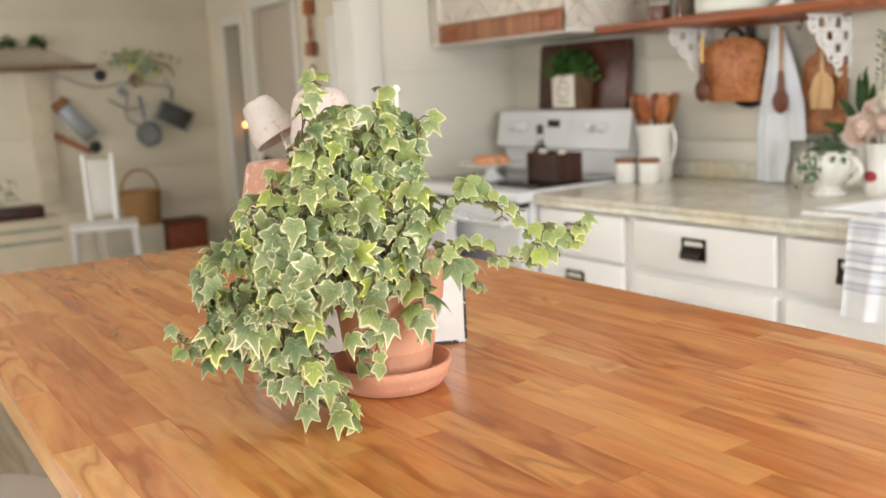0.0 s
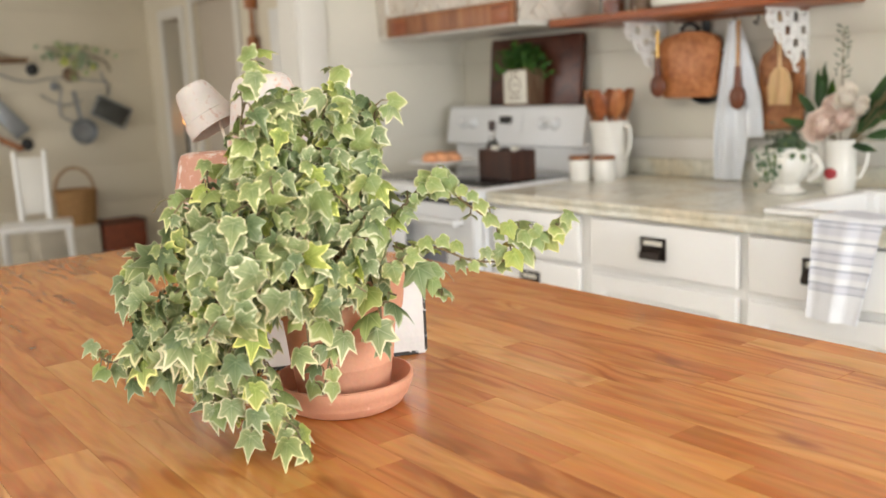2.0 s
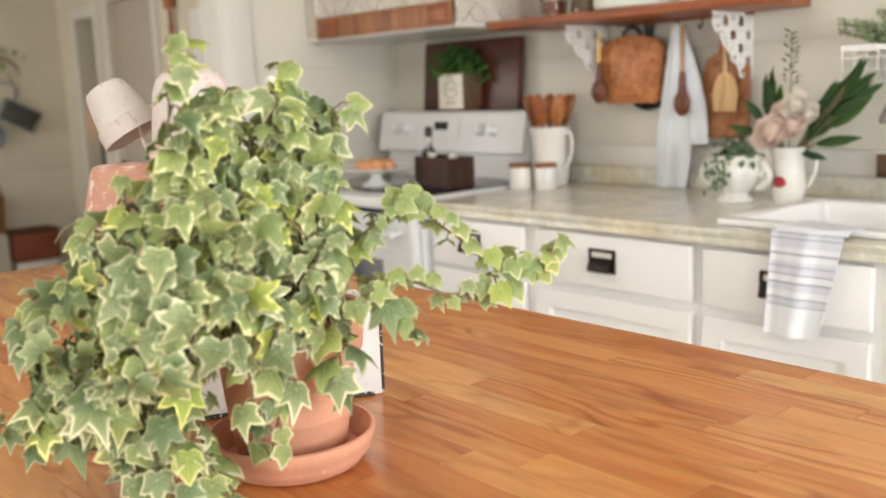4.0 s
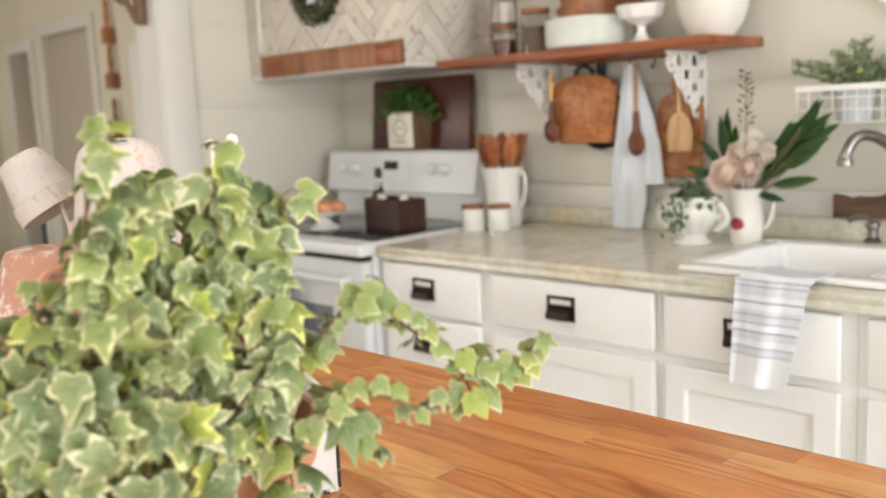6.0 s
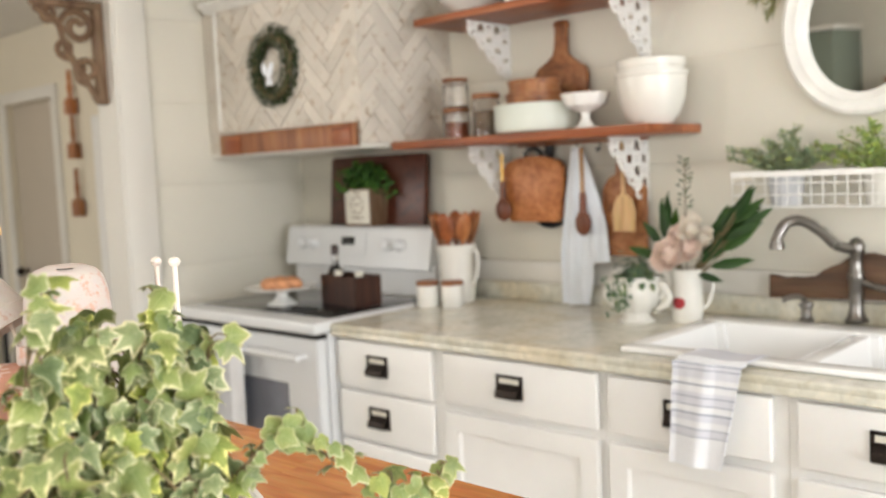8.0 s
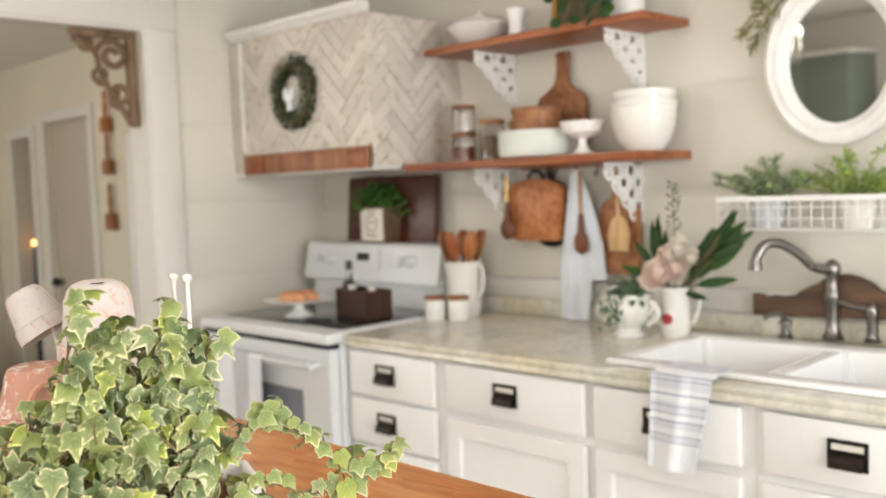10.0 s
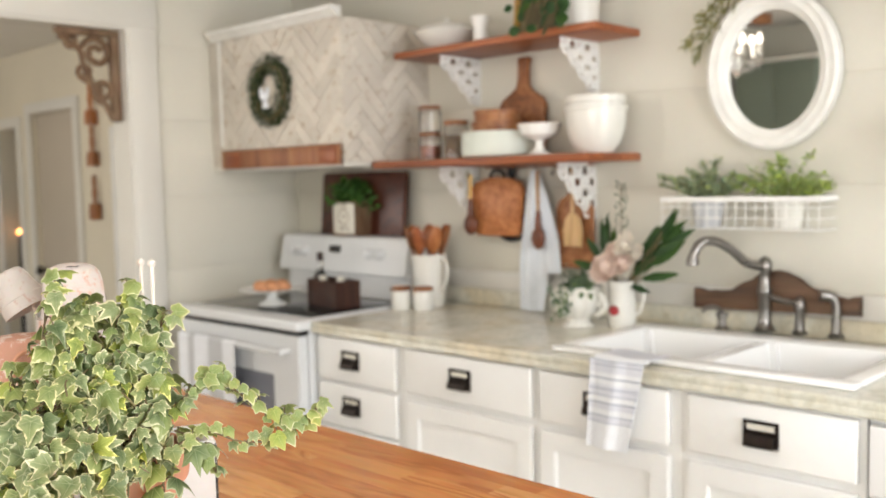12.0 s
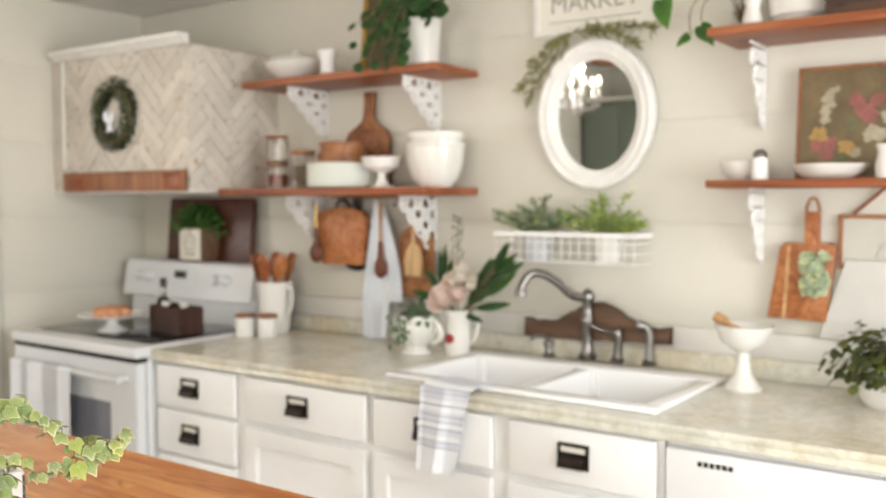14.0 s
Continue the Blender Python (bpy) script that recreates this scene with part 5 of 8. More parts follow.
part("display_panel", box(-0.04, 0.035, -0.09, 0.09, 0, 0.0012), M_ENAMEL, guard).matrix_basis = pose(2.330, 2.715, 1.092, 0, -90 + lean, 0)


def cloth(w, h, drape, material, name, parent, thick=0.002, nu=24, nv=24):
    """A hanging cloth: rows down, folds across; drape(u, v) gives the place."""
    bm = bmesh.new()
    vs = [[bm.verts.new(drape(i / nu, j / nv)) for i in range(nu + 1)] for j in range(nv + 1)]
    for j in range(nv):
        for i in range(nu):
            bm.faces.new((vs[j][i], vs[j][i + 1], vs[j + 1][i + 1], vs[j + 1][i]))
    bmesh.ops.recalc_face_normals(bm, faces=bm.faces)
    bmesh.ops.solidify(bm, geom=list(bm.faces), thickness=thick)
    return part(name, bm, material, parent)


ot = thing("oven_towel", "grey and white striped towel hung over the oven handle", "towel")
def oven_drape(a, b):
    def f(u, v):
        y = 2.93 - (a + (b - a) * u) * 0.36
        wob = 0.006 * math.sin((a + (b - a) * u) * 16)
        if v < 0.12:
            t = v / 0.12
            return (SX - 0.034 - 0.015 * math.sin(t * math.pi * 0.9) + 0.018 * (1 - t) - 0.001, y, 0.822 + 0.008 * math.sin(t * math.pi))
        return (SX - 0.051 + wob * v, y, 0.822 - (v - 0.12) * 0.30)
    return f
for i, (a, b, mt) in enumerate(((0, 0.18, M_CLOTH), (0.18, 0.3, M_GREYCLOTH), (0.3, 0.55, M_CLOTH), (0.55, 0.8, M_GREYCLOTH), (0.8, 1, M_CLOTH))):
    cloth(1, 1, oven_drape(a, b), mt, "stripe", ot, nu=6)

# ---- on the stove ----
cs = thing("cake_stand", "white footed cake stand with peach buns, on the cooktop", "cake stand", (1.985, 2.665, SZ + 0.003))
part("foot", lathe([(0, 0), (0.05, 0), (0.052, 0.004), (0.03, 0.016), (0.018, 0.03), (0.022, 0.046), (0, 0.046)], 32), M_MILK, cs)
part("plate", lathe([(0, 0.046), (0.06, 0.047), (0.10, 0.052), (0.118, 0.058), (0.12, 0.062), (0.115, 0.062), (0.09, 0.056), (0, 0.054)], 40, wobble=lambda a, z: 1 + (0.02 * math.sin(14 * a) if z > 0.05 else 0)), M_MILK, cs)
for i in range(6):
    a = i * math.pi / 3
    part("bun", lathe([(0, 0), (0.026, 0.002), (0.031, 0.012), (0.026, 0.026), (0.012, 0.034), (0, 0.035)], 16, at=(0.042 * math.cos(a), 0.042 * math.sin(a), 0.054)), M_CAKE, cs, "peach coloured bun")
wb = thing("wooden_box", "dark stained wooden box on the cooktop", "box", (2.10, 2.455, SZ + 0.003), -8)
part("body", grid_slab([-0.05, -0.042, 0.042, 0.05], [-0.10, -0.092, 0.092, 0.10], [(1, 1)], 0.095, bev=0.002), M_DARKWOOD, wb)
part("bottom", box(-0.042, 0.042, -0.092, 0.092, 0.002, 0.01), M_DARKWOOD, wb)
bt = thing("bottle", "small clear bottle with a cork, standing in the wooden box", "bottle", (2.10, 2.525, SZ + 0.0145))
part("glass_body", lathe([(0, 0), (0.025, 0), (0.027, 0.004), (0.027, 0.08), (0.022, 0.098), (0.011, 0.115), (0.011, 0.145), (0, 0.145)], 20), M_GLASS, bt)
part("cork", lathe([(0, 0.1455), (0.012, 0.1455), (0.013, 0.17), (0.009, 0.178), (0, 0.178)], 14), M_DARKWOOD, bt, "dark stopper")
for yy in (2.41, 2.43):
    sj = thing("spice_jar", "small glass jar in the wooden box", "jar", (2.09, yy + (0.0 if yy < 2.42 else 0.08) - 0.01, SZ + 0.0145), group="small jars in the wooden box")
    part("glass_body", lathe([(0, 0), (0.017, 0), (0.018, 0.06), (0.013, 0.075), (0.013, 0.08), (0, 0.08)], 16), M_GLASS, sj)
    part("lid", lathe([(0, 0.0805), (0.014, 0.0805), (0.014, 0.095), (0, 0.095)], 16), M_PAPER, sj)
# board and planter standing on the back panel
bb = single("cutting_board", slab([(-0.245, 0), (0.245, 0), (0.245, 0.235), (0.235, 0.248), (-0.235, 0.248), (-0.245, 0.235)], 0.018, None, None, 0.003), M_REDWOOD, "large dark mahogany board leaning behind the planter", "cutting board")
bb.matrix_basis = Matrix.Translation((2.437, 2.668, 1.1505)) @ ON_EAST @ pose(0, 0, 0, -5, 0, 0) @ Matrix.Translation((0, 0.0, 0))
pl = thing("planter_box", "grey wooden planter with a cream label and clipped greenery", "planter", (2.3885, 2.675, 1.151))
part("body", grid_slab([-0.043, -0.037, 0.037, 0.043], [-0.07, -0.064, 0.064, 0.07], [(1, 1)], 0.135, bev=0.0015), M_GREYWOOD, pl)
part("floor_board", box(-0.037, 0.037, -0.064, 0.064, 0.08, 0.09), M_TERRA_IN, pl)
lb = part("label_plate", box(-0.0455, -0.0432, -0.062, 0.062, 0.008, 0.128, 0.001), M_PAPER, pl, "cream label plate")
part("emblem", lathe([(0.028, 0), (0.03, 0.0006), (0.032, 0)], 28), M_GREYWOOD, lb).matrix_basis = pose(-0.0457, 0, 0.075, 0, -90, 0)
for zz, ww in ((0.028, 0.03), (0.118, 0.02), (0.075, 0.014)):
    part("print_bar", box(-0.0462, -0.0456, -ww, ww, zz, zz + 0.004), M_GREYWOOD, lb)
g = random.Random(21)
lf = []
for k in range(560):
    y, x = g.gauss(0, 0.05), g.uniform(-.055, .05)
    lf.append((Vector((x, y, 0.115 + max(0.0, 0.105 - abs(y) * 0.5) * g.random() - max(0, abs(y) - 0.075) * 0.5)), (g.uniform(-1, .3), g.uniform(-1, 1), g.uniform(0, 1)), (g.uniform(-.7, .6), g.uniform(-.7, .7) + y * 8, 0.8), g.uniform(0.018, 0.032)))
tagged(part("greenery", leaf_mass(lf, OVAL, M_MOSS, "greenery"), None, pl), "dense green clipped sprigs", kind="stuff")

# ---- worktop things ----
def handle_loop(x0, y0, z0, x1, z1, out, r=0.006):
    return tube(smooth_path([(x0, y0, z1), (x0 + out * 0.8, y0, z1 + 0.004), (x0 + out, y0, (z0 + z1) / 2 + 0.01), (x1 + out * 0.5, y0, z0 + 0.01), (x1, y0, z0)], 5), r, 8)


crock = thing("utensil_jug", "tall white ceramic jug full of wooden utensils", "jug", (2.335, 2.205, TOP + 0.0005), -90)
part("body", lathe([(0, 0), (0.052, 0), (0.056, 0.006), (0.06, 0.05), (0.056, 0.10), (0.058, 0.15), (0.067, 0.186), (0.064, 0.188), (0.054, 0.15), (0.05, 0.06), (0, 0.05)], 40), M_CERAMIC, crock)
part("handle", handle_loop(0.056, 0, 0.06, 0.056, 0.165, 0.035), M_CERAMIC, crock)
g = random.Random(8)
for i in range(7):
    a = i * 0.9
    tx, ty = 0.055 * math.cos(a), 0.055 * math.sin(a)
    sp = bmesh.new()
    tube([(tx * 0.25, ty * 0.25, 0.055), (tx, ty, 0.20)], 0.006, 8, sp)
    dirv = Vector((tx * 0.75, ty * 0.75, 0.145)).normalized()
    c = Vector((tx, ty, 0.20))
    head = bmesh.ops.create_uvsphere(sp, u_segments=12, v_segments=8, radius=1.0, matrix=Matrix.Translation(c + dirv * 0.045) @ dirv.to_track_quat("Z", "Y").to_matrix().to_4x4() @ Matrix.Diagonal((0.027, 0.009, 0.05, 1)))
    single("wooden_spoon", sp, (M_SHELF_X, M_ORANGE, M_BOARD)[i % 3], "wooden kitchen utensil standing in the white jug", "utensil", group="utensils in the jug").matrix_basis = pose(2.335, 2.205, TOP + 0.0005, 0, 0, 40)
for x, y in ((2.212, 2.222), (2.247, 2.148)):
    cn = thing("canister", "small white canister with a dark lid", "canister", (x, y, TOP + 0.0005), group="pair of white canisters")
    part("body", lathe([(0, 0), (0.033, 0), (0.035, 0.003), (0.035, 0.066), (0.033, 0.069), (0, 0.069)], 28), M_CERAMIC, cn)
    part("lid", lathe([(0, 0.0693), (0.035, 0.0693), (0.036, 0.072), (0.036, 0.078), (0.033, 0.081), (0, 0.081)], 28), M_BOARD, cn, "thin wooden lid")

sw = thing("soup_tureen", "ornate cream ceramic bowl with scrolled handles, planted with greenery", "planter", (2.262, 1.505, TOP + 0.0005), 90)
part("bowl", lathe([(0, 0), (0.046, 0), (0.05, 0.006), (0.036, 0.016), (0.032, 0.026), (0.056, 0.046), (0.07, 0.075), (0.069, 0.10), (0.06, 0.116), (0.064, 0.124), (0.06, 0.124), (0.055, 0.11), (0, 0.10)], 48, wobble=lambda a, z: 1 + 0.045 * math.sin(10 * a) * (1 if 0.02 < z < 0.11 else 0.4)), M_CERAMIC, sw)
for s in (-1, 1):
    part("handle", tube([(s * (0.070 + 0.018 * (1 - math.cos(t)) * 0.5 + 0.012 * math.sin(t * 2)), 0, 0.07 + 0.035 * math.sin(t * 0.8)) for t in [k * 0.35 for k in range(16)]], 0.0085, 8), M_CERAMIC, sw, "scrolled handle")
g = random.Random(31)
part("greenery", leaf_mass([((p[0], p[1] * 0.8, p[2] + 0.10), n, t, s) for p, n, t, s in tuft(g, 520, 0.078, 0.075, 0.019)], OVAL, M_TEAL, "greenery"), None, sw, "trailing grey-green foliage")
part("trailing_sprig", leaf_mass([(Vector((q[0] + g.gauss(0, 0.008), 0.066 + g.uniform(-.004, .016) + 0.008 * math.sin(q[1] * 40), q[1] + g.uniform(-.008, .008))), (-0.3 + g.uniform(-.5, .5), 1, 0.3), (g.uniform(-.7, .7), 0.2, -1), g.uniform(0.010, 0.018)) for q in [(x0 + 0.01 * math.sin(k * 0.7), 0.125 - k * ln / 22) for x0, ln in ((-0.012, 0.06), (0.002, 0.08), (0.014, 0.085), (0.028, 0.05)) for k in range(22)]], OVAL, M_TEAL, "sprig"), None, sw)

jug = thing("flower_jug", "white ceramic jug painted with a red rose", "jug", (2.318, 1.388, TOP + 0.0005), -75)
part("body", lathe([(0, 0), (0.035, 0), (0.038, 0.006), (0.042, 0.04), (0.04, 0.08), (0.038, 0.11), (0.046, 0.142), (0.043, 0.143), (0.034, 0.11), (0.033, 0.03), (0, 0.03)], 36), M_CERAMIC, jug)
part("handle", handle_loop(0.038, 0, 0.04, 0.039, 0.125, 0.028, 0.005), M_CERAMIC, jug)
rose = part("painted_rose", lathe([(0, 0.004), (0.012, 0.003), (0.019, -0.004)], 12), M_RED, jug, "small red rose")
rose.matrix_basis = pose(-0.0145, -0.0385, 0.055, 90, 0, -21)
bq = thing("bouquet", "bunch of blush roses and long dark leaves in the jug", "flowers", (2.318, 1.388, TOP + 0.10))


def rose_head(bm, c, r, g, look_to):
    q = Vector(look_to).to_track_quat("Z", "Y").to_matrix().to_4x4()
    bmesh.ops.create_uvsphere(bm, u_segments=14, v_segments=9, radius=r * 0.52, matrix=Matrix.Translation(Vector(c) + q @ Vector((0, 0, -r * 0.1))))
    for k in range(34):
        t = k / 34
        a = k * 2.4
        rr = r * (0.12 + 0.85 * t)
        tilt = 0.2 + 0.9 * t
        ring = []
        base = Vector((math.cos(a) * rr * 0.5, math.sin(a) * rr * 0.5, -r * 0.35))
        s = Vector((-math.sin(a), math.cos(a), 0))
        o = Vector((math.cos(a), math.sin(a), 0))
        w = r * (0.28 + 0.4 * t)
        tip = base + o * rr * 0.55 * tilt + Vector((0, 0, r * (0.95 - 0.45 * t)))
        pts = [base - s * w * 0.4, base + s * w * 0.4, (base + tip) / 2 + s * w + o * 0.1 * r, tip + s * w * 0.5, tip - s * w * 0.5 + o * 0.06 * r, (base + tip) / 2 - s * w + o * 0.1 * r]
        vs = [bm.verts.new(Vector(c) + q @ p) for p in pts]
        bm.faces.new((vs[0], vs[1], vs[2], vs[5])), bm.faces.new((vs[5], vs[2], vs[3], vs[4]))


g = random.Random(41)
for k, (c, r, mt) in enumerate((((-0.055, 0.018, 0.085), 0.05, M_BLUSH), ((-0.045, -0.03, 0.10), 0.04, M_BLUSH), ((-0.04, -0.035, 0.15), 0.034, M_CREAMPETAL), ((-0.03, -0.065, 0.125), 0.03, M_CREAMPETAL), ((0.0, -0.01, 0.165), 0.026, M_CREAMPETAL), ((-0.035, 0.005, 0.135), 0.028, M_BLUSH))):
    f = bmesh.new()
    rose_head(f, c, r, g, (-1, 0.1, 0.5))
    part("rose", f, mt, bq, "open blush rose" if mt is M_BLUSH else "small cream bloom")
st = bmesh.new()
big = []
for y0, z0, dy, dz, ln in ((-0.05, 0.06, -0.85, 0.75, 0.13), (-0.09, 0.10, -0.75, 0.95, 0.145), (-0.06, 0.10, -0.45, 1.0, 0.13), (-0.10, 0.14, -0.6, 1.0, 0.13), (-0.13, 0.16, -0.95, 0.75, 0.10), (-0.12, 0.12, -1.0, 0.45, 0.11), (-0.14, 0.175, -0.7, 1.0, 0.095), (-0.07, 0.05, -1.0, 0.35, 0.11),
                           (-0.08, 0.12, -0.3, 1.0, 0.10), (-0.11, 0.09, -0.9, 0.9, 0.12), (-0.15, 0.19, -0.4, 1.0, 0.08), (-0.15, 0.15, -1.0, 0.6, 0.09), (-0.05, 0.08, -0.65, 0.9, 0.14), (0.05, 0.13, 0.2, 1.0, 0.12),
                           (0.04, 0.11, 0.35, 1.0, 0.13), (0.06, 0.10, 0.75, 0.7, 0.10), (0.05, 0.07, 1.0, 0.25, 0.10), (0.03, 0.12, 0.1, 1.0, 0.09), (-0.04, 0.03, -0.9, -0.2, 0.08)):
    base_at = Vector((-0.01 + g.uniform(-.02, .01), y0, z0))
    tube(smooth_path([(0, 0, 0.0), base_at * 0.6, base_at], 4), 0.0018, 5, st)
    big.append((base_at, (-1, g.uniform(-.5, .5), g.uniform(-.1, .5)), (0, dy, dz), ln))
for k in range(22):
    big.append(((0.0 + g.uniform(-.01, .01), 0.0 + g.uniform(-.010, .010), 0.20 + k * 0.006), (-1, g.uniform(-.6, .6), 0.3), (0, (1 if k % 2 else -1), 0.6), 0.019))
tube([(0, 0, 0), (0.002, 0.0, 0.2), (0, 0.0, 0.32)], 0.0016, 5, st)
part("stem", st, M_STEM, bq, "green-brown stems")
for k, (p, n, t, s) in enumerate(big):
    if k == 0:
        LONGLEAF = leaf_mesh("long_leaf", OVAL, M_LEAF, 0.3, 0.25)
    o = part("leaf", LONGLEAF, None, bq)
    o.matrix_basis = Matrix.Translation(p) @ leaf_turn(n, t) @ Matrix.Diagonal((s * 0.55, s * 1.0, s * 0.9, 1))

# ---- taps ----
fa = thing("faucet", "brushed nickel bridge faucet with a high arched spout", "faucet", (2.428, 1.0, TOP + 0.0145))
part("post", lathe([(0, 0), (0.026, 0), (0.027, 0.006), (0.02, 0.014), (0.0165, 0.03), (0.0165, 0.10), (0.02, 0.105), (0.02, 0.118), (0.0155, 0.125), (0.0145, 0.163), (0.019, 0.170), (0.02, 0.187), (0.014, 0.198), (0.006, 0.204), (0, 0.206)], 24), M_STEEL, fa)
part("spout", tube(smooth_path([(-0.005, 0.0, 0.178), (-0.05, 0.027, 0.190), (-0.09, 0.05, 0.226), (-0.135, 0.077, 0.254), (-0.17, 0.098, 0.252), (-0.19, 0.11, 0.224), (-0.193, 0.113, 0.208)], 6), [0.0125] * 30 + [0.0115] * 3 + [0.014] * 4, 14), M_STEEL, fa)
part("tip_ring", lathe([(0.0, 0), (0.016, 0.0), (0.017, 0.012), (0.013, 0.018), (0, 0.018)], 18, at=(-0.193, 0.113, 0.192)), M_STEEL, fa)
part("bridge", tube(smooth_path([(0, -0.005, 0.10), (-0.004, -0.05, 0.088), (0, -0.098, 0.083)], 6), 0.008, 10), M_STEEL, fa)
lev = part("side_valve", lathe([(0, 0), (0.02, 0), (0.021, 0.005), (0.014, 0.012), (0.012, 0.06), (0.015, 0.066), (0.015, 0.085), (0.012, 0.092), (0.007, 0.10), (0, 0.102)], 22, at=(0, -0.098, 0)), M_STEEL, fa)
spy = thing("side_sprayer", "brushed nickel side sprayer beside the faucet", "sprayer", (2.428, 0.806, TOP + 0.0145))
part("base", lathe([(0, 0), (0.02, 0), (0.021, 0.006), (0.013, 0.012), (0.012, 0.045), (0, 0.045)], 20), M_STEEL, spy)
part("wand", tube(smooth_path([(0, 0, 0.0455), (0, 0, 0.085), (-0.006, 0.012, 0.108), (-0.02, 0.035, 0.112)], 5), [0.011] * 8 + [0.0125] * 4 + [0.015] * 4, 12), M_STEEL, spy)
soap = thing("soap_pump", "small brushed nickel soap pump by the sink", "soap dispenser", (2.385, 1.105, TOP + 0.0145))
part("base", lathe([(0, 0), (0.019, 0), (0.02, 0.005), (0.012, 0.012), (0.012, 0.032), (0.017, 0.038), (0.017, 0.046), (0.006, 0.05), (0, 0.05)], 20), M_STEEL, soap)
part("nozzle", tube(smooth_path([(0, 0, 0.048), (-0.008, 0.012, 0.062), (-0.022, 0.036, 0.060), (-0.026, 0.046, 0.05)], 5), 0.006, 8), M_STEEL, soap)

# ---- striped towel over the sink's front ----
tw = thing("dish_towel", "white dish towel with blue-grey stripes over the sink edge", "towel")
bands, cut = [], 0.0
for width, cotton in ((0.2, M_STRIPE2), (0.05, M_CLOTH), (0.008, M_STRIPE), (0.03, M_STRIPE2), (0.008, M_STRIPE), (0.06, M_STRIPE2), (0.04, M_CLOTH), (0.012, M_STRIPE), (0.05, M_CLOTH), (0.03, M_STRIPE2), (0.008, M_STRIPE), (0.05, M_STRIPE2), (0.008, M_STRIPE), (0.05, M_CLOTH), (0.012, M_STRIPE), (0.05, M_STRIPE2), (0.05, M_CLOTH), (0.008, M_STRIPE), (0.05, M_STRIPE2), (0.006, M_STRIPE), (0.22, M_CLOTH)):
    bands.append((cut, cut + width, cotton))
    cut += width


def sink_drape(a, b):
    def f(u, v):
        s = a + (b - a) * v
        wob = math.sin(u * 9 + 0.5) * 0.0045 * (0.2 + s) + math.sin(u * 21) * 0.0012
        width = 0.15 - 0.045 * max(0, s - 0.25)
        y = 1.166 - u * width + 0.012 * s
        x_in, zt = SINK[0] + 0.045, TOP + 0.0175
        if s < 0.25:
            return (x_in - (s / 0.25) * (x_in - EDGE + 0.004), y, zt + 0.002 * math.sin(u * 7) - (0.008 if s > 0.22 else 0))
        return (EDGE - 0.010 + wob - 0.012 * max(0, s - 0.3), y, zt - 0.006 - (s - 0.25) * 0.285)
    return f


for a, b, mt in bands:
    cloth(1, 1, sink_drape(a, b), mt, "stripe", tw, 0.002, 20, max(2, int((b - a) * 40)))

# ---- live-edge board behind the tap ----
g = random.Random(51)
pts = [(0.0, 0.0), (0.47, 0.012)]
topline = []
for i in range(25):
    t = i / 24
    base_h = 0.064 + 0.045 * math.exp(-((t - 0.45) / 0.2) ** 2) - 0.012 * math.sin(t * 9)
    topline.append((0.47 * (1 - t), base_h + 0.012 * t * 0 + g.uniform(-.004, .004)))
single("live_edge_board", slab(pts + topline, 0.022, Matrix.Translation((EAST - 0.024, 1.222, 0.9715)) @ ON_EAST, None, 0.003), M_WALNUT, "dark live-edge wooden slab propped behind the faucet", "wooden slab")

# ---- white pedestal dish, potted herb at the end ----
pd = thing("pedestal_bowl", "tall white ceramic pedestal bowl with a scoop in it", "pedestal bowl", (2.308, 0.505, TOP + 0.0005))
part("body", lathe([(0, 0), (0.046, 0), (0.047, 0.006), (0.04, 0.012), (0.022, 0.04), (0.0155, 0.075), (0.016, 0.095), (0.03, 0.104), (0.055, 0.122), (0.066, 0.148), (0.074, 0.163), (0.07, 0.164), (0.055, 0.135), (0.03, 0.116), (0, 0.112)], 44), M_CERAMIC, pd)
sc = single("wooden_scoop", tube([(0, 0, 0), (0.0, 0.045, 0.02), (0, 0.06, 0.028), (0, 0.085, 0.04)], [0.006, 0.006, 0.012, 0.014], 12), M_PALEWOOD, "wooden scoop lying in the pedestal bowl", "scoop", (2.31, 0.495, TOP + 0.142))
ph = thing("potted_herb", "leafy green plant in a cream pot on the worktop", "potted plant", (2.31, 0.165, TOP + 0.0005))
part("pot", lathe([(0, 0), (0.055, 0), (0.07, 0.02), (0.078, 0.06), (0.07, 0.095), (0.066, 0.096), (0.066, 0.07), (0, 0.06)], 36), M_CERAMIC, ph)
g = random.Random(61)
part("foliage", leaf_mass([((p[0], p[1], p[2] + 0.06), n, t, s) for p, n, t, s in tuft(g, 1000, 0.165, 0.115, 0.022)], ROUND, M_HERB, "foliage"), None, ph, "dense green foliage")


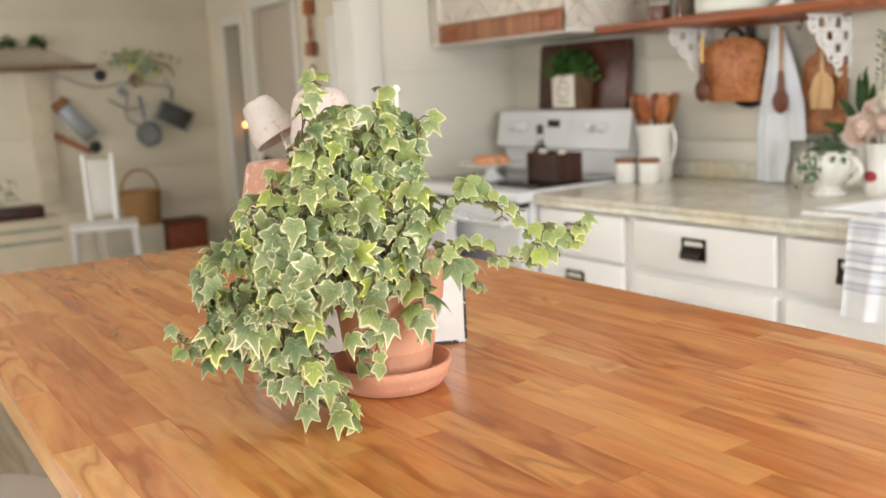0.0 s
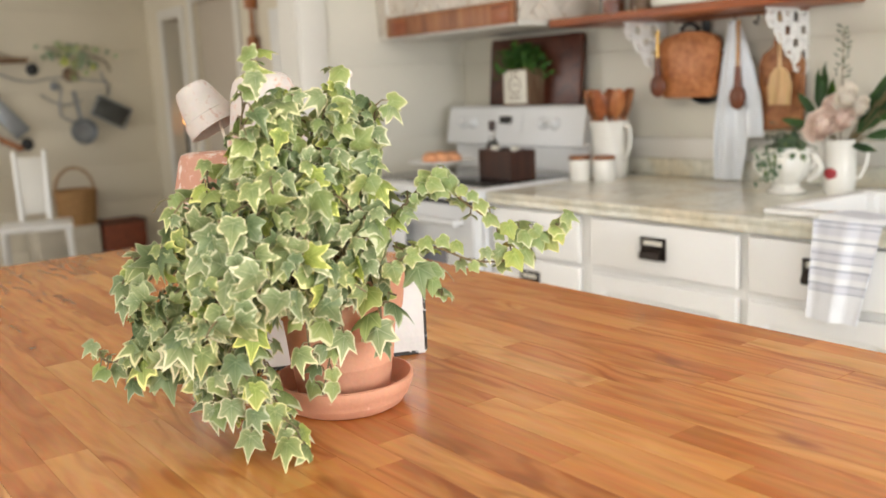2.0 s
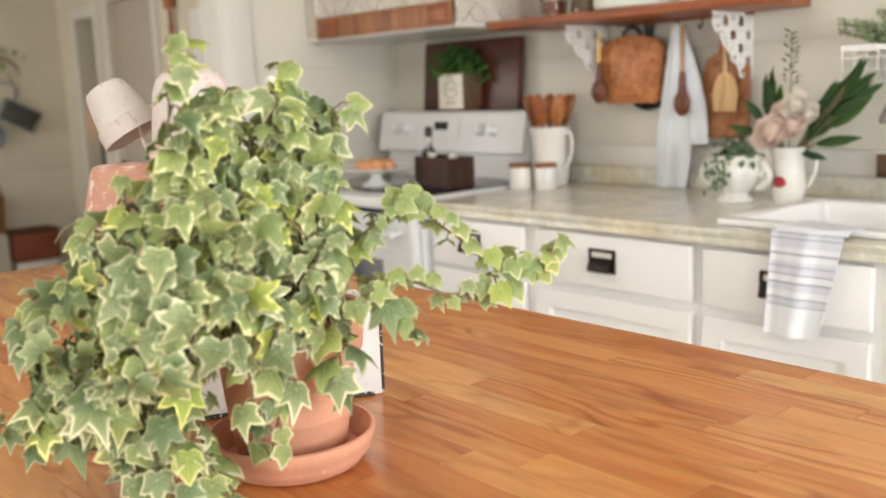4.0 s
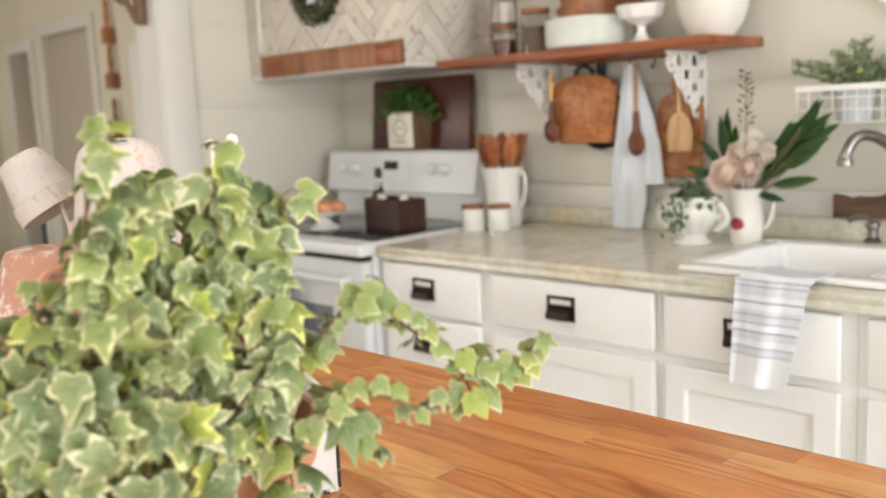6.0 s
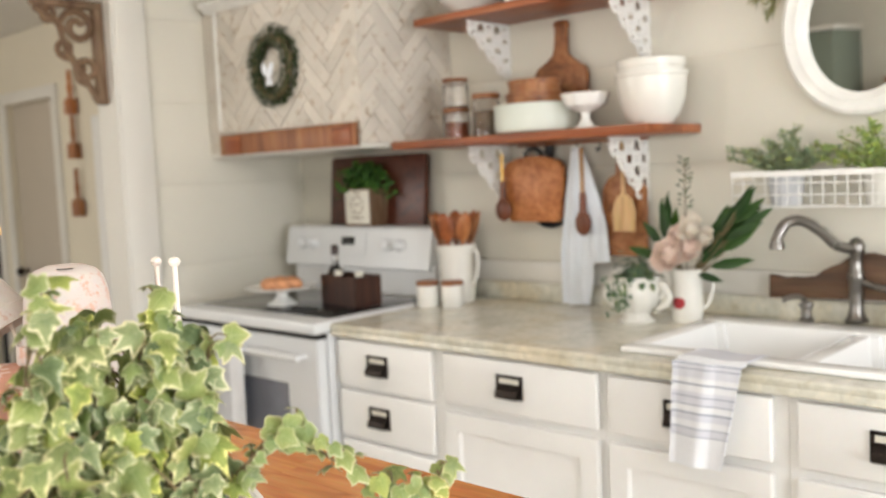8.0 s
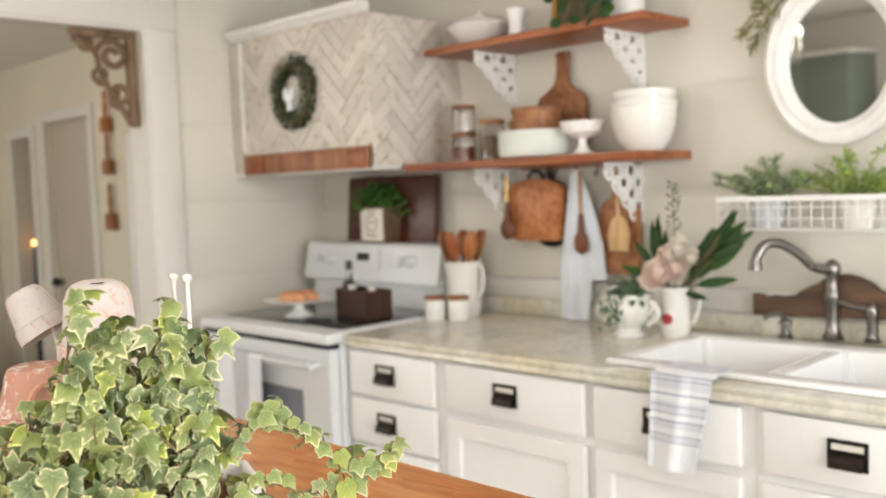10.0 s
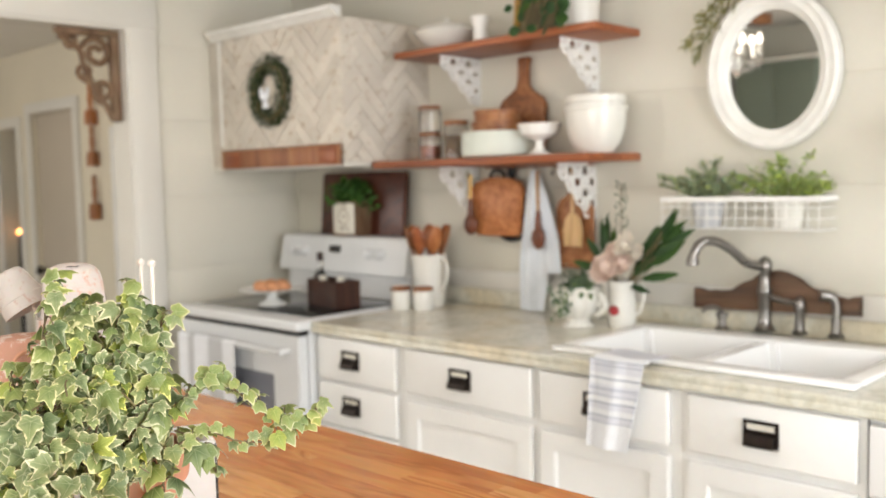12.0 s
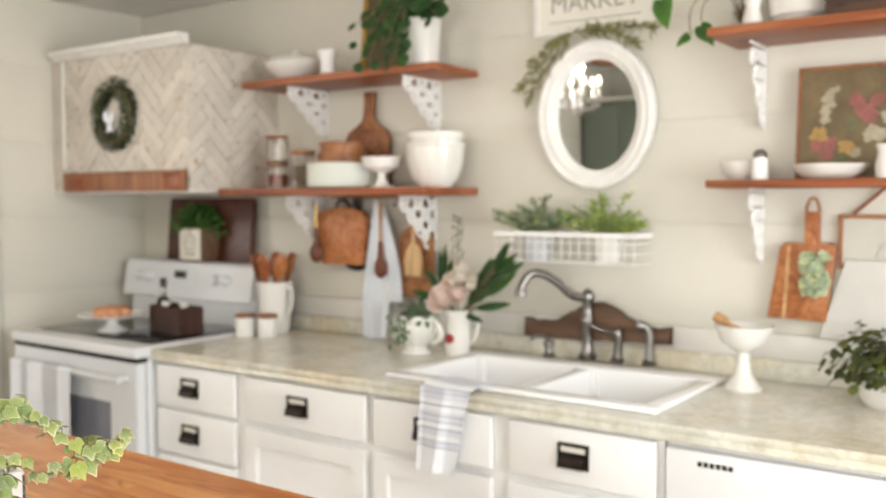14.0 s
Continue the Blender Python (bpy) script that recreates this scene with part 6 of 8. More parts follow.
# ---- lacy brackets ----
def lace_bracket(y, z, depth, height, label):
    """Cast filigree bracket under a shelf: a triangle of rings and beads between two slim bars."""
    t = thing("shelf_bracket", label, "bracket", (0, y, 0), group="lacy white shelf brackets")
    x1 = EAST - 0.004
    part("top_bar", box(x1 - depth, x1, -0.004, 0.004, z - 0.008, z - 0.0005, 0.001), M_LACE, t)
    part("wall_bar", box(x1 - 0.007, x1, -0.004, 0.004, z - height, z - 0.0085, 0.001), M_LACE, t)
    n = 5
    for i in range(n):
        for j in range(n):
            u, v = (i + 0.5) / n, (j + 0.5) / n
            if u + v > 1.12:
                continue
            c = Vector((x1 - depth * u * 0.98, 0, z - 0.01 - (height - 0.012) * v))
            r = 0.5 * depth / n * (1.08 if (i + j) % 2 else 0.92)
            part("ring", tube([c + Vector((r * math.cos(q) * (1 + 0.12 * math.cos(4 * q)), 0, r * 1.05 * math.sin(q))) for q in [k * math.pi / 6 for k in range(13)]], 0.0052, 5), M_LACE, t)
            if (i + j) % 2 == 0:
                sp = bmesh.new()
                bmesh.ops.create_uvsphere(sp, u_segments=8, v_segments=5, radius=0.009, matrix=Matrix.Translation(c))
                part("bead", sp, M_LACE, t)
    for k in range(4):
        u = (k + 0.6) / 4
        c = Vector((x1 - depth * (1 - u * 0.85), 0, z - 0.012 - height * u * 0.88))
        part("scallop", tube([c + Vector((0.016 * math.cos(q), 0, 0.016 * math.sin(q))) for q in [w * math.pi / 6 for w in range(13)]], 0.004, 5), M_LACE, t)
    return t


for yy in (2.075, 1.575):
    lace_bracket(yy, SH_U - 0.022, 0.20, 0.16, "white cast-iron lace bracket under the upper shelf")
    lace_bracket(yy + 0.015, SH_L - 0.024, 0.20, 0.185, "white cast-iron lace bracket under the lower shelf")
lace_bracket(0.515, 1.794, 0.13, 0.22, "slim white lace bracket under the upper shelf beside the mirror")
lace_bracket(0.515, 1.42, 0.12, 0.20, "slim white lace bracket under the shelf beside the mirror")

# ---- on the lower shelf ----
def jar(x, y, z, r, h, fill, fill_m, label, group=""):
    j = thing("glass_jar", label, "jar", (x, y, z), group=group)
    part("glass_body", lathe([(0, 0), (r - 0.003, 0), (r, 0.003), (r, h * 0.78), (r * 0.86, h * 0.85), (r * 0.86, h * 0.88), (r * 0.8, h * 0.88), (r * 0.8, h * 0.84), (r - 0.004, h * 0.76), (r - 0.004, 0.005), (0, 0.005)], 28), M_GLASS, j)
    if fill:
        part("contents", lathe([(0, 0.0062), (r - 0.006, 0.0062), (r - 0.006, h * fill), (0, h * fill + 0.003)], 24), fill_m, j, "dry goods")
    part("lid", lathe([(0, h * 0.885), (r * 0.95, h * 0.885), (r, h * 0.9), (r, h * 0.985), (r * 0.95, h), (0, h)], 28), M_BOARD, j, "brown wooden lid")
    return j


jar(2.32, 2.165, SH_L + 0.0005, 0.042, 0.095, 0.55, M_COPPER, "glass jar of red spice with a wooden lid", "glass jars on the shelf")
jar(2.32, 2.165, SH_L + 0.0965, 0.040, 0.092, 0.0, None, "empty glass jar stacked on another jar", "glass jars on the shelf")
jar(2.33, 2.052, SH_L + 0.0005, 0.042, 0.132, 0.6, M_GRAIN, "glass jar of brown grain with a wooden lid", "glass jars on the shelf")
ds = thing("cake_tin", "round pale mint enamel dish on the shelf", "dish", (2.325, 1.858, SH_L + 0.0005))
part("body", lathe([(0.86 * r, z) for r, z in [(0, 0), (0.128, 0), (0.14, 0.006), (0.144, 0.02), (0.144, 0.072), (0.148, 0.078), (0.144, 0.083), (0.138, 0.08), (0.136, 0.078), (0, 0.078)]], 56), M_MINT, ds)
for k, (zz, r) in enumerate(((0.0785, 0.085), (0.1165, 0.078))):
    bn = thing("bentwood_box", "round brown bentwood box stacked on the mint dish", "box", (2.325, 1.862, SH_L + 0.0005 + zz), group="stacked bentwood boxes")
    part("side", lathe([(0, 0), (r - 0.003, 0), (r - 0.003, 0.024), (0, 0.024)], 40), M_BOARD, bn)
    part("lid", lathe([(0, 0.0243), (r, 0.0243), (r, 0.036), (r - 0.003, 0.0375), (0, 0.0375)], 40), M_BOARD, bn)
pdl = [(-0.095, 0), (0.095, 0), (0.097, 0.17), (0.085, 0.195), (0.05, 0.215), (0.026, 0.235), (0.021, 0.26), (0.02, 0.31), (0.026, 0.325), (0.018, 0.336), (-0.018, 0.336), (-0.026, 0.325), (-0.02, 0.31), (-0.021, 0.26), (-0.026, 0.235), (-0.05, 0.215), (-0.085, 0.195), (-0.097, 0.17)]
pb = single("paddle_board", slab(pdl, 0.016, None, None, 0.003), M_BOARD, "brown wooden paddle board leaning against the wall", "cutting board")
pb.matrix_basis = Matrix.Translation((EAST - 0.034, 1.862, SH_L + 0.0012)) @ ON_EAST @ pose(0, 0, 0, -4, 0, 0)
gb = thing("footed_dish", "small white milk-glass footed dish with a scalloped rim", "dish", (2.30, 1.672, SH_L + 0.0005))
part("body", lathe([(0, 0), (0.038, 0), (0.04, 0.004), (0.022, 0.012), (0.012, 0.03), (0.013, 0.045), (0.03, 0.052), (0.055, 0.065), (0.064, 0.09), (0.067, 0.098), (0.062, 0.098), (0.05, 0.072), (0, 0.058)], 48, wobble=lambda a, z: 1 + 0.03 * math.sin(12 * a) * (1 if z > 0.05 else 0)), M_MILK, gb)
for k, dz in ((0, 0.0), (1, 0.024)):
    bo = thing("mixing_bowl", "large white ceramic mixing bowl nested in a stack", "bowl", (2.345, 1.492, SH_L + 0.0005 + dz), group="nested white bowls")
    part("body", lathe([(0.82 * r, z) for r, z in ([(0, 0), (0.062, 0), (0.066, 0.004), (0.09, 0.03), (0.106, 0.07), (0.112, 0.11), (0.113, 0.125), (0.117, 0.128), (0.117, 0.138), (0.112, 0.14), (0.106, 0.12), (0.098, 0.07), (0.075, 0.028), (0, 0.018)] if not k else [(0, 0), (0.05, 0), (0.084, 0.04), (0.1, 0.085), (0.106, 0.125), (0.11, 0.128), (0.11, 0.146), (0.105, 0.148), (0.098, 0.12), (0.075, 0.04), (0, 0.012)])], 52), M_CERAMIC, bo)

# ---- on the upper shelf ----
tb = thing("covered_bowl", "low white ceramic bowl with a lid on the upper shelf", "bowl", (2.36, 2.112, SH_U + 0.0005))
part("body", lathe([(0.87 * r, z) for r, z in [(0, 0), (0.06, 0), (0.065, 0.008), (0.10, 0.028), (0.125, 0.055), (0.132, 0.062), (0.126, 0.066), (0.11, 0.05), (0, 0.05)]], 48), M_CERAMIC, tb)
part("lid", lathe([(0.87 * r, z) for r, z in [(0.118, 0.0665), (0.11, 0.075), (0.07, 0.088), (0.02, 0.094), (0.012, 0.099), (0.016, 0.108), (0.008, 0.113), (0, 0.113)]], 40, wobble=lambda a, z: 1 + 0.02 * math.sin(16 * a)), M_CERAMIC, tb)
cu = single("bud_vase", lathe([(0, 0), (0.024, 0), (0.026, 0.01), (0.022, 0.05), (0.032, 0.092), (0.029, 0.093), (0.018, 0.05), (0, 0.04)], 28), M_MILK, "small white milk-glass vase on the upper shelf", "vase", (2.335, 1.938, SH_U + 0.0005))
fr = thing("picture_frame", "gold-framed dark olive picture leaning on the wall", "picture", m=Matrix.Translation((EAST - 0.045, 1.765, SH_U + 0.001)) @ ON_EAST @ pose(0, 0, 0, -5, 0, 0))
part("frame", grid_slab([-0.11, -0.09, 0.09, 0.11], [0, 0.02, 0.28, 0.30], [(1, 1)], 0.018, bev=0.003), M_BRASS, fr, "worn gold frame")
part("canvas", box(-0.092, 0.092, 0.018, 0.282, 0.004, 0.009), plain("olive_canvas", (0.14, 0.11, 0.05), 0.7, var=0.5, scale=14, worn=(0.3, 0.25, 0.12), worn_at=0.6), fr)
pt = thing("trailing_plant", "eucalyptus trailing from a white pot over the shelf edge", "potted plant", (2.345, 1.545, SH_U + 0.0005))
part("pot", lathe([(0, 0), (0.05, 0), (0.054, 0.004), (0.062, 0.13), (0.062, 0.15), (0.058, 0.15), (0.055, 0.12), (0, 0.11)], 36), M_CERAMIC, pt)
g = random.Random(71)
ev = bmesh.new()
lv = []
for tip in ((-0.14, 0.21, 0.06), (-0.15, 0.17, 0.0), (-0.15, 0.06, 0.05), (-0.15, 0.01, 0.02), (-0.13, 0.24, 0.14), (-0.06, -0.10, 0.15), (-0.05, 0.22, 0.22), (-0.12, -0.05, 0.20), (-0.02, 0.1, 0.28), (-0.1, 0.12, 0.10), (-0.15, 0.03, 0.0), (-0.02, -0.08, 0.22)):
    tip = (tip[0], tip[1] * 0.72 - 0.02, tip[2])
    path = smooth_path([(0, 0, 0.12), (tip[0] * 0.5, tip[1] * 0.5, 0.19), tip], 8)
    tube(path, 0.0016, 5, ev)
    for k, p in enumerate(path[3:]):
        for s in (-1, 1):
            if g.random() < 0.42:
                continue
            lv.append((p + Vector((g.uniform(-.01, .01), s * 0.012, g.uniform(-.008, .008))), (-1, g.uniform(-.5, .5), g.uniform(0, .8)), (g.uniform(-.3, .3), s, g.uniform(-.9, .2)), g.uniform(0.026, 0.042)))
part("stem", ev, M_STEM, pt)
part("foliage", leaf_mass(lv, ROUND, M_LEAF, "foliage"), None, pt, "round dark green leaves")

# ---- hanging below the lower shelf ----
UNDER = SH_L - 0.024
rail = thing("hook_rail", "slim iron rail with hooks under the shelf", "rail")
part("bar", tube([(2.44, 2.02, UNDER - 0.006), (2.44, 1.56, UNDER - 0.006)], 0.003, 8), M_SHELF, rail)
for yy in (1.985, 1.915, 1.80, 1.72, 1.66, 1.60):
    part("hook", tube(smooth_path([(2.44, yy, UNDER - 0.002), (2.44, yy, UNDER - 0.022), (2.43, yy, UNDER - 0.036), (2.42, yy, UNDER - 0.024)], 4), 0.0022, 6), M_IRON, rail)


M_SPOONDARK = wood("dark_spoon_wood", (0.10, 0.028, 0.012), (0.15, 0.045, 0.018), (0.21, 0.07, 0.03), 2, 0.4, 0.1, 24, 0.1)


def spoon(y, z0, z1, m_head, m_stick, label, w=0.03, x=2.415, kind="spoon"):
    """Long kitchen spoon hanging head down."""
    t = thing("hanging_" + kind, label, kind, (x, y, z0), group="utensils under the shelf")
    part("handle", tube([(0, 0, 0.1255), (0, 0, z1 - z0 - 0.02), (0.002, 0, z1 - z0)], [0.0055, 0.006, 0.007], 10), m_stick, t)
    hb = bmesh.new()
    bmesh.ops.create_uvsphere(hb, u_segments=20, v_segments=12, radius=1.0, matrix=Matrix.Translation((0, 0, 0.036)) @ Matrix.Diagonal((0.012, w, 0.036, 1)))
    tube([(0, 0, 0.066), (0, 0, 0.125)], [0.012, 0.0085], 10, hb)
    part("head", hb, m_head, t)
    return t


spoon(2.052, 1.168, 1.375, M_SPOONDARK, M_BRASS, "dark reddish wooden ladle with a brass handle hanging from a hook", 0.03, 2.395)
spoon(1.748, 1.128, 1.383, M_SPOONDARK, M_PALEWOOD, "dark wooden spoon with a pale handle hanging over a towel", 0.027, 2.385)
M_BEECH = wood("bleached_beech", (0.55, 0.36, 0.17), (0.66, 0.46, 0.24), (0.74, 0.55, 0.32), 2, 0.5, 0.05, 26, 0.1, streaky=0.3, figure=0.3)
spt = thing("hanging_spatula", "pale wooden spatula hanging from a hook", "spatula", (2.405, 1.622, 1.140), group="utensils under the shelf")
part("blade", slab([(-0.034, 0.0), (0.034, 0.0), (0.038, 0.05), (0.03, 0.085), (0.012, 0.105), (-0.012, 0.105), (-0.03, 0.085), (-0.038, 0.05)], 0.007, ON_EAST, None, 0.002), M_BEECH, spt)
part("handle", tube([(-0.004, 0, 0.10), (-0.004, 0, 0.25)], 0.006, 10), M_BEECH, spt)
hb = thing("hanging_board", "orange-brown wooden board with a rounded top and leather loop", "cutting board", m=Matrix.Translation((EAST - 0.055, 1.950, 1.165)) @ ON_EAST)
part("board", slab([(-0.085, 0.0), (0.085, 0.0), (0.1, 0.012), (0.108, 0.10), (0.112, 0.165), (0.095, 0.185), (0.05, 0.198), (0, 0.203), (-0.05, 0.198), (-0.095, 0.185), (-0.112, 0.165), (-0.108, 0.10), (-0.1, 0.012)], 0.02, None, None, 0.003), M_ORANGE, hb)
part("loop", tube([(0.03 * math.cos(t), 0.198 + 0.028 * math.sin(t), 0.01) for t in [k * math.pi / 8 for k in range(9)]], 0.006, 6), M_IRON, hb, "dark leather loop")
ip = thing("iron_pan", "black iron pan hanging behind the orange board", "pan", m=Matrix.Translation((EAST - 0.016, 1.905, 1.235)) @ ON_EAST)
pbm = lathe([(0, 0), (0.075, 0), (0.088, 0.03), (0.092, 0.03), (0.079, -0.004), (0, -0.004)], 36)
part("body", pbm, M_IRON, ip)
part("handle", slab([(-0.011, 0.085), (0.011, 0.085), (0.013, 0.16), (0, 0.172), (-0.013, 0.16)], 0.008, Matrix.Translation((0, 0, 0.02))), M_IRON, ip)
tl = thing("hanging_towel", "pale blue-white linen towel gathered on a hook", "towel")
def hung(u, v):
    w = 0.018 + 0.062 * min(1, v * 1.5) ** 0.8
    long = 0.47 if u < 0.55 else 0.47 - 0.13 * min(1, (u - 0.55) / 0.08)
    fold = 0.012 * math.sin(u * 15) * min(1, v * 2)
    apart = 0.03 * v * min(1, max(0.0, u - 0.5) / 0.1)
    return (2.425 + fold, 1.79 + (0.5 - u) * w * 1.75 - apart, UNDER - 0.02 - v * long)
cloth(1, 1, hung, plain("pale_blue_linen", (0.78, 0.82, 0.87), 0.9, var=0.06, scale=10, grain=400, bump=0.3), "cloth", tl, 0.003, 40, 24)
b3 = single("hanging_paddle", slab([(-0.06, 0), (0.06, 0), (0.068, 0.01), (0.07, 0.19), (0.055, 0.22), (0.024, 0.24), (0.02, 0.30), (0.0, 0.318), (-0.02, 0.30), (-0.024, 0.24), (-0.055, 0.22), (-0.07, 0.19), (-0.068, 0.01)], 0.018, None, None, 0.003), M_BOARD, "brown wooden paddle board hanging behind the spatula", "cutting board")
b3.matrix_basis = Matrix.Translation((EAST - 0.028, 1.648, 1.065)) @ ON_EAST

# ---- wreath on the hood ----
wr = thing("wreath", "small dark boxwood wreath hung on the hood", "wreath", m=Matrix.Translation((HX - 0.012, 2.718, 1.70)) @ ON_EAST)
g = random.Random(81)
wl = []
for k in range(1000):
    a = g.uniform(0, 2 * math.pi)
    b = g.uniform(0, 2 * math.pi)
    rr = 0.092 + 0.036 * math.cos(b) * g.uniform(.6, 1.1)
    p = Vector((rr * math.cos(a), rr * 1.08 * math.sin(a), 0.018 + 0.022 * math.sin(b)))
    wl.append((p, Vector((math.cos(a) * math.cos(b), math.sin(a) * math.cos(b), 0.6 + math.sin(b))), (g.uniform(-1, 1), g.uniform(-1, 1), g.uniform(-.3, .6)), g.uniform(0.012, 0.02)))
part("foliage", leaf_mass(wl, OVAL, M_WREATH, "foliage"), None, wr)
part("ring", tube([(0.092 * math.cos(t), 0.098 * math.sin(t), 0.016) for t in [k * math.pi / 16 for k in range(33)]], 0.012, 8), M_STEM, wr)
bow = bmesh.new()
for s in (-1, 1):
    tube(smooth_path([(0, -0.03, 0.03), (s * 0.018, -0.02, 0.035), (s * 0.02, 0.01, 0.033), (0, -0.03, 0.03)], 5), 0.006, 6, bow)
    tube([(0, -0.03, 0.03), (s * 0.012, -0.062, 0.03)], 0.006, 6, bow)
part("bow", bow, M_CLOTH, wr, "small white ribbon bow")

# ---- oval mirror, garland and sign ----
MY, MZ = 0.997, 1.640
mi = thing("mirror", "oval mirror in a distressed white wooden frame", "mirror", m=Matrix.Translation((EAST - 0.010, MY, MZ)) @ ON_EAST @ pose(0, 0, 0, 2, 0, 0))
fo = bmesh.new()
prof = [(0.0, 0.0), (0.0, 0.03), (0.010, 0.036), (0.022, 0.030), (0.034, 0.032), (0.046, 0.022), (0.055, 0.018), (0.055, 0.004), (0.0, 0.0)]
rings = []
for i in range(64):
    a = 2 * math.pi * i / 64
    rings.append([fo.verts.new(((0.186 - d) * math.cos(a), (0.217 - d) * math.sin(a), h)) for d, h in prof[:-1]])
for i in range(64):
    p, q = rings[i], rings[(i + 1) % 64]
    for k in range(len(p)):
        fo.faces.new((p[k], q[k], q[(k + 1) % len(p)], p[(k + 1) % len(p)]))
bmesh.ops.recalc_face_normals(fo, faces=fo.faces)
part("frame", fo, M_DISTRESS, mi, "worn white oval frame")
gl = bmesh.new()
ring = [gl.verts.new((0.133 * math.cos(2 * math.pi * i / 64), 0.164 * math.sin(2 * math.pi * i / 64), 0.008)) for i in range(64)]
gl.faces.new(ring)
part("glass", gl, M_MIRROR, mi, "silvered glass", smooth=False)
ga = thing("garland", "dried green sprig garland over the mirror frame", "garland", (EAST - 0.045, MY, MZ))
g = random.Random(91)
gs, glv = bmesh.new(), []
for pts in (((-0.235, 0.09), (-0.185, 0.15), (-0.11, 0.215), (0.0, 0.24)), ((-0.20, 0.165), (-0.10, 0.232), (0.02, 0.25)), ((0.19, 0.23), (0.10, 0.246), (0.0, 0.236)), ((0.13, 0.195), (0.06, 0.23), (-0.03, 0.238)), ((-0.21, 0.06), (-0.165, 0.13), (-0.08, 0.21))):
    path = smooth_path([(-0.004, -u, v) for u, v in pts], 4)[:10]
    tube(path, 0.0016, 5, gs)
    for k, p in enumerate(path):
        along = (path[max(k - 1, 0)] - path[min(k + 1, len(path) - 1)]).normalized()
        for _ in range(10):
            glv.append((p + Vector((g.uniform(-.012, .006), g.uniform(-.010, .010), g.uniform(-.010, .010))), (-1, g.uniform(-.8, .8), g.uniform(-.4, .8)), along + Vector((g.uniform(-.5, .2), g.uniform(-.8, .8), g.uniform(-.5, .9))), g.uniform(0.016, 0.036)))
part("stem", gs, M_STEM, ga)
part("foliage", leaf_mass(glv, BLADE, M_OLIVE, "foliage"), None, ga, "dried olive-green leaves")


def lettering(parent, text, size, place, material, name="lettering"):
    cu = bpy.data.curves.new(name, "FONT")
    cu.body, cu.size, cu.extrude, cu.align_x = text, size, 0.0008, "CENTER"
    tmp = new("tmp_text", cu)
    me = bpy.data.meshes.new_from_object(tmp.evaluated_get(bpy.context.evaluated_depsgraph_get()))
    bpy.data.objects.remove(tmp)
    me.materials.clear()
    me.materials.append(material)
    o = part(name, me, None, parent, "dark printed lettering")
    o.matrix_basis = place
    return o


M_INK = plain("grey_ink", (0.36, 0.345, 0.31), 0.8, var=0.2, scale=30)
sg = thing("sign", "cream framed wall sign lettered MARKET", "sign", m=Matrix.Translation((EAST - 0.0015, 1.012, 1.884)) @ ON_EAST)
part("panel", box(-0.185, 0.185, 0.015, 0.235, 0.001, 0.010), M_PAPER, sg)
part("frame", grid_slab([-0.2, -0.18, 0.18, 0.2], [0, 0.02, 0.23, 0.25], [(1, 1)], 0.018, bev=0.003), M_CERAMIC, sg, "cream moulded frame")
lettering(sg, "MARKET", 0.076, pose(0.0, 0.068, 0.0105), M_INK)
part("rule", box(-0.15, 0.15, 0.038, 0.041, 0.0102, 0.011), M_INK, sg)

# ---- wire basket with two plants under the mirror ----
wk = thing("wire_basket", "white wire wall basket under the mirror", "basket", (0, 0, 0))
BY0, BY1, BX0, BX1, BZ0, BZ1 = 0.825, 1.285, EAST - 0.125, EAST - 0.004, 1.205, 1.295
part("top_band", grid_slab([BX0, BX0 + 0.006, BX1 - 0.006, BX1], [BY0, BY0 + 0.006, BY1 - 0.006, BY1], [(1, 1)], 0.014, Matrix.Translation((0, 0, BZ1 - 0.012))), M_LACE, wk)
for k in range(17):
    y = BY0 + 0.004 + (BY1 - BY0 - 0.008) * k / 16
    part("wire", tube([(BX1 - 0.004, y, BZ0 + 0.003), (BX0 + 0.004, y, BZ0 + 0.003), (BX0 + 0.003, y, BZ0 + 0.008), (BX0 + 0.003, y, BZ1 - 0.012)], 0.0015, 5), M_LACE, wk)
for z in (BZ0 + 0.003, BZ0 + 0.033, BZ0 + 0.062):
    part("wire", tube([(BX1 - 0.002, BY0 + 0.003, z), (BX0 + 0.003, BY0 + 0.003, z), (BX0 + 0.003, BY1 - 0.003, z), (BX1 - 0.002, BY1 - 0.003, z)], 0.0018, 5), M_LACE, wk)
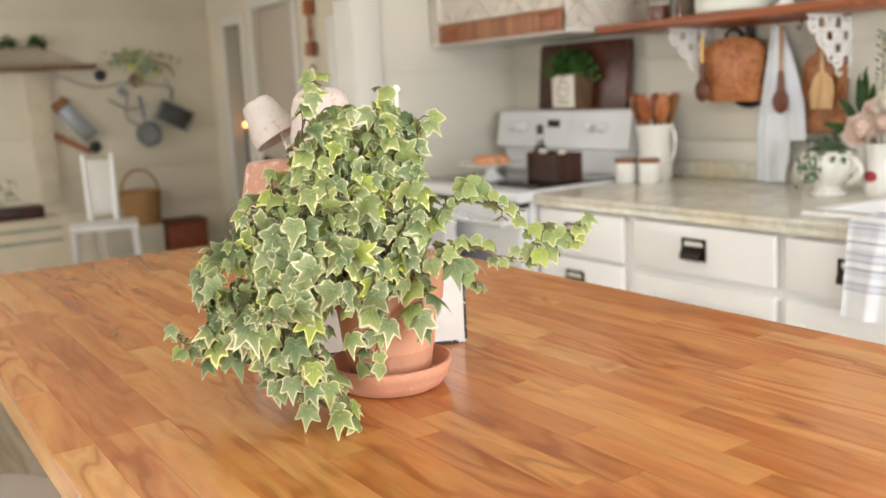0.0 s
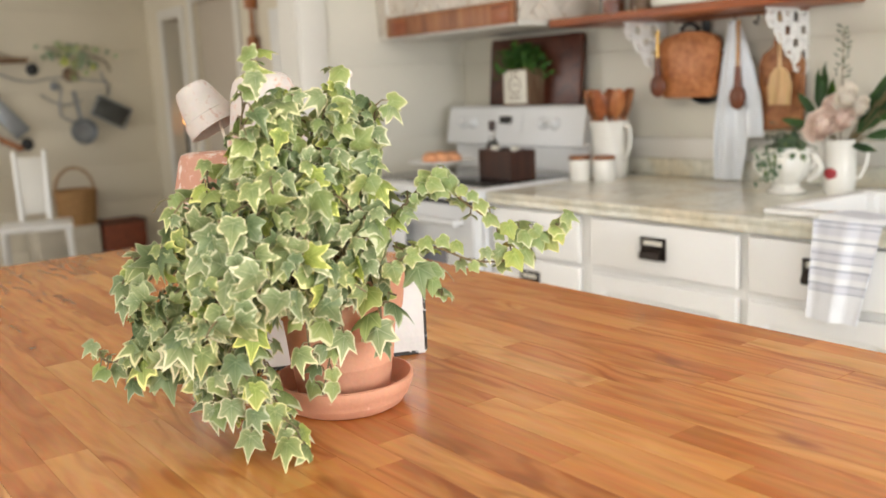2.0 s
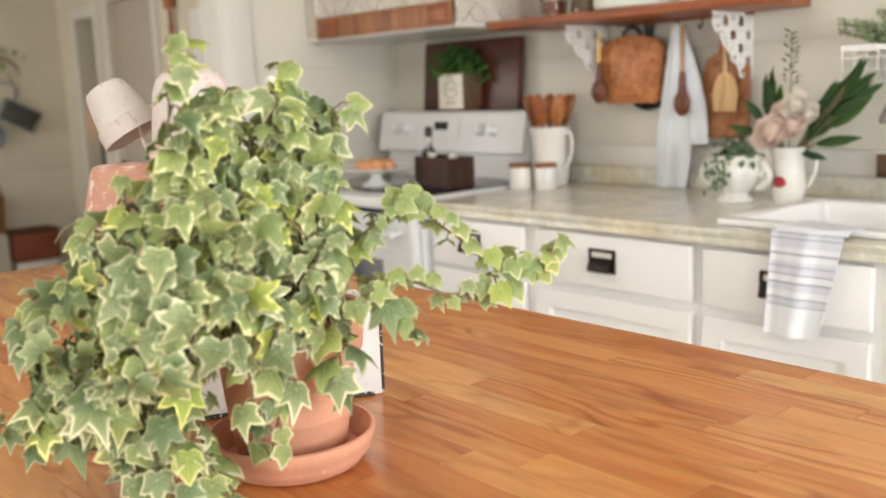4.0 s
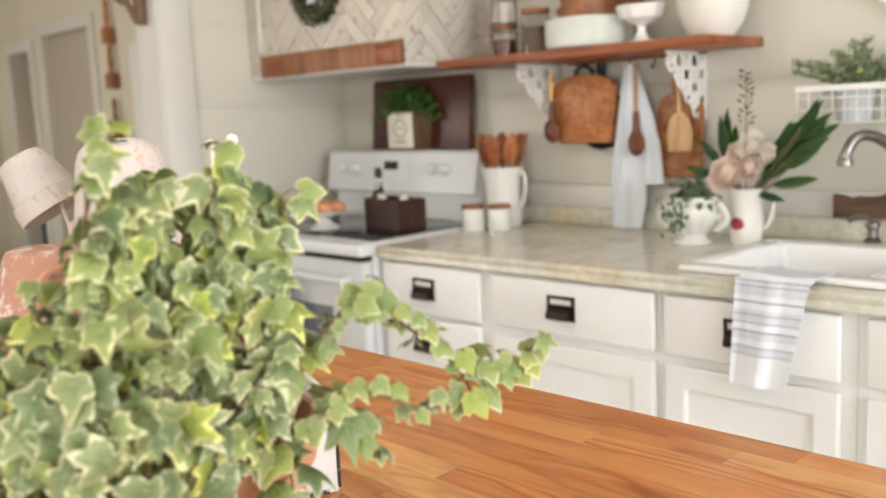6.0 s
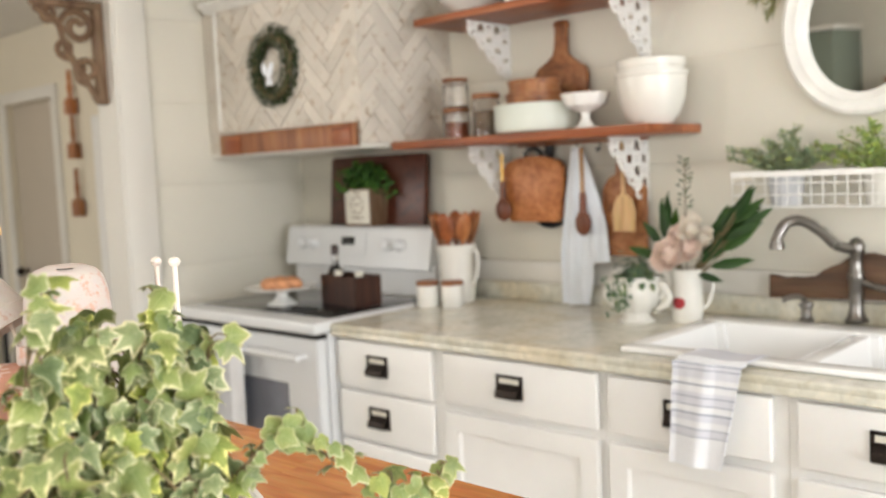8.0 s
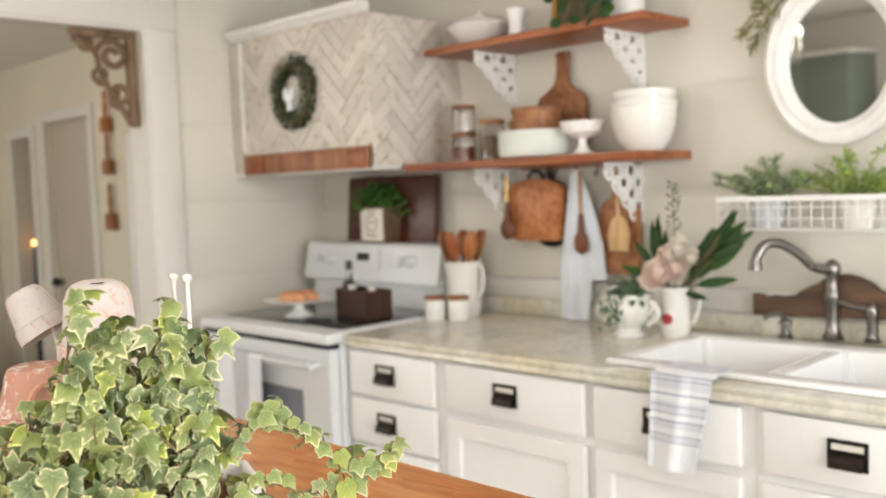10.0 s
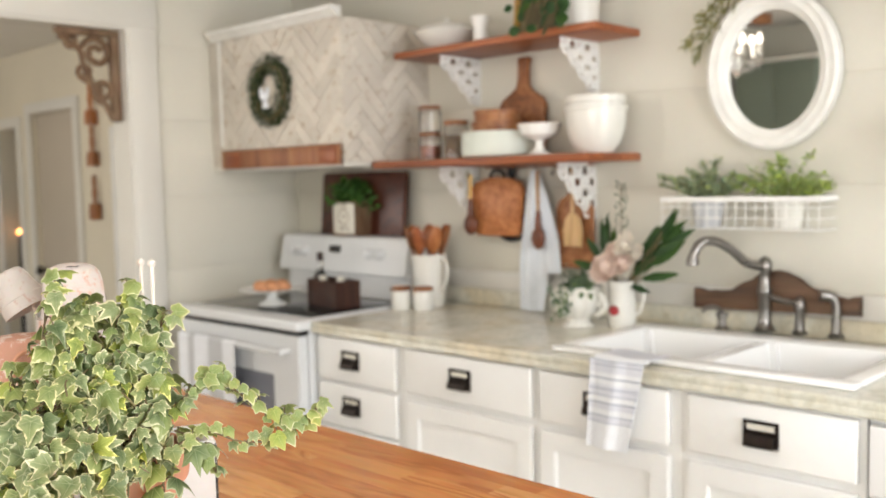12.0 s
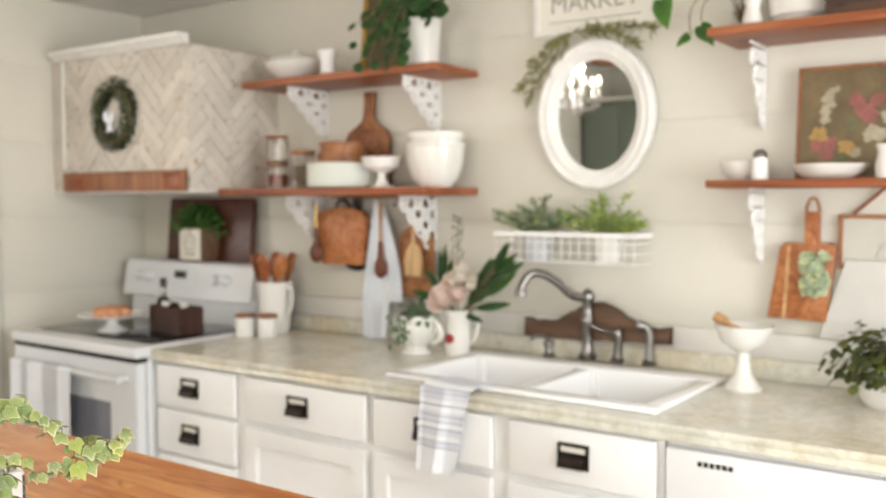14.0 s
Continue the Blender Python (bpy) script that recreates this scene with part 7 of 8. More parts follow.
for y, mt, n, out, lab in ((1.165, M_SAGE, 420, OVAL, "grey-green rosemary in a small grey pot in the basket"), (0.935, M_FRESH, 380, OVAL, "bright green fern in a small white pot in the basket")):
    pp = thing("potted_plant", lab, "potted plant", (EAST - 0.066, y, BZ0 + 0.0055), group="plants in the wire basket")
    part("pot", lathe([(0, 0), (0.036, 0), (0.046, 0.075), (0.048, 0.08), (0.043, 0.08), (0.04, 0.06), (0, 0.06)], 28), M_GREYCLOTH if mt is M_SAGE else M_CERAMIC, pp)
    g = random.Random(int(y * 100))
    lv = []
    stm = bmesh.new()
    for k in range(44):
        a = g.uniform(0, 2 * math.pi)
        ln = g.uniform(0.5, 1.0)
        tip = Vector((0.06 * math.cos(a) * ln - 0.025, 0.15 * math.sin(a) * ln, 0.085 + 0.14 * ln * g.uniform(0.35, 1.0) * (1.15 - 0.7 * abs(math.sin(a)))))
        path = smooth_path([(0, 0, 0.06), (tip.x * 0.4, tip.y * 0.5, tip.z * 0.8), tip], 5)
        tube(path, 0.0011, 4, stm)
        for p in path[3:]:
            for _ in range(n // 60):
                lv.append((p + Vector((g.uniform(-.007, .007), g.uniform(-.007, .007), g.uniform(-.006, .006))), (g.uniform(-1, .2), g.uniform(-1, 1), g.uniform(0, 1)), (g.uniform(-1, 1), g.uniform(-1, 1), g.uniform(-.2, 1)), g.uniform(0.007, 0.016)))
    part("stem", stm, M_STEM, pp)
    part("foliage", leaf_mass(lv, out, mt, "foliage"), None, pp)

# ---- right-hand shelves ----
R1, R2 = 1.4405, 1.8165
sb = single("small_bowl", lathe([(0, 0), (0.03, 0), (0.05, 0.02), (0.056, 0.048), (0.052, 0.048), (0.045, 0.022), (0, 0.012)], 32), M_CERAMIC, "small white bowl on the shelf", "bowl", (2.40, 0.545, R1))
sk = thing("shaker", "white glass shaker with a dark cap on the shelf", "shaker", (2.345, 0.484, R1))
part("body", lathe([(0, 0), (0.02, 0), (0.021, 0.003), (0.019, 0.055), (0, 0.055)], 20), M_MILK, sk)
part("cap", lathe([(0, 0.0553), (0.017, 0.0553), (0.016, 0.068), (0.01, 0.075), (0, 0.076)], 20), M_STEEL, sk, "metal cap")
od2 = single("serving_dish", lathe([(0, 0), (0.055, 0), (0.075, 0.014), (0.092, 0.036), (0.088, 0.037), (0.07, 0.018), (0, 0.01)], 44), M_CERAMIC, "wide shallow white dish on the shelf", "dish", (2.39, 0.328, R1))
cn2 = single("creamer", lathe([(0, 0), (0.028, 0), (0.03, 0.03), (0.024, 0.06), (0.03, 0.08), (0.026, 0.08), (0, 0.06)], 24), M_CERAMIC, "small white pitcher on the shelf", "pitcher", (2.36, 0.19, R1))
pf = thing("flower_picture", "old floral painting in a thin brass frame", "picture", m=Matrix.Translation((EAST - 0.05, 0.275, R1)) @ ON_EAST @ pose(0, 0, 0, -5, 0, 0))
part("frame", grid_slab([-0.145, -0.137, 0.137, 0.145], [0, 0.008, 0.277, 0.285], [(1, 1)], 0.014, bev=0.002), M_BOARD, pf, "thin brass frame")
cv = part("canvas", box(-0.139, 0.139, 0.006, 0.279, 0.003, 0.008), plain("umber_canvas", (0.20, 0.145, 0.07), 0.65, var=0.4, scale=12), pf, "umber canvas")
g = random.Random(5)
blot = {"rose": (0.33, 0.115, 0.10), "ochre": (0.42, 0.26, 0.08), "cream": (0.44, 0.39, 0.27), "moss": (0.15, 0.15, 0.07)}
mats = {k: plain("paint_" + k, c, 0.6, var=0.25, scale=40) for k, c in blot.items()}
for u, v, r, key in ((-0.075, 0.20, 0.02, "cream"), (-0.068, 0.165, 0.024, "cream"), (-0.06, 0.225, 0.015, "cream"), (0.012, 0.175, 0.034, "rose"), (0.03, 0.20, 0.024, "rose"), (-0.095, 0.12, 0.024, "ochre"), (-0.03, 0.085, 0.026, "ochre"), (-0.08, 0.075, 0.03, "rose"), (0.04, 0.11, 0.032, "cream"), (0.06, 0.15, 0.022, "cream"), (-0.02, 0.13, 0.022, "moss"), (0.09, 0.09, 0.022, "ochre"), (-0.045, 0.05, 0.02, "moss"), (0.085, 0.18, 0.02, "moss"), (0.0, 0.06, 0.018, "cream")):
    for _ in range(4):
        q, du, dv = r * g.uniform(0.35, 0.6), g.uniform(-.6, .6) * r, g.uniform(-.6, .6) * r
        ol = [(u + du + q * (1 + 0.3 * math.sin(5 * t + du * 900)) * math.cos(t), v + dv + q * (1 + 0.25 * math.sin(4 * t + dv * 700)) * math.sin(t)) for t in [k * math.pi / 10 for k in range(20)]]
        part("painted_bloom", slab(ol, 0.0006, Matrix.Translation((0, 0, 0.0082 + 0.0008 * g.random()))), mats[key], cv, smooth=False)
pe = single("cake_pedestal", lathe([(0, 0), (0.05, 0), (0.052, 0.005), (0.025, 0.016), (0.016, 0.05), (0.026, 0.085), (0.06, 0.10), (0.07, 0.105), (0.07, 0.112), (0, 0.11)], 40), M_CERAMIC, "white ceramic cake pedestal on the upper shelf", "cake stand", (2.335, 0.505, R2))
dsh = single("domed_plate", lathe([(0, 0), (0.045, 0), (0.075, 0.03), (0.08, 0.075), (0.05, 0.13), (0, 0.15)], 36), M_CERAMIC, "rounded white ceramic vessel on the upper shelf", "vessel", (2.395, 0.405, R2))
wc = single("wooden_crate", box(-0.09, 0.09, -0.25, 0.25, 0, 0.16, 0.004), M_WALNUT, "brown wooden crate on the upper shelf", "crate", (2.385, 0.075, R2))
vt = thing("trailing_vine", "green vine in a glass trailing off the upper shelf", "plant", (2.43, 0.566, R2))
part("vase", lathe([(0, 0), (0.02, 0), (0.022, 0.06), (0.012, 0.08), (0.014, 0.10), (0.011, 0.10), (0, 0.02)], 20), M_GLASS, vt)
vs_ = bmesh.new()
for pts in ([(0, 0, 0.02), (0, 0.005, 0.12), (-0.05, 0.08, 0.15), (-0.10, 0.14, 0.11), (-0.105, 0.165, 0.05)], [(0, 0, 0.03), (-0.02, 0.04, 0.14), (-0.08, 0.10, 0.08), (-0.105, 0.095, 0.0)], [(0, 0, 0.03), (0.0, 0.04, 0.13), (-0.08, 0.07, 0.08), (-0.12, 0.06, 0.01)]):
    tube(smooth_path(pts, 6), 0.0016, 5, vs_)
part("stem", vs_, M_STEM, vt)
HEART = leaf_mesh("heart_leaf", [(0, 1.0), (0.16, 0.76), (0.32, 0.46), (0.36, 0.2), (0.25, 0.0), (0.1, -0.02), (0, 0.08)], M_MOSS, 0.3, 0.4)
for p, n, t, s in (((-0.107, 0.178, 0.105), (-1, 0.1, 0.2), (0, -0.25, -1), 0.085), ((-0.12, 0.093, 0.0), (-1, 0, 0.5), (0, 0.7, -0.7), 0.045), ((-0.125, 0.063, 0.02), (-1, -0.2, 0.3), (0, -0.6, -0.9), 0.065), ((-0.11, 0.143, 0.15), (-1, 0.2, 0.5), (0, 1, 0.1), 0.05), ((-0.11, 0.103, 0.13), (-1, -0.2, 0.3), (0, -0.5, 0.4), 0.05)):
    o = part("leaf", HEART, None, vt)
    o.matrix_basis = Matrix.Translation(p) @ leaf_turn(n, t) @ Matrix.Diagonal((s, s, s, 1))
# hanging board with succulents, framed print, leaning grey board
ac = thing("hanging_board", "acacia board with a handle hanging under the shelf", "cutting board", m=Matrix.Translation((EAST - 0.02, 0.425, 1.076)) @ ON_EAST)
part("board", slab([(-0.066, 0.006), (0.081, 0.002), (0.102, 0.193), (0.09, 0.205), (0.061, 0.205), (0.061, 0.277), (0.053, 0.285), (0.033, 0.285), (0.025, 0.277), (0.025, 0.203), (-0.024, 0.203), (-0.036, 0.191)], 0.016, None, None, 0.003), M_ORANGE, ac)
part("pale_stripe", slab([(-0.028, 0.006), (-0.018, 0.006), (-0.008, 0.196), (-0.016, 0.196)], 0.0006, Matrix.Translation((0, 0, 0.0162))), M_PALEWOOD, ac, "pale streak of sapwood")
part("strap", tube([(0.043 + 0.016 * math.cos(t), 0.280 + 0.04 * math.sin(t), 0.008) for t in [k * math.pi / 8 for k in range(9)]], 0.004, 6), M_BOARD, ac, "leather strap")
scw = thing("succulent_swag", "pale green succulent bunch tied to the hanging board", "greenery", (EAST - 0.042, 0.370, 1.205))
g = random.Random(17)
part("foliage", leaf_mass([(Vector((g.uniform(-.02, .0), g.uniform(-.024, .024), g.uniform(-.05, .045))), (-1, g.uniform(-.7, .7), g.uniform(-.5, .8)), (g.uniform(-.4, .1), g.uniform(-1, 1), g.uniform(-1, 1)), g.uniform(0.013, 0.024)) for _ in range(200)], ROUND, M_SUCC, "foliage"), None, scw)
fp = thing("framed_print", "line drawing in a thin brown frame on a leather strap", "picture", m=Matrix.Translation((EAST - 0.0025, 0.205, 1.215)) @ ON_EAST)
part("frame", grid_slab([-0.118, -0.108, 0.108, 0.118], [0, 0.01, 0.128, 0.138], [(1, 1)], 0.014, bev=0.002), M_BOARD, fp)
pn = part("paper", box(-0.109, 0.109, 0.009, 0.129, 0.002, 0.006), plain("aged_print_paper", (0.56, 0.54, 0.47), 0.8, var=0.06, scale=12), fp)
part("ink_sprig", tube(smooth_path([(-0.03, 0.03, 0.0065), (-0.01, 0.07, 0.0065), (0.02, 0.09, 0.0065), (0.05, 0.105, 0.0065)], 6), 0.0009, 4), M_INK, pn)
for k in range(7):
    part("ink_leaf", tube([(-0.02 + k * 0.012, 0.055 + k * 0.007, 0.0065), (-0.026 + k * 0.013, 0.067 + k * 0.007 - (k % 2) * 0.026, 0.0065)], 0.0011, 4), M_INK, pn)
stp = bmesh.new()
for s in (-1, 1):
    tube([(s * 0.085, 0.138, 0.008), (0.0, 0.215, 0.008)], 0.005, 6, stp)
part("strap", stp, M_BOARD, fp, "brown leather hanging strap")
gp = single("grey_board", slab([(-0.06, 0), (0.2, 0), (0.24, 0.2), (0.0, 0.2)], 0.012, Matrix.Translation((EAST - 0.018, 0.30, 1.0372)) @ ON_EAST), plain("pale_marble", (0.60, 0.58, 0.53), 0.4, var=0.08, scale=9), "pale grey marble board leaning under the print", "board")

# ---- in the opening and the far room ----
cb = thing("corbel", "carved weathered wooden corbel in the corner of the opening", "corbel", (OPEN_E - 0.0125, NORTH + 0.045, OPEN_TOP - 0.0125))
fb = bmesh.new()
bx(fb, -0.235, 0, -0.018, 0.018, -0.024, 0, 0.003)
bx(fb, -0.032, 0, -0.018, 0.018, -0.335, -0.024, 0.003)
part("frame", fb, M_GREYWOOD, cb)
def scroll(c, r0, r1, turns, a0, w):
    n = int(turns * 14)
    return tube([Vector((c[0] + (r0 + (r1 - r0) * k / n) * math.cos(a0 + turns * 2 * math.pi * k / n), 0, c[1] + (r0 + (r1 - r0) * k / n) * math.sin(a0 + turns * 2 * math.pi * k / n))) for k in range(n + 1)], w, 8)
for c, r0, r1, tn, a0, w in (((-0.085, -0.085), 0.016, 0.058, 1.4, 0.3, 0.0125), ((-0.062, -0.225), 0.012, 0.044, 1.4, 2.0, 0.0115), ((-0.185, -0.05), 0.008, 0.034, 1.3, 1.0, 0.010), ((-0.13, -0.155), 0.01, 0.034, 1.2, 4.0, 0.010)):
    part("scroll", scroll(c, r0, r1, tn, a0, w), M_GREYWOOD, cb)
part("spine", tube(smooth_path([(-0.225, 0, -0.03), (-0.15, 0, -0.075), (-0.135, 0, -0.13), (-0.105, 0, -0.2), (-0.06, 0, -0.27), (-0.03, 0, -0.325)], 6), 0.012, 8), M_GREYWOOD, cb)

for z0, z1, mt in ((1.755, 2.01, M_ORANGE), (1.50, 1.75, M_BOARD), (1.165, 1.445, M_BOARD)):
    rp = thing("wooden_masher", "turned wooden masher hung in a column on the wall", "kitchen tool", (FAR_E - 0.035, 5.448, z0), group="wooden mashers in a column")
    h = z1 - z0
    part("head", lathe([(0, 0), (0.036, 0), (0.038, 0.006), (0.037, h * 0.3), (0.03, h * 0.36), (0, h * 0.36)], 24), mt, rp)
    part("handle", lathe([(0, h * 0.3605), (0.012, h * 0.3605), (0.014, h * 0.5), (0.018, h * 0.62), (0.012, h * 0.7), (0.014, h * 0.9), (0.01, h), (0, h)], 20), mt, rp)
# white shutter leaning beside them
shu = single("shutter", box(FAR_E - 0.04, FAR_E - 0.004, 4.93, 5.215, 0.0, 1.73, 0.004), M_CAB, "white painted panel standing against the wall", "panel")
lamp = single("string_light", lathe([(0, -0.02), (0.014, -0.014), (0.02, 0), (0.014, 0.014), (0, 0.02)], 16), M_EMBER, "small glowing amber bulb in the dim passage", "lamp", (FAR_E + 0.06, 6.88, 1.055))
lamp_stand = single("lamp_post", tube([(FAR_E + 0.06, 6.88, 0), (FAR_E + 0.06, 6.88, 1.035)], [0.03, 0.012], 12), M_IRON, "dark stand under the amber bulb", "lamp stand")

# far wall: mantel shelf on two columns, pans, greenery
FN = FAR_N - 0.001
mt_ = thing("mantel_shelf", "weathered wooden gable shelf with greenery along it", "shelf")
part("board", box(0.2, 1.76, FN - 0.17, FN, 1.53, 1.565, 0.004), M_GREYWOOD, mt_, "dark shelf board")
part("gable", slab([(0.25, 1.5655), (1.72, 1.5655), (1.42, 1.70), (0.25, 1.72)], 0.03, Matrix.Translation((0, FN, 0)) @ ON_NORTH), plain("bleached_wood", (0.5, 0.43, 0.32), 0.8, var=0.15, scale=8), mt_, "bleached gable board")
for x in (1.285, 0.3):
    part("column", slab([(0, 0), (0.135, 0), (0.15, 0.97), (-0.015, 0.97)], 0.05, Matrix.Translation((x, FN, 0.555)) @ ON_NORTH, None, 0.004), plain("chippy_cream", (0.62, 0.55, 0.42), 0.8, var=0.12, scale=9, worn=(0.42, 0.33, 0.2), worn_at=0.6), mt_, "chippy cream column")
g = random.Random(27)
for x in (1.18, 1.38):
    sp = thing("herb_bundle", "small bundle of dark greenery on the mantel shelf", "greenery", (x, FN - 0.10, 1.71), group="herb bundles on the mantel")
    part("foliage", leaf_mass(tuft(g, 90, 0.08, 0.07, 0.04), OVAL, M_LEAF, "foliage"), None, sp)
    part("base", lathe([(0, -0.01), (0.03, -0.01), (0.035, 0.012), (0, 0.02)], 14), M_STEM, sp)


def wall_pan(x, z, r, mt, tilt, label, ln=0.2, depth=0.05):
    p = thing("hanging_pan", label, "pan", m=Matrix.Translation((x, FN - 0.004, z)) @ ON_NORTH @ pose(0, 0, 0, 0, 0, tilt), group="pans on the far wall")
    part("body", lathe([(0, 0.004), (r * 0.85, 0.004), (r, depth), (r * 1.03, depth), (r * 0.88, 0.0), (0, 0.0)], 32), mt, p)
    part("handle", slab([(-0.012, r * 0.95), (0.012, r * 0.95), (0.016, r + ln), (0, r + ln + 0.012), (-0.016, r + ln)], 0.01, Matrix.Translation((0, 0, depth * 0.6))), mt, p)
    return p


lp = thing("loaf_pan", "dark tin loaf pan hanging askew on the wall", "pan", m=Matrix.Translation((2.335, FN - 0.006, 1.15)) @ ON_NORTH @ pose(0, 0, 0, 0, 0, -28))
part("body", slab([(-0.115, -0.075), (0.115, -0.075), (0.13, 0.075), (-0.13, 0.075)], 0.07, None, None, 0.01), M_DARKTIN, lp)
part("rim", grid_slab([-0.138, -0.125, 0.125, 0.138], [-0.084, -0.072, 0.072, 0.084], [(1, 1)], 0.008, Matrix.Translation((0, 0, 0.066))), M_TIN, lp)
part("hook", tube([(-0.06, 0.08, 0.02), (-0.075, 0.16, 0.01), (-0.07, 0.2, 0.004)], 0.005, 6), M_IRON, lp)
wall_pan(2.12, 1.02, 0.095, M_TIN, 8, "dull tin saucepan hanging on the wall", 0.2, 0.07)
gt = thing("box_grater", "long tin grater with a wooden handle hanging askew", "grater", m=Matrix.Translation((1.60, FN - 0.004, 1.15)) @ ON_NORTH @ pose(0, 0, 0, 0, 0, 38))
part("plate", slab([(-0.06, -0.16), (0.06, -0.16), (0.055, 0.14), (-0.055, 0.14)], 0.05, None, None, 0.006), M_TIN, gt)
part("handle", slab([(-0.07, 0.1405), (0.07, 0.1405), (0.05, 0.20), (-0.05, 0.20)], 0.05, None, None, 0.006), M_BOARD, gt)
rk = single("rolling_board", slab([(-0.02, -0.15), (0.02, -0.15), (0.025, 0.15), (-0.025, 0.15)], 0.03), M_BOARD, "narrow brown wooden tool on the wall", "kitchen tool")
rk.matrix_basis = Matrix.Translation((1.55, FN - 0.004, 0.99)) @ ON_NORTH @ pose(0, 0, 0, 0, 0, 60)
for x, z, r, mt, lab in ((1.815, 1.485, 0.045, M_IRON, "black trivet"), (2.08, 1.44, 0.055, M_GREYWOOD, "round brown mould"), (1.72, 0.95, 0.045, M_IRON, "black trivet"), (1.96, 1.36, 0.035, M_TIN, "small tin mould")):
    tv = single("wall_mould", lathe([(0, 0.02), (r * 0.5, 0.022), (r * 0.9, 0.014), (r, 0.0), (0, 0.0)], 24), mt, lab + " hung on the far wall", "mould", group="moulds on the far wall")
    tv.matrix_basis = Matrix.Translation((x, FN - 0.003, z)) @ ON_NORTH
wires = thing("wire_rack", "thin wire rack holding the pans on the wall", "rack")
for pts in ([(1.5, 1.5), (1.75, 1.40), (2.0, 1.42), (2.35, 1.38)], [(1.85, 1.30), (2.0, 1.22), (2.15, 1.25)], [(2.0, 1.35), (1.98, 1.15), (2.1, 1.08)], [(2.3, 1.45), (2.36, 1.28)]):
    part("wire", tube(smooth_path([(x, FN - 0.012, z) for x, z in pts], 5), 0.006, 6), M_TIN, wires)
gh = thing("wall_greenery", "trailing pale greenery hung high on the far wall", "greenery", (2.12, FN - 0.06, 1.58))
part("foliage", leaf_mass([(Vector((g.gauss(0, 0.10), g.uniform(-.05, .03), g.gauss(0, 0.05))), (g.uniform(-.5, .5), -1, g.uniform(0, .8)), (g.uniform(-1, 1), g.uniform(-.3, .3), g.uniform(-1, .6)), g.uniform(0.035, 0.07)) for _ in range(46)], ROUND, M_SUCC, "foliage"), None, gh)
part("stem", tube(smooth_path([(-0.2, 0.05, 0.06), (0, 0.0, 0.02), (0.2, 0.03, -0.04), (0.26, 0.055, -0.12)], 6), 0.006, 6), M_STEM, gh)

hk = thing("wicker_basket", "wicker basket with a tall handle against the wall", "basket", (1.975, FN - 0.16, 0.34))
part("body", lathe([(0, 0), (0.13, 0), (0.135, 0.01), (0.15, 0.25), (0.155, 0.26), (0.148, 0.26), (0.13, 0.02), (0, 0.02)], 36, wobble=lambda a, z: 1 + 0.012 * math.sin(24 * a + z * 160)), M_WICKER, hk)
part("handle", tube([(0.14 * math.cos(t), 0, 0.25 + 0.17 * math.sin(t)) for t in [k * math.pi / 12 for k in range(13)]], 0.009, 8), M_WICKER, hk)
crt = thing("crate", "cream wooden crate under the baskets", "crate", (1.86, FN - 0.17, 0))
part("body", box(-0.22, 0.22, -0.15, 0.15, 0, 0.3395, 0.005), plain("cream_crate", (0.6, 0.55, 0.45), 0.7, var=0.12, scale=7), crt)
rb = thing("red_basket", "low red-brown basket standing on the floor", "basket", (2.27, FN - 0.20, 0.0))
part("body", box(-0.165, 0.165, -0.11, 0.11, 0.12, 0.34, 0.02, 3), plain("red_brown_wicker", (0.27, 0.07, 0.03), 0.7, var=0.3, scale=50, bump=0.5), rb)
part("rim", tube([(-0.16, -0.105, 0.335), (0.16, -0.105, 0.335), (0.16, 0.105, 0.335), (-0.16, 0.105, 0.335), (-0.16, -0.105, 0.335)], 0.012, 8), M_DARKWOOD, rb)
part("stand", box(-0.15, 0.15, -0.10, 0.10, 0, 0.1195, 0.004), M_TRIM, rb, "white wooden base")

ch = thing("chair", "white painted wooden chair beside the far wall", "chair", (1.51, 6.45, 0), -14)
# seat, legs and posts use the whiter cabinet paint: window light put into colour
part("seat", box(-0.22, 0.22, -0.21, 0.21, 0.44, 0.47, 0.008, 3), M_CAB, ch)
for x in (-0.19, 0.19):
    for y in (-0.18, 0.18):
        part("leg", tube([(x * 1.08, y * 1.08, 0), (x, y, 0.44)], [0.016, 0.022], 10), M_CAB, ch)
    part("back_post", tube([(x * 0.45, 0.19, 0.4705), (x * 0.5, 0.25, 0.93)], [0.019, 0.015], 10), M_CAB, ch)
part("back_panel", box(-0.08, 0.08, -0.008, 0.008, -0.19, 0.19, 0.004), M_TRIM, ch, "plain cream back panel").matrix_basis = pose(0, 0.223, 0.70, -7, 0, 0)
tbm = thing("bench_cabinet", "cream painted low cabinet with green stripes", "cabinet", (0.62, 5.85, 0))
part("body", box(-0.5, 0.5, -0.22, 0.22, 0.0, 0.63, 0.006), plain("cream_cabinet", (0.66, 0.58, 0.44), 0.6, var=0.08, scale=6), tbm)
for z in (0.57, 0.50):
    part("stripe", box(-0.46, 0.46, -0.2235, -0.2205, z, z + 0.018), plain("faded_green", (0.33, 0.37, 0.26), 0.7, var=0.2, scale=20), tbm, "faded green stripe")
ty = thing("planter_tray", "brown wooden tray of small plants on the cream cabinet", "planter", (0.72, 5.83, 0.6305))
part("tray", box(-0.30, 0.30, -0.09, 0.09, 0, 0.07, 0.006), M_DARKWOOD, ty)
part("foliage", leaf_mass([((p[0] * 2.4, p[1], p[2] + 0.06), n, t, s) for p, n, t, s in tuft(g, 120, 0.1, 0.2, 0.05)], OVAL, M_SAGE, "foliage"), None, ty)

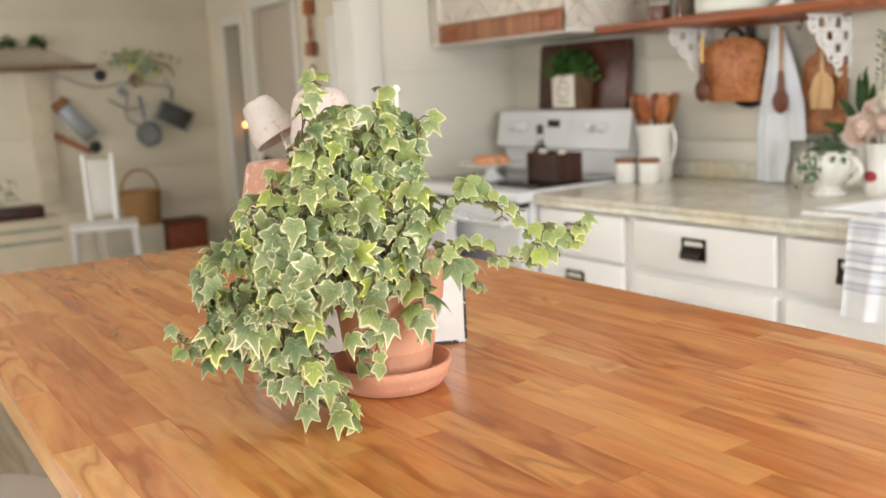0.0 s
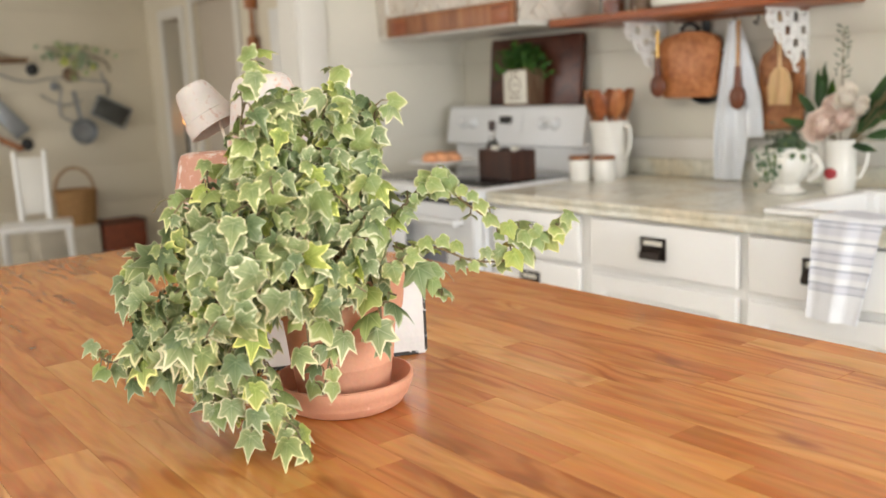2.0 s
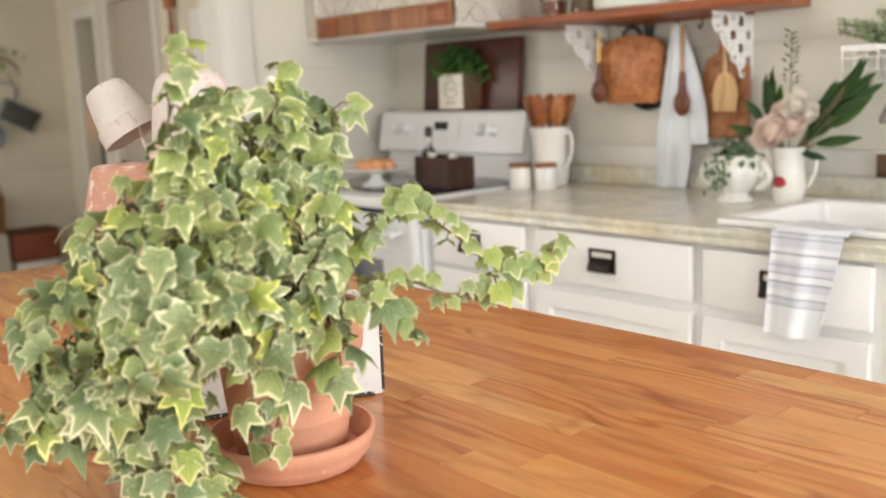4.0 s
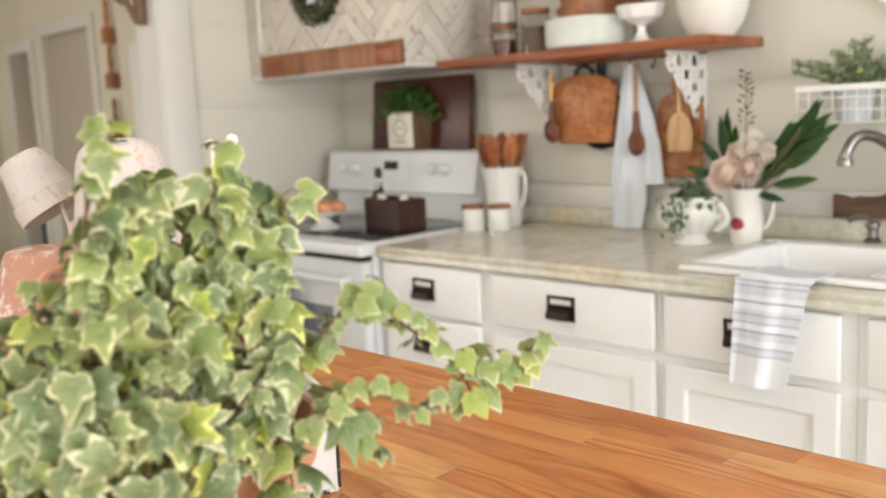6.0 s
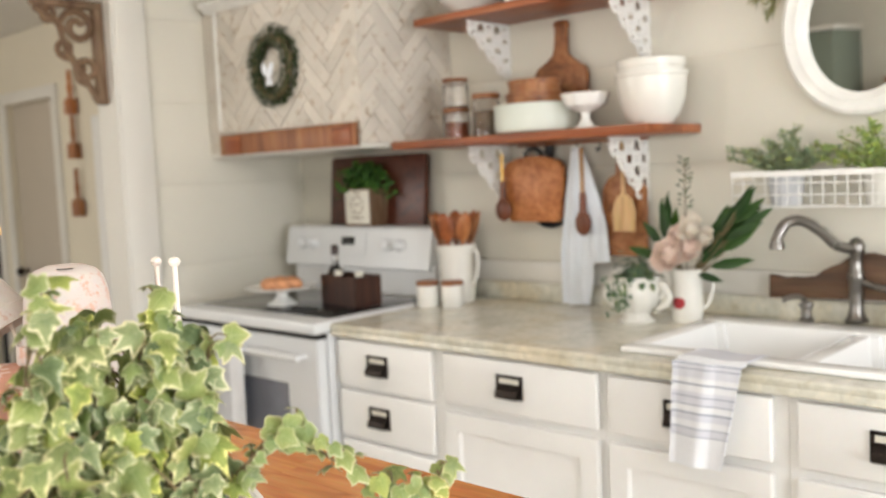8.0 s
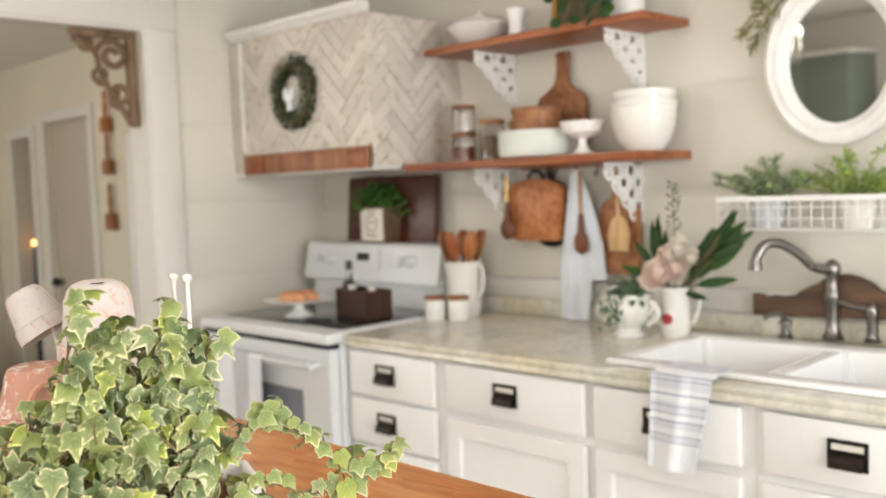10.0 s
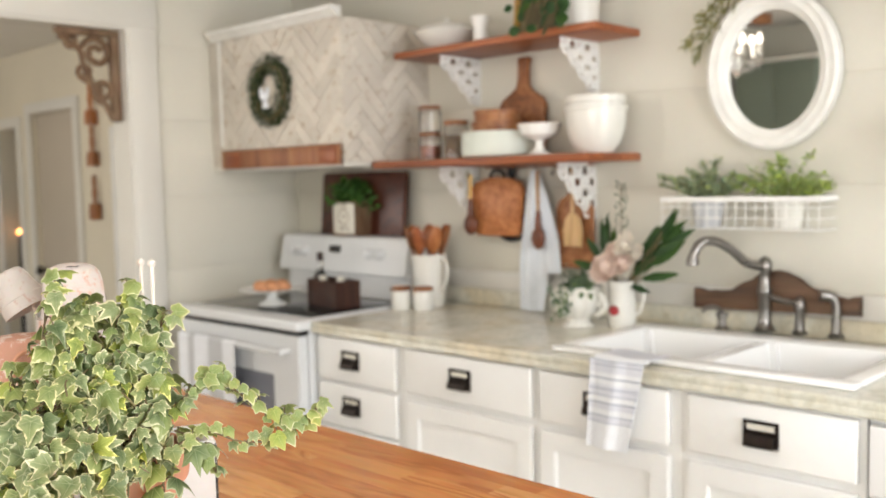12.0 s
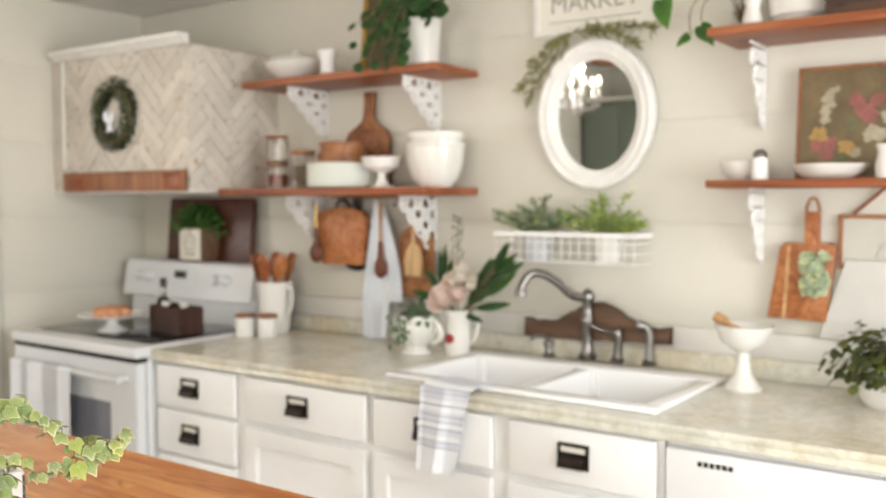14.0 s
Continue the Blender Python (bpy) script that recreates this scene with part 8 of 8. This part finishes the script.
# ---- what the mirror shows of the kitchen behind ----
gc = thing("cupboard", "tall sage green cupboard in the corner of the kitchen", "cupboard", (-1.65, 2.52, 0))
part("body", box(-0.53, -0.0205, 0, 0.60, 0.0, 1.88, 0.005), M_GREEN, gc)
for y0 in (0.004, 0.303):
    dr = part("door", box(-0.02, 0.0, y0, y0 + 0.293, 0.08, 1.84, 0.004), M_GREEN, gc)
    part("knob", lathe([(0, 0), (0.006, 0), (0.014, 0.018), (0.01, 0.026), (0, 0.028)], 14), M_BRASS, dr).matrix_basis = pose(0.0005, 0.27 if y0 < 0.1 else 0.33, 1.0, 0, 90, 0)
part("cornice", box(-0.54, 0.012, -0.012, 0.612, 1.8805, 1.91, 0.004), M_TRIM, gc, "white cornice")
beam = single("beam", box(-1.2, 0.1, 2.62, 2.72, CEIL - 0.07, CEIL - 0.0005, 0.006), M_BOARD, "dark stained ceiling beam", "beam")
hutch = thing("hutch", "brown wooden hutch against the west wall", "cabinet", (WEST + 0.2, 2.0, 0))
part("body", box(-0.195, 0.15, -0.25, 0.25, 0.0, 1.5, 0.006), M_BOARD, hutch)
part("top_shelf", box(-0.197, 0.17, -0.27, 0.27, 1.5005, 1.53, 0.004), M_BOARD, hutch)

# chandelier over the far end of the island
CHX, CHY = 0.66, 1.98
chd = thing("chandelier", "glass chandelier with lit candle bulbs over the island", "chandelier", (CHX, CHY, -0.10))
part("chain", tube([(0, 0, 2.02), (0, 0, (CEIL + 0.10) - 0.03)], 0.004, 8), M_BRASS, chd)
part("ceiling_rose", lathe([(0, (CEIL + 0.10) - 0.001), (0.06, (CEIL + 0.10) - 0.001), (0.05, (CEIL + 0.10) - 0.02), (0.01, (CEIL + 0.10) - 0.032), (0, (CEIL + 0.10) - 0.032)], 24), M_BRASS, chd)
part("stem", lathe([(0, 1.80), (0.012, 1.805), (0.03, 1.83), (0.014, 1.87), (0.02, 1.92), (0.035, 1.95), (0.012, 1.99), (0.006, 2.02), (0, 2.02)], 24), M_GLASS, chd)
for i in range(6):
    a = i * math.pi / 3 + 0.3
    c, s = math.cos(a), math.sin(a)
    part("arm", tube(smooth_path([(0.01 * c, 0.01 * s, 1.86), (0.05 * c, 0.05 * s, 1.83), (0.095 * c, 0.095 * s, 1.85), (0.11 * c, 0.11 * s, 1.895)], 6), 0.005, 8), M_GLASS, chd)
    part("candle", lathe([(0, 0), (0.016, 0), (0.018, 0.004), (0.009, 0.006), (0.009, 0.055), (0, 0.055)], 14, at=(0.11 * c, 0.11 * s, 1.895)), M_CERAMIC, chd)
    part("bulb", lathe([(0, 0), (0.012, 0.008), (0.016, 0.02), (0.010, 0.04), (0, 0.055)], 14, at=(0.11 * c, 0.11 * s, 1.9505)), M_BULB, chd, "glowing candle bulb")
    for k in range(3):
        part("crystal", lathe([(0, -0.014), (0.006, 0), (0, 0.012)], 8, at=(0.11 * c + 0.01 * (k - 1), 0.11 * s, 1.87 - 0.012 * k)), M_GLASS, chd)
